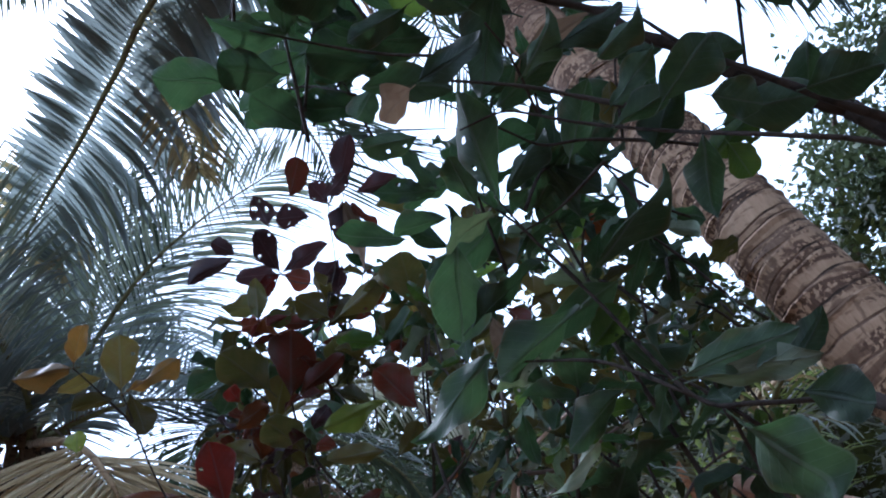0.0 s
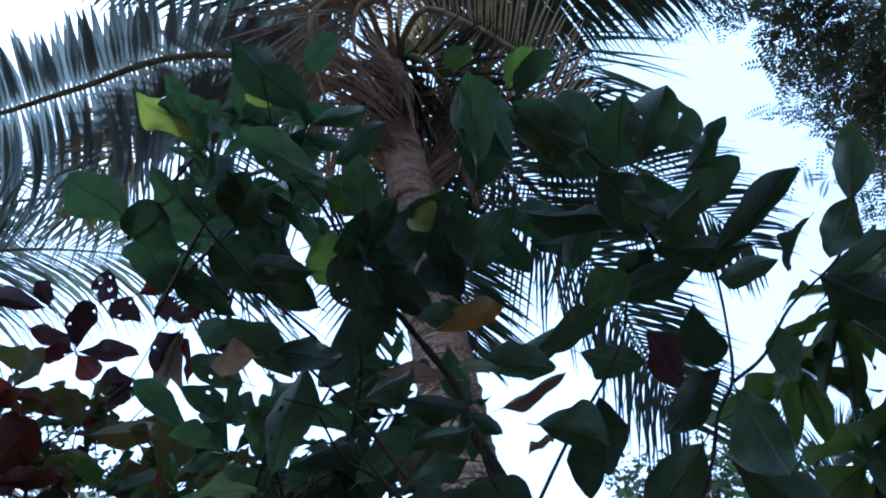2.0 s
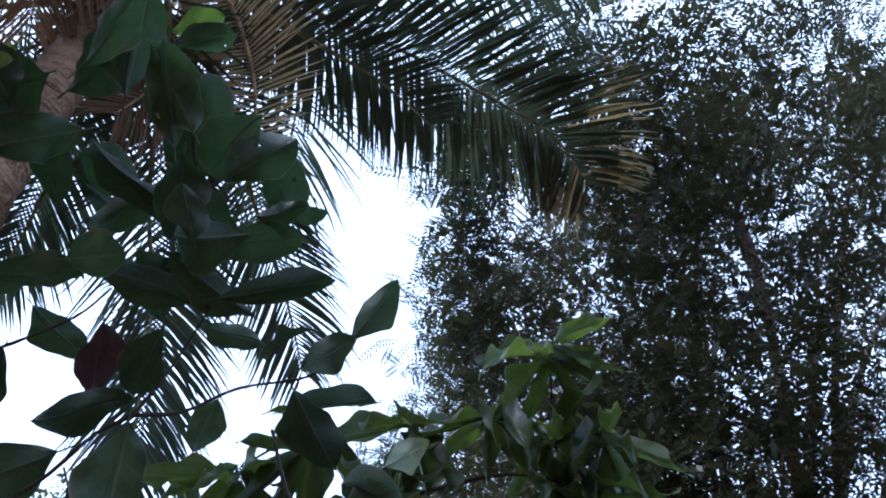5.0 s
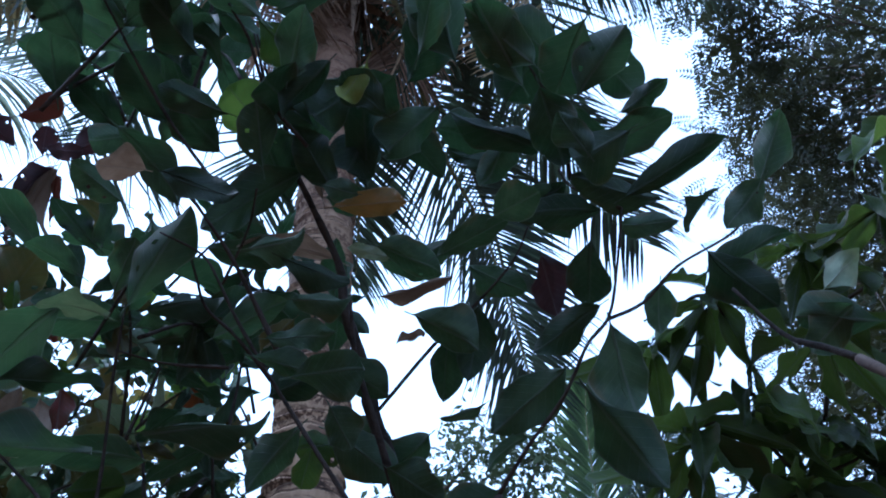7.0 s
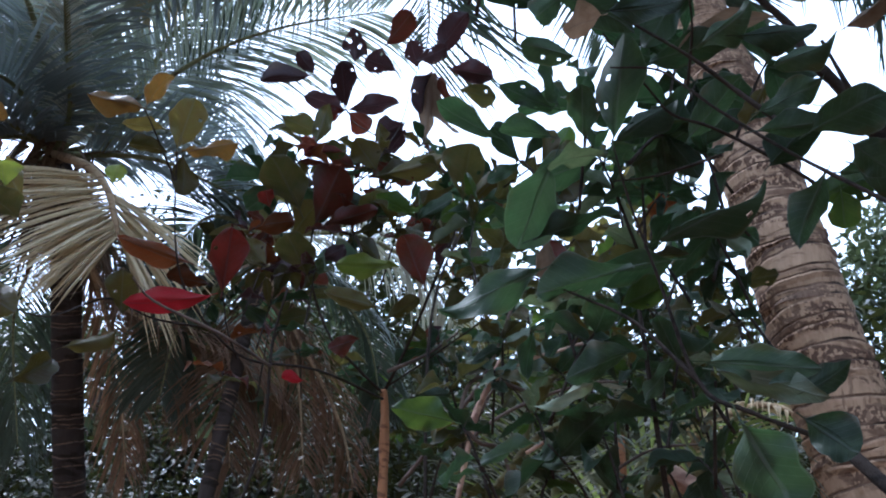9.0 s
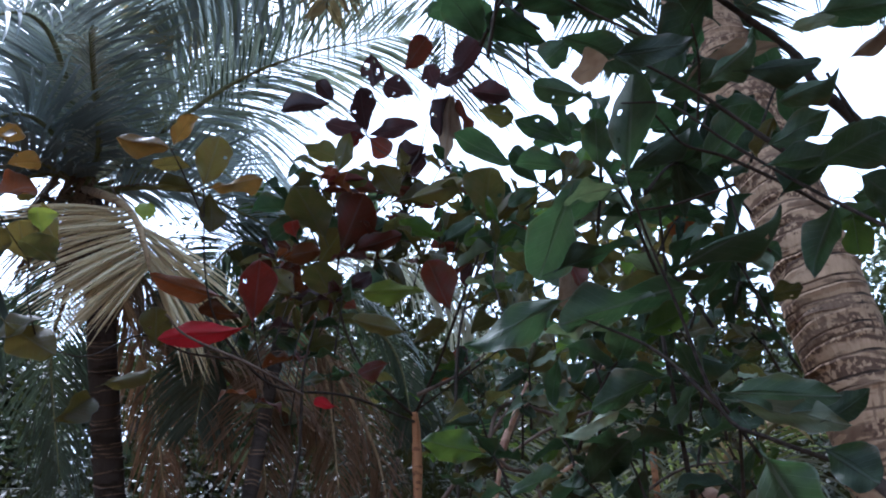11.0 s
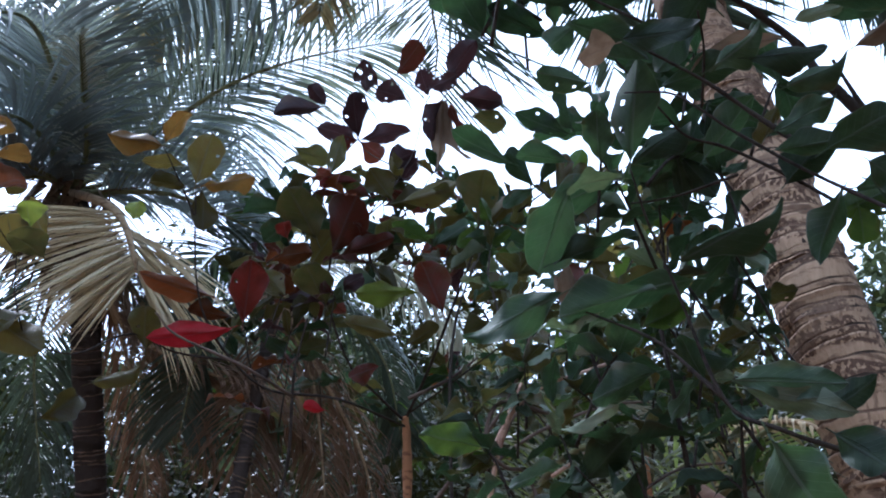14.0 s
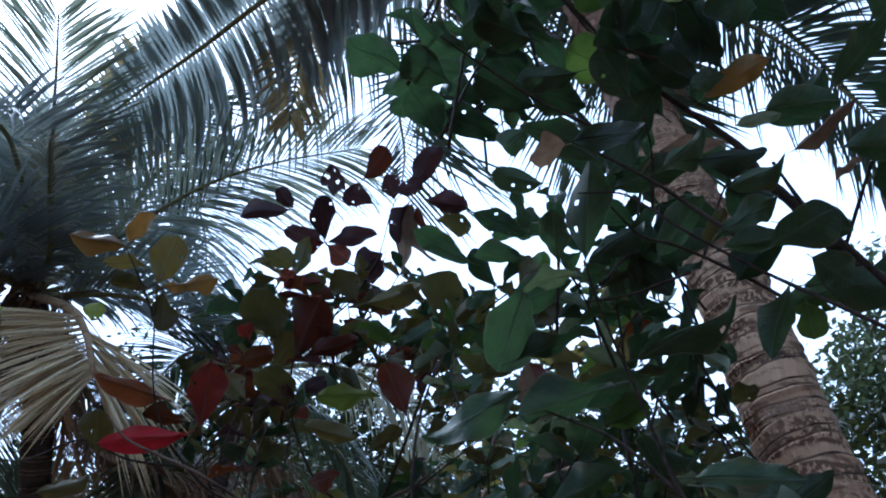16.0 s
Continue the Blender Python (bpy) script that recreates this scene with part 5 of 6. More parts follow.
leaf(almond, "dred", "lance", (-0.268, 2.914, 4.078), (-0.182, 3.049, 3.938), 0.100, -30)
leaf(almond, "wine", "el", (-0.300, 2.910, 4.106), (-0.389, 3.011, 3.965), 0.100, 20)
leaf(almond, "wine", "ob", (-0.218, 2.893, 4.114), (-0.020, 2.936, 4.099), 0.120, 40)
leaf(almond, "brown", "el", (0.234, 2.126, 2.721), (0.285, 2.177, 2.625), 0.060, 30)
MIXED = ["olive", "olive", "dolive", "dolive", "dolive", "g", "g", "dred", "dred", "wine", "rust"]
SHADE = ["g"]
GREENS = ["g", "g", "g", "g", "dolive", "dolive", "dolive", "fresh", "pale", "olive"]
rosette(almond, (-0.775, 2.846, 2.797), 7, 0.175, MIXED, 101)
rosette(almond, (-0.207, 3.268, 3.470), 5, 0.186, MIXED, 102)
rosette(almond, (-0.465, 2.916, 3.647), 7, 0.176, MIXED, 103)
rosette(almond, (-0.943, 3.048, 3.386), 7, 0.181, MIXED, 104)
rosette(almond, (-0.756, 2.746, 3.324), 6, 0.169, MIXED, 105)
rosette(almond, (-0.001, 2.819, 2.935), 5, 0.170, MIXED, 107)
rosette(almond, (-0.997, 2.970, 3.225), 7, 0.149, MIXED, 110)
rosette(almond, (-0.596, 3.020, 3.694), 6, 0.164, MIXED, 111)
rosette(almond, (-0.766, 2.796, 2.876), 6, 0.147, MIXED, 112)
rosette(almond, (-0.820, 2.808, 3.542), 7, 0.151, MIXED, 113)
rosette(almond, (-0.612, 2.494, 3.372), 5, 0.163, MIXED, 115)
rosette(almond, (-0.883, 3.211, 3.243), 7, 0.178, MIXED, 116)
rosette(almond, (-0.216, 3.278, 2.953), 6, 0.159, MIXED, 117)
rosette(almond, (-0.184, 3.085, 3.709), 6, 0.152, MIXED, 119)
rosette(almond, (-0.705, 3.132, 3.511), 7, 0.162, MIXED, 120)
rosette(almond, (-0.824, 2.779, 3.022), 7, 0.163, MIXED, 122)
rosette(almond, (-0.123, 3.039, 3.129), 5, 0.170, MIXED, 123)
rosette(almond, (-0.012, 3.215, 3.596), 5, 0.157, MIXED, 124)
rosette(almond, (-0.783, 3.119, 3.077), 7, 0.153, MIXED, 125)
rosette(almond, (-0.330, 3.070, 3.640), 6, 0.141, MIXED, 126)
rosette(almond, (-0.784, 2.571, 3.266), 6, 0.156, MIXED, 127)
rosette(almond, (-0.740, 3.111, 3.732), 6, 0.131, MIXED, 1201)
rosette(almond, (-0.588, 3.094, 3.726), 5, 0.153, MIXED, 1202)
rosette(almond, (-0.332, 3.080, 3.841), 6, 0.127, MIXED, 1203)
rosette(almond, (-0.048, 3.268, 3.628), 5, 0.121, MIXED, 1204)
rosette(almond, (-0.858, 3.225, 3.593), 6, 0.150, MIXED, 1205)
rosette(almond, (-0.430, 2.916, 3.513), 5, 0.136, MIXED, 1206)
rosette(almond, (-0.237, 3.289, 3.557), 6, 0.156, MIXED, 1208)
rosette(almond, (-0.901, 3.563, 2.994), 6, 0.146, MIXED, 1300)
rosette(almond, (-0.810, 2.902, 3.075), 5, 0.161, MIXED, 1301)
rosette(almond, (-1.098, 3.272, 2.758), 5, 0.159, MIXED, 1302)
rosette(almond, (-1.188, 3.343, 3.492), 5, 0.147, MIXED, 1303)
rosette(almond, (-1.256, 3.282, 3.086), 5, 0.122, MIXED, 1304)
rosette(almond, (-0.468, 2.666, 3.091), 6, 0.165, MIXED, 131)
rosette(almond, (-0.432, 2.718, 3.228), 6, 0.160, MIXED, 132)
rosette(almond, (-0.549, 2.588, 2.930), 6, 0.160, MIXED, 133)
rosette(almond, (-0.230, 2.640, 3.190), 6, 0.155, ["olive", "dolive", "fresh", "g"], 134)
rosette(almond, (-0.112, 2.680, 3.330), 5, 0.150, ["olive", "dolive", "g"], 135)
rosette(almond, (-0.254, 2.520, 3.020), 6, 0.140, ["dred", "olive", "dolive"], 136)
rosette(almond, (0.325, 2.388, 2.594), 5, 0.130, GREENS, 137)

# ---- greener tree of the same kind behind it ----
almond_back = thing("almond_tree", (0.6, 3.1, 0.0), "green broad-leaved sapling behind the red-leaved one", "tree")
stem(almond_back, [(0.6, 3.1, -0.1), (0.62, 3.0, 0.9), (0.55, 2.8, 1.7), (0.5, 2.7, 2.4)], 0.022, 0.010, ORANGE_BARK, "trunk")
rosette(almond_back, (0.207, 2.406, 2.973), 6, 0.096, GREENS, 200)
rosette(almond_back, (0.583, 1.859, 2.779), 5, 0.144, GREENS, 201)
rosette(almond_back, (0.476, 2.686, 2.682), 6, 0.105, GREENS, 202)
rosette(almond_back, (0.160, 2.218, 3.102), 5, 0.139, GREENS, 203)
rosette(almond_back, (0.220, 2.158, 2.521), 5, 0.147, GREENS, 204)
rosette(almond_back, (0.442, 2.089, 2.899), 7, 0.128, GREENS, 205)
rosette(almond_back, (0.332, 2.385, 2.609), 6, 0.095, GREENS, 206)
rosette(almond_back, (0.739, 2.458, 2.618), 7, 0.125, GREENS, 207)
rosette(almond_back, (0.321, 2.424, 3.093), 6, 0.143, GREENS, 208)
rosette(almond_back, (0.272, 2.224, 2.671), 7, 0.099, GREENS, 209)
rosette(almond_back, (0.666, 2.421, 2.527), 6, 0.148, GREENS, 210)
rosette(almond_back, (0.226, 2.788, 2.540), 6, 0.134, GREENS, 211)
rosette(almond_back, (0.050, 2.649, 3.360), 7, 0.106, GREENS, 212)
rosette(almond_back, (0.144, 2.501, 2.476), 5, 0.108, GREENS, 213)
rosette(almond_back, (0.534, 2.702, 2.575), 5, 0.099, GREENS, 214)
rosette(almond_back, (0.515, 2.425, 2.861), 7, 0.131, GREENS, 215)
rosette(almond_back, (0.404, 2.479, 2.718), 6, 0.134, GREENS, 216)
rosette(almond_back, (0.737, 2.741, 2.992), 7, 0.097, GREENS, 217)
rosette(almond_back, (0.644, 2.197, 2.560), 5, 0.140, GREENS, 218)
rosette(almond_back, (0.110, 2.690, 3.290), 5, 0.091, GREENS, 219)
rosette(almond_back, (-0.044, 2.813, 2.642), 7, 0.144, GREENS, 220)
rosette(almond_back, (0.089, 2.217, 2.727), 7, 0.133, GREENS, 221)
rosette(almond_back, (0.371, 2.344, 2.375), 6, 0.135, GREENS, 222)
rosette(almond_back, (0.534, 2.058, 2.527), 5, 0.132, GREENS, 223)
rosette(almond_back, (0.471, 2.258, 2.683), 5, 0.143, GREENS, 224)
rosette(almond_back, (0.714, 2.098, 2.819), 6, 0.118, GREENS, 225)
rosette(almond_back, (0.042, 2.225, 2.875), 7, 0.118, GREENS, 226)
rosette(almond_back, (0.706, 2.123, 2.653), 5, 0.138, GREENS, 227)
rosette(almond_back, (0.264, 2.342, 3.190), 7, 0.148, GREENS, 228)
rosette(almond_back, (0.310, 2.263, 2.818), 5, 0.130, GREENS, 229)
rosette(almond_back, (0.445, 2.419, 3.279), 7, 0.091, GREENS, 230)
rosette(almond_back, (0.525, 2.695, 3.145), 5, 0.147, GREENS, 231)
rosette(almond_back, (0.634, 2.263, 2.327), 5, 0.116, GREENS, 232)
rosette(almond_back, (0.035, 2.391, 3.067), 5, 0.149, GREENS, 233)
rosette(almond_back, (0.760, 2.977, 2.656), 7, 0.105, GREENS, 234)
rosette(almond_back, (0.341, 2.648, 2.598), 7, 0.116, GREENS, 235)
rosette(almond_back, (0.559, 2.197, 2.923), 5, 0.095, GREENS, 237)
rosette(almond_back, (-0.081, 2.872, 3.027), 5, 0.107, GREENS, 1600)
rosette(almond_back, (-0.168, 2.845, 3.301), 5, 0.121, GREENS, 1602)
rosette(almond_back, (0.111, 3.051, 2.875), 6, 0.104, GREENS, 1603)
rosette(almond_back, (-0.208, 3.054, 2.818), 6, 0.134, GREENS, 1604)
rosette(almond_back, (0.068, 2.618, 3.020), 5, 0.143, GREENS, 1606)

# ---- third sapling, deepest in the thicket ----
almond_third = thing("almond_tree", (-0.9, 5.0, 0.0), "shaded broad-leaved sapling deep in the thicket", "tree")
stem(almond_third, [(-0.9, 5.0, -0.1), (-0.85, 4.95, 0.9), (-0.9, 4.9, 2.2), (-0.8, 4.9, 3.6)], 0.025, 0.010, BROWN_BARK, "trunk")
rosette(almond_third, (-1.787, 4.592, 4.326), 5, 0.182, GREENS, 300)
rosette(almond_third, (-1.648, 4.476, 3.862), 6, 0.213, GREENS, 301)
rosette(almond_third, (-0.367, 4.581, 4.495), 6, 0.218, GREENS, 303)
rosette(almond_third, (-0.365, 4.879, 3.074), 6, 0.225, GREENS, 304)
rosette(almond_third, (-1.817, 4.783, 3.021), 6, 0.205, GREENS, 305)
rosette(almond_third, (-0.066, 4.875, 3.712), 6, 0.231, GREENS, 306)
rosette(almond_third, (-0.901, 4.822, 3.370), 7, 0.173, GREENS, 307)
rosette(almond_third, (-1.831, 4.761, 3.483), 6, 0.232, GREENS, 308)
rosette(almond_third, (-1.179, 4.632, 4.631), 5, 0.210, GREENS, 309)
rosette(almond_third, (-1.561, 5.003, 3.721), 5, 0.176, GREENS, 310)
rosette(almond_third, (-0.203, 4.999, 3.635), 6, 0.219, GREENS, 311)
rosette(almond_third, (-0.514, 5.084, 3.376), 7, 0.211, GREENS, 312)
rosette(almond_third, (-0.075, 4.710, 4.584), 7, 0.212, GREENS, 313)
rosette(almond_third, (-0.155, 4.912, 4.101), 6, 0.216, GREENS, 314)
rosette(almond_third, (-0.097, 4.775, 4.263), 6, 0.195, GREENS, 315)
rosette(almond_third, (-1.621, 5.082, 3.528), 6, 0.175, GREENS, 316)
rosette(almond_third, (-0.630, 4.937, 3.069), 5, 0.228, GREENS, 317)
rosette(almond_third, (-0.343, 5.446, 3.560), 5, 0.179, GREENS, 318)
rosette(almond_third, (-1.398, 4.765, 3.208), 6, 0.208, GREENS, 319)
rosette(almond_third, (0.067, 5.097, 3.575), 5, 0.226, GREENS, 320)
rosette(almond_third, (-1.737, 4.393, 3.650), 7, 0.197, GREENS, 321)
rosette(almond_third, (0.009, 5.386, 3.435), 7, 0.224, GREENS, 322)
rosette(almond_third, (-1.540, 4.655, 3.794), 6, 0.205, GREENS, 324)
rosette(almond_third, (0.186, 4.483, 4.338), 6, 0.200, GREENS, 325)
rosette(almond_third, (-0.879, 5.373, 3.366), 5, 0.162, GREENS, 326)
rosette(almond_third, (-1.853, 4.248, 4.480), 7, 0.186, GREENS, 327)
rosette(almond_third, (-1.077, 4.721, 3.349), 7, 0.224, GREENS, 328)
rosette(almond_third, (-1.083, 5.344, 3.374), 5, 0.202, GREENS, 329)
rosette(almond_third, (-1.813, 4.336, 3.974), 7, 0.226, GREENS, 330)
rosette(almond_third, (-1.772, 4.974, 3.268), 6, 0.165, GREENS, 331)
rosette(almond_third, (-0.114, 5.043, 3.113), 6, 0.199, GREENS, 332)
rosette(almond_third, (-1.617, 4.384, 4.446), 7, 0.222, GREENS, 333)
rosette(almond_third, (0.051, 3.340, 3.304), 5, 0.181, GREENS, 1100)
rosette(almond_third, (0.263, 3.603, 4.039), 5, 0.149, GREENS, 1101)
rosette(almond_third, (0.175, 3.720, 3.208), 5, 0.140, GREENS, 1102)
rosette(almond_third, (-0.101, 3.198, 3.449), 5, 0.180, GREENS, 1103)
rosette(almond_third, (0.829, 3.633, 3.721), 5, 0.174, GREENS, 1104)
rosette(almond_third, (0.236, 3.458, 3.450), 5, 0.134, GREENS, 1105)
rosette(almond_third, (0.416, 3.703, 3.918), 6, 0.132, GREENS, 1106)
rosette(almond_third, (0.514, 3.989, 3.886), 6, 0.141, GREENS, 1107)
rosette(almond_third, (0.646, 3.292, 3.515), 6, 0.148, GREENS, 1108)
rosette(almond_third, (0.736, 3.698, 4.161), 5, 0.160, GREENS, 1109)
rosette(almond_third, (0.377, 4.049, 3.886), 6, 0.149, GREENS, 1110)
rosette(almond_third, (0.212, 3.620, 3.278), 5, 0.189, GREENS, 1111)
rosette(almond_third, (0.588, 3.893, 4.306), 6, 0.156, GREENS, 1112)
rosette(almond_third, (0.238, 3.477, 3.679), 5, 0.175, GREENS, 1113)
rosette(almond_third, (0.070, 3.146, 3.609), 5, 0.154, GREENS, 1114)
rosette(almond_third, (0.372, 3.549, 3.406), 5, 0.181, GREENS, 1115)
rosette(almond_third, (0.287, 3.450, 3.129), 5, 0.176, GREENS, 1400)
rosette(almond_third, (0.167, 4.069, 3.191), 5, 0.179, GREENS, 1401)
rosette(almond_third, (0.115, 4.023, 3.311), 6, 0.147, GREENS, 1402)
rosette(almond_third, (-0.040, 4.014, 3.295), 6, 0.138, GREENS, 1403)
rosette(almond_third, (0.211, 3.996, 3.525), 5, 0.140, GREENS, 1404)
rosette(almond_third, (-0.176, 3.488, 3.030), 6, 0.138, GREENS, 1405)
rosette(almond_third, (0.411, 4.035, 3.432), 5, 0.144, GREENS, 1406)
rosette(almond_third, (-0.036, 3.972, 3.136), 6, 0.164, GREENS, 1407)
rosette(almond_third, (-0.306, 3.973, 3.143), 5, 0.172, GREENS, 1408)

# ---- leafy green shrub close by ----
shrub = thing("leafy_shrub", (1.3, 1.0, 0.0), "large-leaved green shrub with dark twigs", "shrub")
stem(shrub, [(1.3, 1.0, -0.1), (1.25, 1.0, 0.8), (1.15, 1.02, 1.5), (0.901, 1.203, 2.054)], 0.024, 0.016)
stem(shrub, [(1.25, 1.0, 0.8), (1.2, 0.95, 1.4), (0.862, 1.023, 2.223)], 0.012, 0.006)
stem(shrub, [(1.25, 1.0, 0.8), (1.05, 1.1, 1.4), (0.646, 1.253, 1.956)], 0.014, 0.008)
stem(shrub, [(0.646, 1.253, 1.956), (0.553, 1.294, 2.006), (0.493, 1.327, 2.058), (0.441, 1.319, 2.227), (0.398, 1.281, 2.337), (0.370, 1.230, 2.412)], 0.0039, 0.0015)
stem(shrub, [(0.845, 1.059, 1.982), (0.746, 1.037, 2.103), (0.675, 1.041, 2.168), (0.592, 1.105, 2.291), (0.511, 1.134, 2.389), (0.469, 1.145, 2.444), (0.430, 1.159, 2.490), (0.365, 1.174, 2.508)], 0.0035, 0.0015)
stem(shrub, [(0.577, 1.078, 2.317), (0.526, 1.088, 2.383), (0.466, 1.078, 2.437), (0.385, 1.064, 2.491), (0.316, 1.045, 2.527)], 0.0039, 0.0015)
stem(shrub, [(0.901, 1.203, 2.054), (0.862, 1.205, 2.160), (0.820, 1.193, 2.265)], 0.0150, 0.0125)
stem(shrub, [(1.25, 1.0, 0.8), (1.16, 0.72, 1.5), (1.045, 0.555, 2.05), (1.008, 0.581, 2.175), (1.017, 0.630, 2.255)], 0.0095, 0.0050, BROWN_BARK)
stem(shrub, [(1.017, 0.630, 2.255), (1.019, 0.660, 2.290), (1.021, 0.707, 2.343), (1.008, 0.751, 2.441)], 0.0045, 0.0020)
stem(shrub, [(0.473, 1.144, 2.444), (0.470, 1.069, 2.486), (0.456, 1.012, 2.505)], 0.0024, 0.0015)
stem(shrub, [(0.820, 1.193, 2.265), (0.733, 1.163, 2.360), (0.693, 1.149, 2.426), (0.642, 1.132, 2.489), (0.614, 1.126, 2.556), (0.531, 1.107, 2.639), (0.443, 1.078, 2.715), (0.346, 1.015, 2.826)], 0.0125, 0.0020)
stem(shrub, [(0.901, 1.203, 2.054), (0.851, 1.146, 2.139), (0.768, 1.099, 2.216), (0.704, 1.072, 2.292), (0.660, 1.059, 2.352), (0.623, 1.034, 2.422)], 0.0076, 0.0022)
stem(shrub, [(0.735, 1.161, 2.362), (0.764, 1.063, 2.438), (0.793, 0.999, 2.491), (0.815, 0.954, 2.547), (0.817, 0.925, 2.594)], 0.0027, 0.0015)
stem(shrub, [(0.862, 1.023, 2.223), (0.873, 0.979, 2.275), (0.891, 0.931, 2.332), (0.894, 0.889, 2.386), (0.905, 0.859, 2.418), (0.903, 0.837, 2.490), (0.890, 0.807, 2.567)], 0.0030, 0.0017)
stem(shrub, [(0.906, 0.862, 2.415), (0.949, 0.844, 2.456), (0.980, 0.807, 2.513), (1.031, 0.750, 2.563), (1.028, 0.699, 2.592)], 0.0024, 0.0015)
stem(shrub, [(0.706, 1.257, 2.318), (0.623, 1.259, 2.393), (0.529, 1.252, 2.452), (0.469, 1.262, 2.488), (0.430, 1.243, 2.527), (0.355, 1.196, 2.603)], 0.0035, 0.0015)
stem(shrub, [(0.463, 1.078, 2.716), (0.409, 1.048, 2.760), (0.353, 0.992, 2.795)], 0.0030, 0.0015)
stem(shrub, [(0.847, 0.864, 2.658), (0.790, 0.814, 2.709), (0.738, 0.796, 2.745), (0.697, 0.781, 2.763)], 0.0035, 0.0015)
stem(shrub, [(0.890, 0.807, 2.567), (0.841, 0.855, 2.631), (0.825, 0.863, 2.668)], 0.0030, 0.0015)
stem(shrub, [(0.493, 1.019, 2.640), (0.415, 1.003, 2.677), (0.350, 0.951, 2.716), (0.288, 0.914, 2.746), (0.230, 0.813, 2.819)], 0.0030, 0.0015)
stem(shrub, [(0.396, 1.062, 2.536), (0.308, 1.054, 2.597), (0.213, 1.024, 2.663), (0.149, 0.996, 2.704)], 0.0030, 0.0015)
stem(shrub, [(0.493, 1.327, 2.058), (0.414, 1.372, 2.167), (0.333, 1.425, 2.235), (0.251, 1.427, 2.271)], 0.0035, 0.0015)
stem(shrub, [(0.531, 1.228, 2.382), (0.452, 1.330, 2.416), (0.380, 1.341, 2.411)], 0.0030, 0.0015)
leaf(shrub, "g", "ob", (0.373, 1.228, 2.414), (0.384, 1.143, 2.552), 0.082, 18)
leaf(shrub, "pale", "el", (0.358, 1.229, 2.382), (0.275, 1.237, 2.387), 0.053, -4)
leaf(shrub, "g", "ob", (0.280, 1.365, 2.469), (0.225, 1.429, 2.326), 0.097, -22)
leaf(shrub, "g", "ob", (0.315, 1.122, 2.482), (0.229, 1.107, 2.496), 0.043, -66)
leaf(shrub, "brown", "el", (0.339, 0.957, 2.392), (0.292, 0.960, 2.368), 0.043, -23)
leaf(shrub, "g", "ob", (0.289, 1.026, 2.508), (0.250, 1.037, 2.470), 0.045, -59)
leaf(shrub, "g", "el", (0.278, 0.991, 2.472), (0.385, 1.025, 2.455), 0.050, 21)
leaf(shrub, "g", "el", (0.346, 0.981, 2.425), (0.447, 0.969, 2.412), 0.045, 70)
leaf(shrub, "g", "ob", (0.285, 1.336, 2.571), (0.261, 1.310, 2.663), 0.041, -74)
leaf(shrub, "g", "ob", (0.277, 1.371, 2.593), (0.186, 1.376, 2.638), 0.051, -70)
leaf(shrub, "g", "ob", (0.275, 1.402, 2.552), (0.179, 1.390, 2.564), 0.048, -32)
leaf(shrub, "g", "ob", (0.472, 1.069, 2.446), (0.543, 1.030, 2.477), 0.050, 75)
leaf(shrub, "g", "el", (0.523, 1.052, 2.450), (0.614, 1.017, 2.429), 0.043, 83)
leaf(shrub, "g", "el", (0.551, 1.008, 2.354), (0.619, 0.981, 2.370), 0.041, 75)
leaf(shrub, "g", "el", (0.547, 1.077, 2.338), (0.625, 1.057, 2.374), 0.043, 85)
leaf(shrub, "g", "ob", (0.580, 1.014, 2.254), (0.648, 0.952, 2.269), 0.060, 35)
leaf(shrub, "g", "ob", (0.538, 1.061, 2.295), (0.622, 1.058, 2.305), 0.041, 34)
leaf(shrub, "olive", "el", (0.583, 1.158, 2.452), (0.560, 1.195, 2.400), 0.033, -7)
leaf(shrub, "g", "ob", (0.630, 1.114, 2.268), (0.606, 1.190, 2.214), 0.052, -17)
leaf(shrub, "g", "el", (0.469, 1.463, 2.371), (0.633, 1.363, 2.427), 0.058, 89)
leaf(shrub, "g", "ob", (0.332, 1.375, 2.522), (0.322, 1.295, 2.580), 0.057, 16)
leaf(shrub, "g", "ob", (0.390, 1.372, 2.521), (0.491, 1.326, 2.577), 0.072, 79)
leaf(shrub, "g", "el", (0.419, 1.427, 2.511), (0.567, 1.343, 2.567), 0.071, 19)
leaf(shrub, "g", "el", (0.249, 1.396, 2.328), (0.391, 1.366, 2.365), 0.050, 22)
leaf(shrub, "g", "el", (0.263, 1.422, 2.281), (0.098, 1.441, 2.202), 0.076, -77)
leaf(shrub, "g", "ob", (0.417, 1.412, 2.290), (0.258, 1.426, 2.240), 0.074, -43)
leaf(shrub, "pale", "el", (0.325, 1.437, 2.252), (0.258, 1.450, 2.237), 0.041, -102)
leaf(shrub, "g", "el", (0.494, 1.477, 2.341), (0.345, 1.525, 2.340), 0.071, -36)
leaf(shrub, "g", "el", (0.483, 1.217, 2.043), (0.614, 1.184, 2.032), 0.050, 84)
leaf(shrub, "pale", "el", (0.496, 1.218, 2.034), (0.627, 1.215, 2.013), 0.039, 43)
leaf(shrub, "g", "ob", (0.503, 1.149, 1.950), (0.547, 1.172, 1.848), 0.095, 12)
leaf(shrub, "g", "ob", (0.568, 1.133, 1.947), (0.616, 1.123, 1.904), 0.061, 84)
leaf(shrub, "fresh", "el", (0.127, 1.511, 2.038), (0.015, 1.523, 2.060), 0.062, -61)
leaf(shrub, "g", "el", (0.641, 1.047, 2.264), (0.677, 1.045, 2.218), 0.050, 34)
leaf(shrub, "brown", "ob", (0.272, 1.526, 2.404), (0.288, 1.562, 2.336), 0.056, 60)
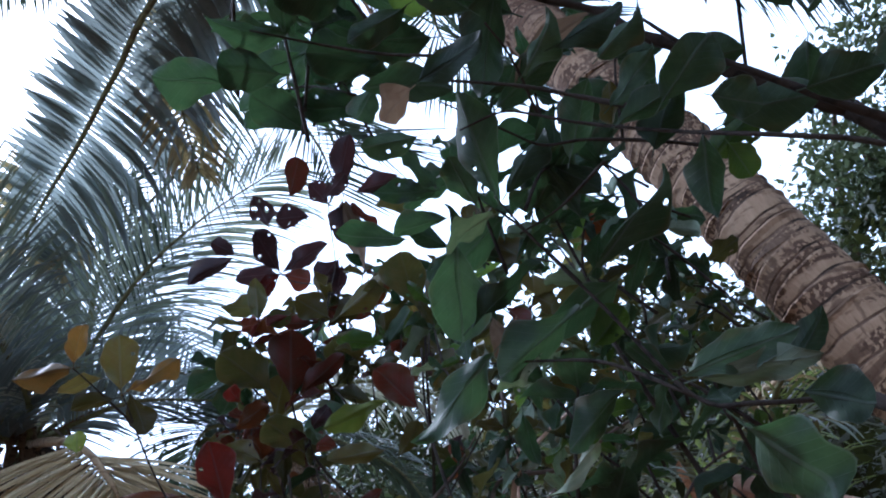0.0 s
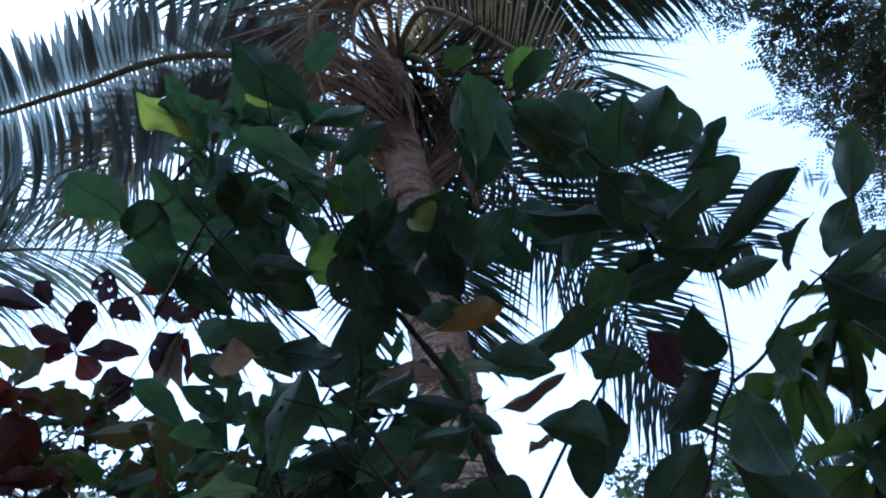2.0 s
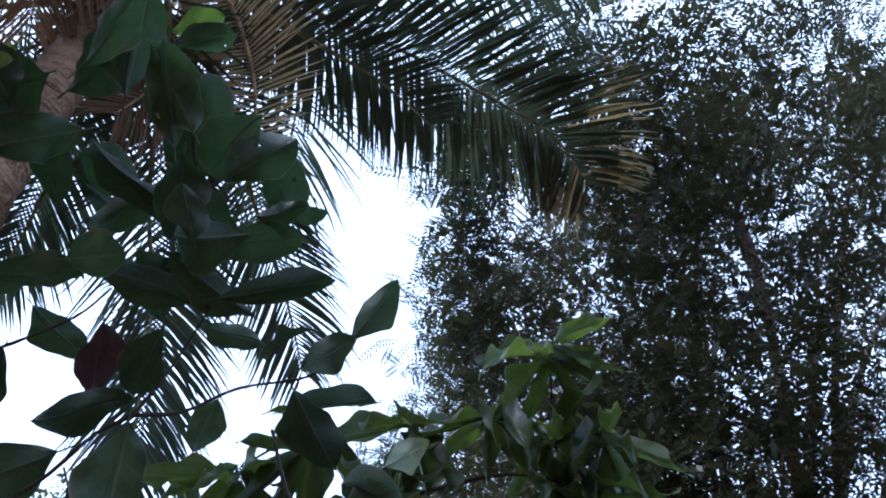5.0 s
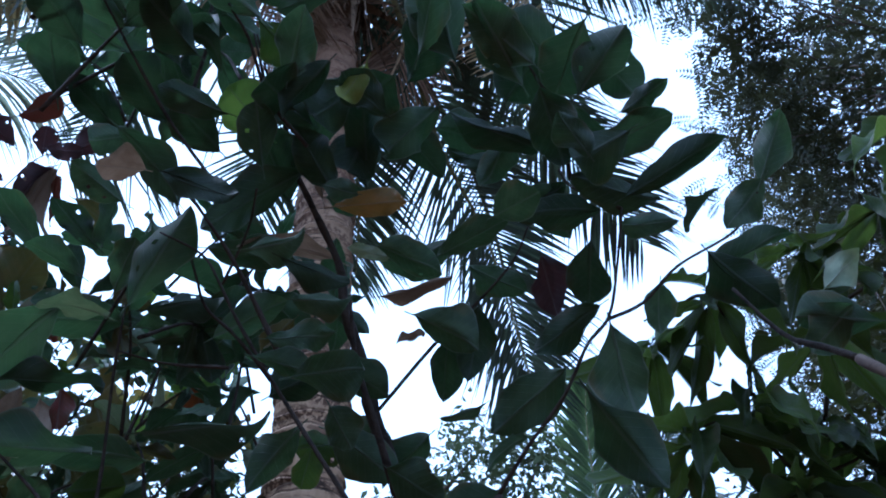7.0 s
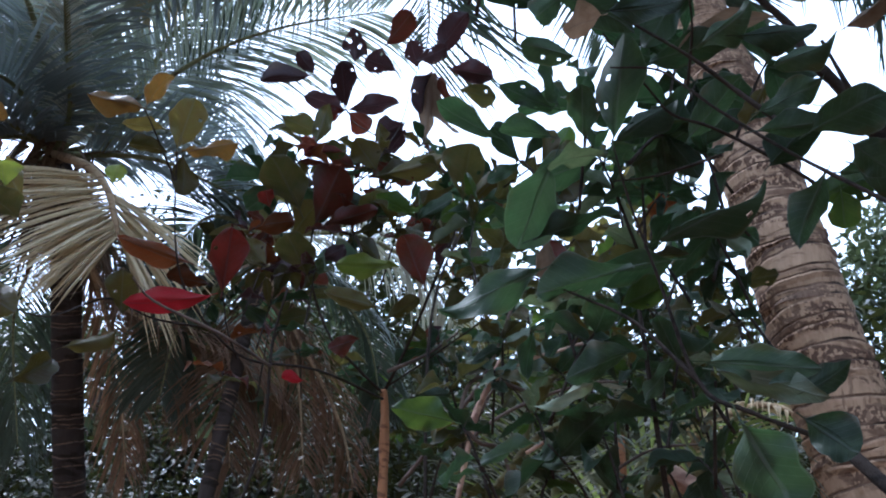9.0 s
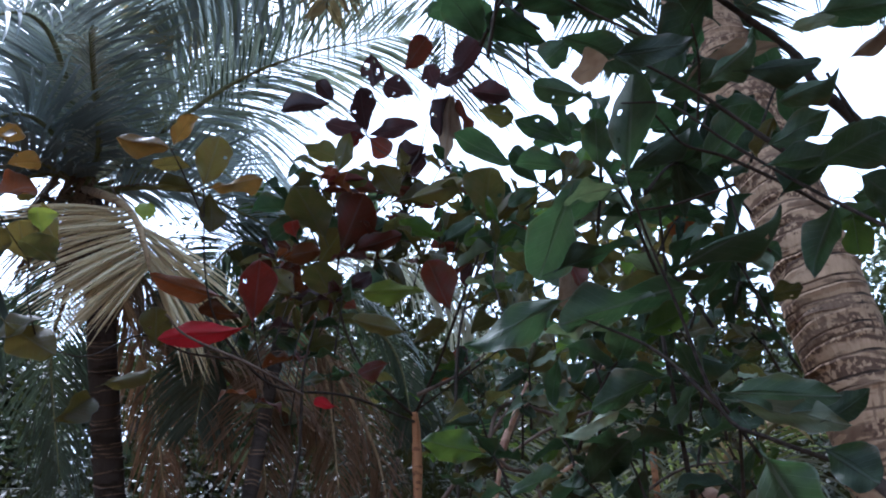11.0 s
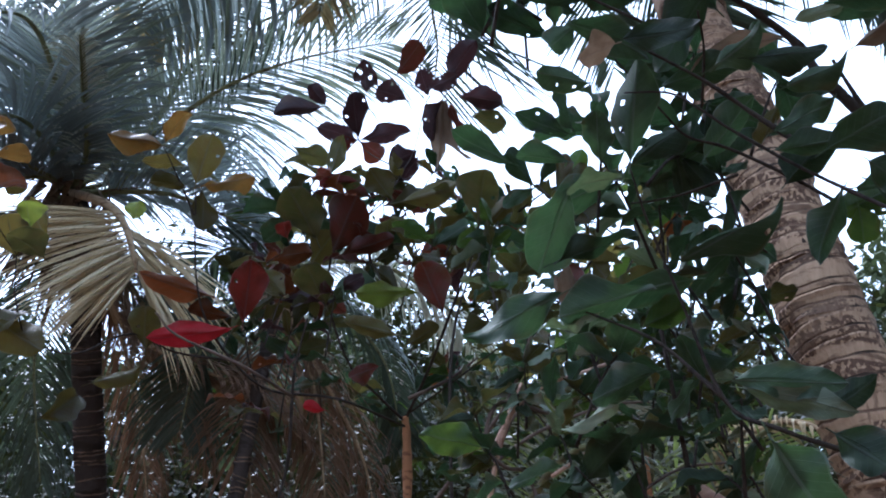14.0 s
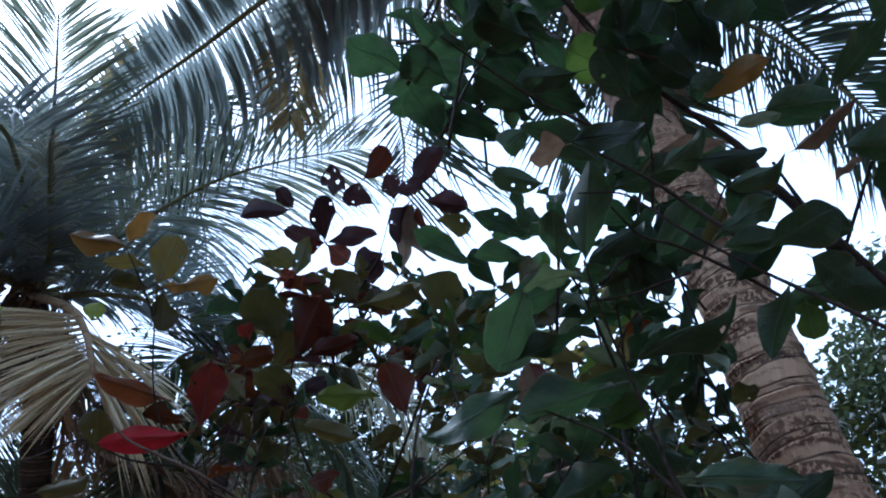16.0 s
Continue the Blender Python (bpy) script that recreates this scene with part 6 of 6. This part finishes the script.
leaf(shrub, "brown", "el", (0.306, 1.537, 2.384), (0.265, 1.608, 2.339), 0.037, 21)
leaf(shrub, "fresh", "el", (0.641, 1.162, 2.265), (0.708, 1.155, 2.296), 0.054, 85)
leaf(shrub, "fresh", "ob", (0.660, 1.152, 2.270), (0.671, 1.186, 2.230), 0.045, -23)
leaf(shrub, "g", "el", (0.594, 1.204, 2.004), (0.647, 1.198, 2.030), 0.038, 97)
leaf(shrub, "pale", "el", (0.354, 1.496, 2.112), (0.253, 1.529, 2.076), 0.034, -96)
leaf(shrub, "g", "el", (0.420, 1.472, 2.162), (0.309, 1.498, 2.125), 0.057, -47)
leaf(shrub, "g", "el", (0.459, 1.533, 2.239), (0.564, 1.521, 2.199), 0.050, 97)
leaf(shrub, "fresh", "ob", (0.404, 1.524, 2.270), (0.480, 1.484, 2.291), 0.066, 39)
leaf(shrub, "g", "ob", (0.251, 1.629, 2.265), (0.231, 1.682, 2.195), 0.040, 2)
leaf(shrub, "g", "ob", (0.899, 0.850, 2.395), (0.959, 0.887, 2.315), 0.075, 20)
leaf(shrub, "g", "ob", (0.908, 0.908, 2.334), (1.019, 0.918, 2.258), 0.079, 41)
leaf(shrub, "g", "el", (0.886, 0.923, 2.366), (0.841, 1.013, 2.297), 0.069, -47)
leaf(shrub, "g", "el", (0.823, 0.996, 2.328), (0.797, 1.051, 2.310), 0.014, -82)
leaf(shrub, "g", "el", (0.884, 0.984, 2.301), (0.848, 1.039, 2.286), 0.019, -9)
leaf(shrub, "g", "el", (0.786, 0.988, 2.464), (0.821, 1.051, 2.401), 0.053, -5)
leaf(shrub, "g", "el", (0.769, 1.033, 2.427), (0.806, 1.101, 2.381), 0.048, -4)
leaf(shrub, "brown", "el", (0.728, 1.014, 2.403), (0.705, 1.052, 2.397), 0.019, 0)
leaf(shrub, "g", "el", (0.898, 0.868, 2.439), (0.850, 0.943, 2.384), 0.046, -53)
leaf(shrub, "wine", "el", (0.828, 0.903, 2.519), (0.889, 0.948, 2.473), 0.056, 25)
leaf(shrub, "g", "ob", (0.873, 0.852, 2.534), (0.907, 0.906, 2.475), 0.059, -11)
leaf(shrub, "g", "el", (0.991, 0.856, 2.529), (1.018, 0.902, 2.489), 0.047, 6)
leaf(shrub, "g", "el", (0.914, 0.843, 2.585), (0.987, 0.815, 2.601), 0.043, 71)
leaf(shrub, "g", "el", (0.883, 0.789, 2.570), (0.941, 0.658, 2.602), 0.042, 24)
leaf(shrub, "g", "el", (0.935, 0.777, 2.587), (0.818, 0.831, 2.587), 0.049, -62)
leaf(shrub, "g", "ob", (0.824, 0.819, 2.642), (0.901, 0.702, 2.670), 0.055, 18)
leaf(shrub, "g", "ob", (0.782, 0.761, 2.688), (0.796, 0.666, 2.759), 0.075, 13)
leaf(shrub, "g", "el", (0.841, 0.741, 2.676), (0.877, 0.695, 2.716), 0.035, 50)
leaf(shrub, "g", "el", (1.026, 0.690, 2.602), (1.013, 0.623, 2.679), 0.049, 37)
leaf(shrub, "g", "el", (1.027, 0.684, 2.605), (1.024, 0.753, 2.558), 0.052, -47)
leaf(shrub, "g", "el", (0.992, 0.729, 2.605), (0.971, 0.790, 2.569), 0.020, 13)
leaf(shrub, "g", "ob", (0.722, 0.808, 2.729), (0.601, 0.756, 2.781), 0.086, -11)
leaf(shrub, "g", "el", (0.805, 0.878, 2.724), (0.671, 0.937, 2.759), 0.054, -60)
leaf(shrub, "g", "el", (0.805, 0.974, 2.774), (0.709, 1.021, 2.806), 0.043, -62)
leaf(shrub, "g", "el", (0.795, 0.984, 2.656), (0.864, 0.901, 2.698), 0.044, 61)
leaf(shrub, "g", "ob", (0.612, 1.086, 2.689), (0.514, 0.949, 2.790), 0.075, -24)
leaf(shrub, "g", "ob", (0.508, 1.122, 2.723), (0.495, 1.008, 2.823), 0.079, 6)
leaf(shrub, "orange", "el", (0.570, 1.096, 2.634), (0.665, 1.033, 2.650), 0.047, 26)
leaf(shrub, "g", "el", (0.509, 1.069, 2.650), (0.405, 1.167, 2.549), 0.067, -20)
leaf(shrub, "fresh", "ob", (0.344, 0.961, 2.788), (0.439, 0.993, 2.777), 0.074, 44)
leaf(shrub, "g", "el", (0.663, 1.143, 2.628), (0.768, 1.101, 2.606), 0.057, 28)
leaf(shrub, "g", "el", (0.771, 1.094, 2.696), (0.712, 1.163, 2.637), 0.051, -55)
leaf(shrub, "g", "el", (0.791, 1.051, 2.603), (0.886, 1.055, 2.603), 0.054, 56)
leaf(shrub, "g", "el", (0.810, 0.931, 2.689), (0.913, 0.958, 2.664), 0.064, 9)
leaf(shrub, "g", "el", (0.764, 0.919, 2.773), (0.773, 0.993, 2.728), 0.058, -31)
leaf(shrub, "g", "el", (0.611, 1.022, 2.789), (0.716, 1.038, 2.779), 0.060, 11)
leaf(shrub, "g", "el", (0.694, 1.232, 2.356), (0.791, 1.205, 2.347), 0.068, 47)
leaf(shrub, "g", "el", (0.813, 1.144, 2.353), (0.787, 1.215, 2.305), 0.058, -23)
leaf(shrub, "g", "ob", (0.889, 1.045, 2.252), (0.847, 1.105, 2.215), 0.067, -43)
leaf(shrub, "lime", "el", (0.156, 0.906, 2.739), (0.066, 0.879, 2.754), 0.045, -68)
leaf(shrub, "g", "el", (0.308, 0.863, 2.800), (0.182, 0.791, 2.840), 0.074, -21)
leaf(shrub, "g", "ob", (0.359, 0.917, 2.721), (0.217, 0.887, 2.742), 0.074, -28)
leaf(shrub, "g", "el", (0.079, 1.031, 2.665), (0.000, 0.961, 2.661), 0.077, -56)
leaf(shrub, "g", "el", (0.191, 1.031, 2.703), (0.088, 0.961, 2.709), 0.053, -55)
leaf(shrub, "g", "ob", (0.165, 1.038, 2.634), (0.090, 0.984, 2.641), 0.068, -53)
leaf(shrub, "g", "el", (0.300, 1.006, 2.695), (0.199, 0.951, 2.693), 0.074, -50)
leaf(shrub, "g", "el", (0.364, 0.944, 2.801), (0.430, 0.889, 2.857), 0.049, 36)
leaf(shrub, "g", "el", (0.426, 0.966, 2.687), (0.399, 0.904, 2.769), 0.062, -24)
leaf(shrub, "g", "el", (0.576, 0.865, 2.752), (0.538, 0.746, 2.825), 0.049, 6)
leaf(shrub, "fresh", "ob", (0.598, 0.796, 2.883), (0.619, 0.724, 2.917), 0.043, -1)
leaf(shrub, "fresh", "ob", (0.540, 0.745, 2.915), (0.499, 0.791, 2.923), 0.039, -41)
leaf(shrub, "g", "el", (0.719, 0.773, 2.732), (0.599, 0.779, 2.791), 0.073, -22)
leaf(shrub, "g", "el", (0.487, 1.020, 2.693), (0.393, 1.020, 2.718), 0.055, -57)
leaf(shrub, "g", "ob", (0.371, 1.051, 2.663), (0.270, 1.051, 2.646), 0.055, -58)
leaf(shrub, "g", "ob", (0.453, 1.063, 2.599), (0.401, 0.995, 2.650), 0.063, -36)
leaf(shrub, "g", "el", (0.553, 1.045, 2.610), (0.463, 1.024, 2.675), 0.062, -28)
leaf(shrub, "g", "el", (0.279, 0.875, 2.941), (0.319, 0.820, 3.001), 0.051, -4)
leaf(shrub, "lime", "el", (0.250, 0.882, 2.827), (0.211, 0.872, 2.837), 0.025, -14)
leaf(shrub, "g", "el", (0.466, 0.923, 2.720), (0.436, 1.007, 2.661), 0.053, 1)
leaf(shrub, "lime", "ob", (0.513, 0.900, 2.735), (0.511, 0.951, 2.673), 0.039, -19)
leaf(shrub, "g", "el", (0.800, 0.755, 2.554), (0.742, 0.745, 2.593), 0.046, -43)
leaf(shrub, "g", "el", (0.727, 0.768, 2.673), (0.806, 0.822, 2.615), 0.072, 6)
leaf(shrub, "g", "ob", (0.840, 0.721, 2.608), (0.791, 0.785, 2.565), 0.070, -47)
leaf(shrub, "brown", "el", (0.673, 1.080, 2.488), (0.759, 1.034, 2.524), 0.025, 69)
leaf(shrub, "g", "el", (0.588, 1.029, 2.608), (0.540, 1.047, 2.607), 0.039, -58)
leaf(shrub, "g", "ob", (0.573, 0.938, 2.689), (0.491, 0.936, 2.712), 0.060, -54)
leaf(shrub, "g", "ob", (0.748, 0.691, 2.769), (0.770, 0.791, 2.722), 0.088, 4)
leaf(shrub, "g", "ob", (0.767, 0.772, 2.781), (0.657, 0.771, 2.804), 0.075, -20)
leaf(shrub, "g", "el", (0.865, 0.786, 2.688), (0.750, 0.825, 2.684), 0.065, -23)
leaf(shrub, "g", "el", (0.882, 0.841, 2.593), (0.789, 0.898, 2.590), 0.055, -26)
leaf(shrub, "g", "el", (1.144, 0.914, 2.689), (1.210, 0.786, 2.719), 0.042, 11)
leaf(shrub, "g", "el", (1.112, 0.872, 2.686), (1.235, 0.881, 2.646), 0.081, 40)
leaf(shrub, "pale", "el", (1.287, 0.811, 2.661), (1.318, 0.758, 2.719), 0.054, 71)
leaf(shrub, "g", "el", (1.274, 0.768, 2.584), (1.256, 0.844, 2.535), 0.069, -33)
leaf(shrub, "g", "ob", (1.308, 0.754, 2.561), (1.221, 0.829, 2.575), 0.069, -38)
leaf(shrub, "brown", "el", (0.557, 1.128, 2.670), (0.490, 1.048, 2.716), 0.027, -43)
leaf(shrub, "brown", "el", (0.618, 1.176, 2.614), (0.470, 1.192, 2.614), 0.044, -14)
leaf(shrub, "pale", "el", (0.673, 1.072, 2.566), (0.626, 1.115, 2.583), 0.024, -65)
leaf(shrub, "g", "el", (0.639, 1.046, 2.546), (0.743, 1.034, 2.542), 0.053, 27)
leaf(shrub, "g", "el", (0.710, 0.979, 2.509), (0.769, 0.892, 2.540), 0.044, 16)
leaf(shrub, "g", "el", (0.739, 0.882, 2.518), (0.771, 0.823, 2.530), 0.057, 22)
leaf(shrub, "g", "ob", (0.696, 0.986, 2.396), (0.785, 0.973, 2.386), 0.062, 33)
leaf(shrub, "g", "el", (0.634, 1.097, 2.366), (0.725, 1.093, 2.344), 0.057, 36)
leaf(shrub, "g", "el", (0.665, 1.105, 2.276), (0.762, 1.096, 2.238), 0.062, 65)
leaf(shrub, "g", "el", (0.729, 1.053, 2.221), (0.802, 1.040, 2.197), 0.059, 42)
leaf(shrub, "g", "el", (0.597, 1.227, 2.363), (0.658, 1.199, 2.430), 0.062, 41)
leaf(shrub, "g", "el", (0.498, 1.286, 2.461), (0.575, 1.231, 2.543), 0.057, 30)
leaf(shrub, "g", "el", (0.430, 1.212, 2.553), (0.557, 1.162, 2.575), 0.057, 29)
leaf(shrub, "g", "ob", (0.127, 1.217, 2.702), (0.076, 1.135, 2.753), 0.072, -39)
leaf(shrub, "g", "ob", (0.246, 1.233, 2.708), (0.125, 1.176, 2.712), 0.062, -53)
leaf(shrub, "g", "ob", (0.187, 1.132, 2.783), (0.072, 1.114, 2.772), 0.062, -26)
leaf(shrub, "g", "ob", (0.301, 1.134, 2.680), (0.200, 1.071, 2.702), 0.077, -25)
leaf(shrub, "g", "ob", (0.386, 1.112, 2.649), (0.299, 1.069, 2.656), 0.075, -26)
leaf(shrub, "fresh", "ob", (0.440, 1.068, 2.681), (0.352, 1.034, 2.697), 0.084, -44)
leaf(shrub, "g", "ob", (0.510, 1.124, 2.628), (0.421, 1.073, 2.696), 0.075, -21)
leaf(shrub, "g", "ob", (0.525, 0.974, 2.773), (0.478, 1.021, 2.689), 0.083, -40)
leaf(shrub, "g", "ob", (0.561, 0.917, 2.767), (0.534, 0.986, 2.747), 0.090, -4)
leaf(shrub, "g", "ob", (0.566, 1.018, 2.779), (0.571, 1.069, 2.679), 0.090, -14)
leaf(shrub, "g", "el", (0.648, 0.956, 2.801), (0.601, 1.005, 2.688), 0.077, -19)
leaf(shrub, "g", "ob", (0.644, 0.882, 2.815), (0.538, 0.804, 2.918), 0.106, -43)
leaf(shrub, "g", "el", (0.593, 0.962, 2.834), (0.576, 0.842, 2.872), 0.081, 8)
leaf(shrub, "g", "el", (0.620, 0.793, 2.868), (0.649, 0.711, 2.888), 0.046, 1)
leaf(shrub, "g", "ob", (0.756, 0.789, 2.927), (0.759, 0.931, 2.890), 0.111, -14)
leaf(shrub, "g", "ob", (0.807, 0.773, 2.892), (0.904, 0.778, 2.827), 0.079, 7)
leaf(shrub, "g", "el", (0.672, 1.005, 2.825), (0.785, 0.999, 2.864), 0.082, 34)
leaf(shrub, "g", "el", (0.561, 1.133, 2.687), (0.622, 1.142, 2.730), 0.056, 42)
leaf(shrub, "g", "ob", (0.454, 1.005, 2.687), (0.384, 0.961, 2.658), 0.085, -48)
leaf(shrub, "g", "el", (0.928, 0.793, 2.851), (0.947, 0.757, 2.882), 0.030, 29)
rosette(shrub, (0.269, 1.033, 2.883), 4, 0.120, SHADE, 400, shape="el")
rosette(shrub, (0.281, 1.062, 3.081), 4, 0.114, SHADE, 401, shape="el")
rosette(shrub, (0.165, 0.947, 2.801), 4, 0.126, SHADE, 402, shape="el")
rosette(shrub, (0.214, 1.069, 3.066), 5, 0.123, SHADE, 403, shape="el")
rosette(shrub, (0.273, 1.195, 2.983), 4, 0.127, SHADE, 405, shape="el")
rosette(shrub, (0.191, 1.026, 2.749), 4, 0.128, SHADE, 407, shape="el")
rosette(shrub, (0.168, 1.024, 3.011), 5, 0.118, SHADE, 408, shape="el")
rosette(shrub, (0.703, 1.925, 2.104), 4, 0.066, GREENS, 500, shape="lance")
rosette(shrub, (0.512, 1.842, 2.291), 4, 0.078, GREENS, 501, shape="lance")
rosette(shrub, (0.158, 1.909, 2.280), 6, 0.073, GREENS, 502, shape="lance")
rosette(shrub, (0.444, 1.856, 2.406), 4, 0.080, GREENS, 503, shape="lance")
rosette(shrub, (0.159, 1.837, 2.006), 6, 0.061, GREENS, 504, shape="lance")
rosette(shrub, (0.631, 1.928, 2.346), 4, 0.063, GREENS, 505, shape="lance")
rosette(shrub, (0.442, 1.999, 2.055), 5, 0.098, GREENS, 506, shape="lance")
rosette(shrub, (0.407, 1.737, 2.170), 5, 0.097, GREENS, 507, shape="lance")
rosette(shrub, (0.605, 1.885, 2.070), 4, 0.087, GREENS, 509, shape="lance")
rosette(shrub, (0.287, 1.813, 2.040), 6, 0.086, GREENS, 510, shape="lance")
rosette(shrub, (0.593, 1.515, 2.258), 4, 0.088, GREENS, 511, shape="lance")
rosette(shrub, (0.279, 1.829, 2.274), 6, 0.092, GREENS, 512, shape="lance")
rosette(shrub, (0.536, 1.588, 2.020), 3, 0.093, SHADE, 1500, shape="el")
rosette(shrub, (0.359, 1.533, 2.218), 4, 0.104, SHADE, 1501, shape="el")
rosette(shrub, (0.480, 1.500, 2.171), 3, 0.098, SHADE, 1502, shape="el")
rosette(shrub, (0.540, 1.447, 2.096), 3, 0.104, SHADE, 1503, shape="el")
rosette(shrub, (0.416, 1.715, 2.008), 3, 0.126, SHADE, 1504, shape="el")
rosette(shrub, (0.167, 1.525, 1.983), 3, 0.115, SHADE, 1505, shape="el")
rosette(shrub, (0.363, 1.632, 2.096), 4, 0.121, SHADE, 1506, shape="el")
rosette(shrub, (0.293, 1.686, 2.050), 3, 0.129, SHADE, 1507, shape="el")
rosette(shrub, (0.401, 1.949, 2.482), 4, 0.093, GREENS, 600, shape="el")
rosette(shrub, (0.290, 1.611, 2.305), 6, 0.088, GREENS, 601, shape="el")
rosette(shrub, (0.664, 1.978, 2.305), 4, 0.077, GREENS, 602, shape="el")
rosette(shrub, (0.470, 1.784, 2.407), 6, 0.079, GREENS, 603, shape="el")
rosette(shrub, (0.462, 1.592, 2.426), 6, 0.099, GREENS, 604, shape="el")
rosette(shrub, (0.101, 1.778, 2.122), 6, 0.098, GREENS, 605, shape="el")
rosette(shrub, (0.080, 1.766, 2.054), 4, 0.088, GREENS, 606, shape="el")
rosette(shrub, (0.564, 2.026, 2.233), 4, 0.064, GREENS, 607, shape="el")
rosette(shrub, (0.070, 1.953, 2.591), 6, 0.063, GREENS, 608, shape="el")
rosette(shrub, (0.552, 1.718, 2.314), 5, 0.060, GREENS, 609, shape="el")
rosette(shrub, (0.166, 1.958, 2.392), 6, 0.086, GREENS, 610, shape="el")
rosette(shrub, (0.511, 1.818, 2.299), 4, 0.061, GREENS, 611, shape="el")
rosette(shrub, (0.306, 1.950, 2.153), 4, 0.063, GREENS, 612, shape="el")
rosette(shrub, (0.342, 2.061, 2.403), 6, 0.060, GREENS, 613, shape="el")
rosette(shrub, (0.645, 1.795, 2.438), 4, 0.100, GREENS, 614, shape="el")
rosette(shrub, (0.057, 1.884, 2.244), 4, 0.094, GREENS, 615, shape="el")
rosette(shrub, (0.532, 2.006, 2.121), 5, 0.067, GREENS, 616, shape="el")
rosette(shrub, (0.602, 1.884, 2.607), 5, 0.095, GREENS, 617, shape="el")
rosette(shrub, (0.593, 1.978, 2.307), 4, 0.057, GREENS, 618, shape="el")
rosette(shrub, (0.439, 1.722, 2.234), 6, 0.080, GREENS, 619, shape="el")
rosette(shrub, (0.582, 1.683, 2.065), 5, 0.098, GREENS, 620, shape="el")
rosette(shrub, (0.248, 1.822, 2.171), 5, 0.086, GREENS, 621, shape="el")

# ---- second shrub just behind ----
shrub_back = thing("leafy_shrub", (0.62, 1.75, 0.0), "shaded green shrub with smaller broad leaves", "shrub")
stem(shrub_back, [(0.62, 1.75, -0.1), (0.60, 1.72, 0.9), (0.52, 1.68, 1.7), (0.44, 1.6, 2.35)], 0.014, 0.004)
rosette(shrub_back, (0.483, 1.383, 2.539), 5, 0.108, SHADE, 702, shape="el")
rosette(shrub_back, (0.351, 1.494, 2.605), 5, 0.144, SHADE, 703, shape="el")
rosette(shrub_back, (0.708, 1.465, 2.817), 5, 0.132, SHADE, 704, shape="el")
rosette(shrub_back, (0.446, 1.555, 2.922), 5, 0.105, SHADE, 705, shape="el")
rosette(shrub_back, (0.569, 1.527, 2.792), 5, 0.144, SHADE, 706, shape="el")
rosette(shrub_back, (0.345, 1.389, 2.651), 4, 0.141, SHADE, 709, shape="el")
rosette(shrub_back, (0.569, 1.536, 2.640), 5, 0.129, SHADE, 710, shape="el")
rosette(shrub_back, (0.544, 1.480, 2.899), 5, 0.132, SHADE, 711, shape="el")
rosette(shrub_back, (0.621, 1.687, 2.452), 5, 0.101, SHADE, 800, shape="el")
rosette(shrub_back, (0.573, 1.571, 2.475), 4, 0.120, SHADE, 801, shape="el")
rosette(shrub_back, (0.547, 1.644, 2.753), 5, 0.111, SHADE, 803, shape="el")
rosette(shrub_back, (0.447, 1.508, 2.540), 5, 0.105, SHADE, 804, shape="el")
rosette(shrub_back, (0.447, 1.540, 2.695), 4, 0.123, SHADE, 805, shape="el")
rosette(shrub_back, (0.527, 1.765, 2.679), 5, 0.103, SHADE, 806, shape="el")
rosette(shrub_back, (0.231, 1.112, 2.840), 4, 0.139, SHADE, 900, shape="el")
rosette(shrub_back, (0.175, 1.385, 3.015), 5, 0.113, SHADE, 901, shape="el")
rosette(shrub_back, (0.237, 1.370, 2.997), 5, 0.130, SHADE, 902, shape="el")
rosette(shrub_back, (0.099, 1.237, 2.850), 4, 0.131, SHADE, 903, shape="el")
rosette(shrub_back, (0.082, 1.333, 3.139), 4, 0.135, SHADE, 904, shape="el")
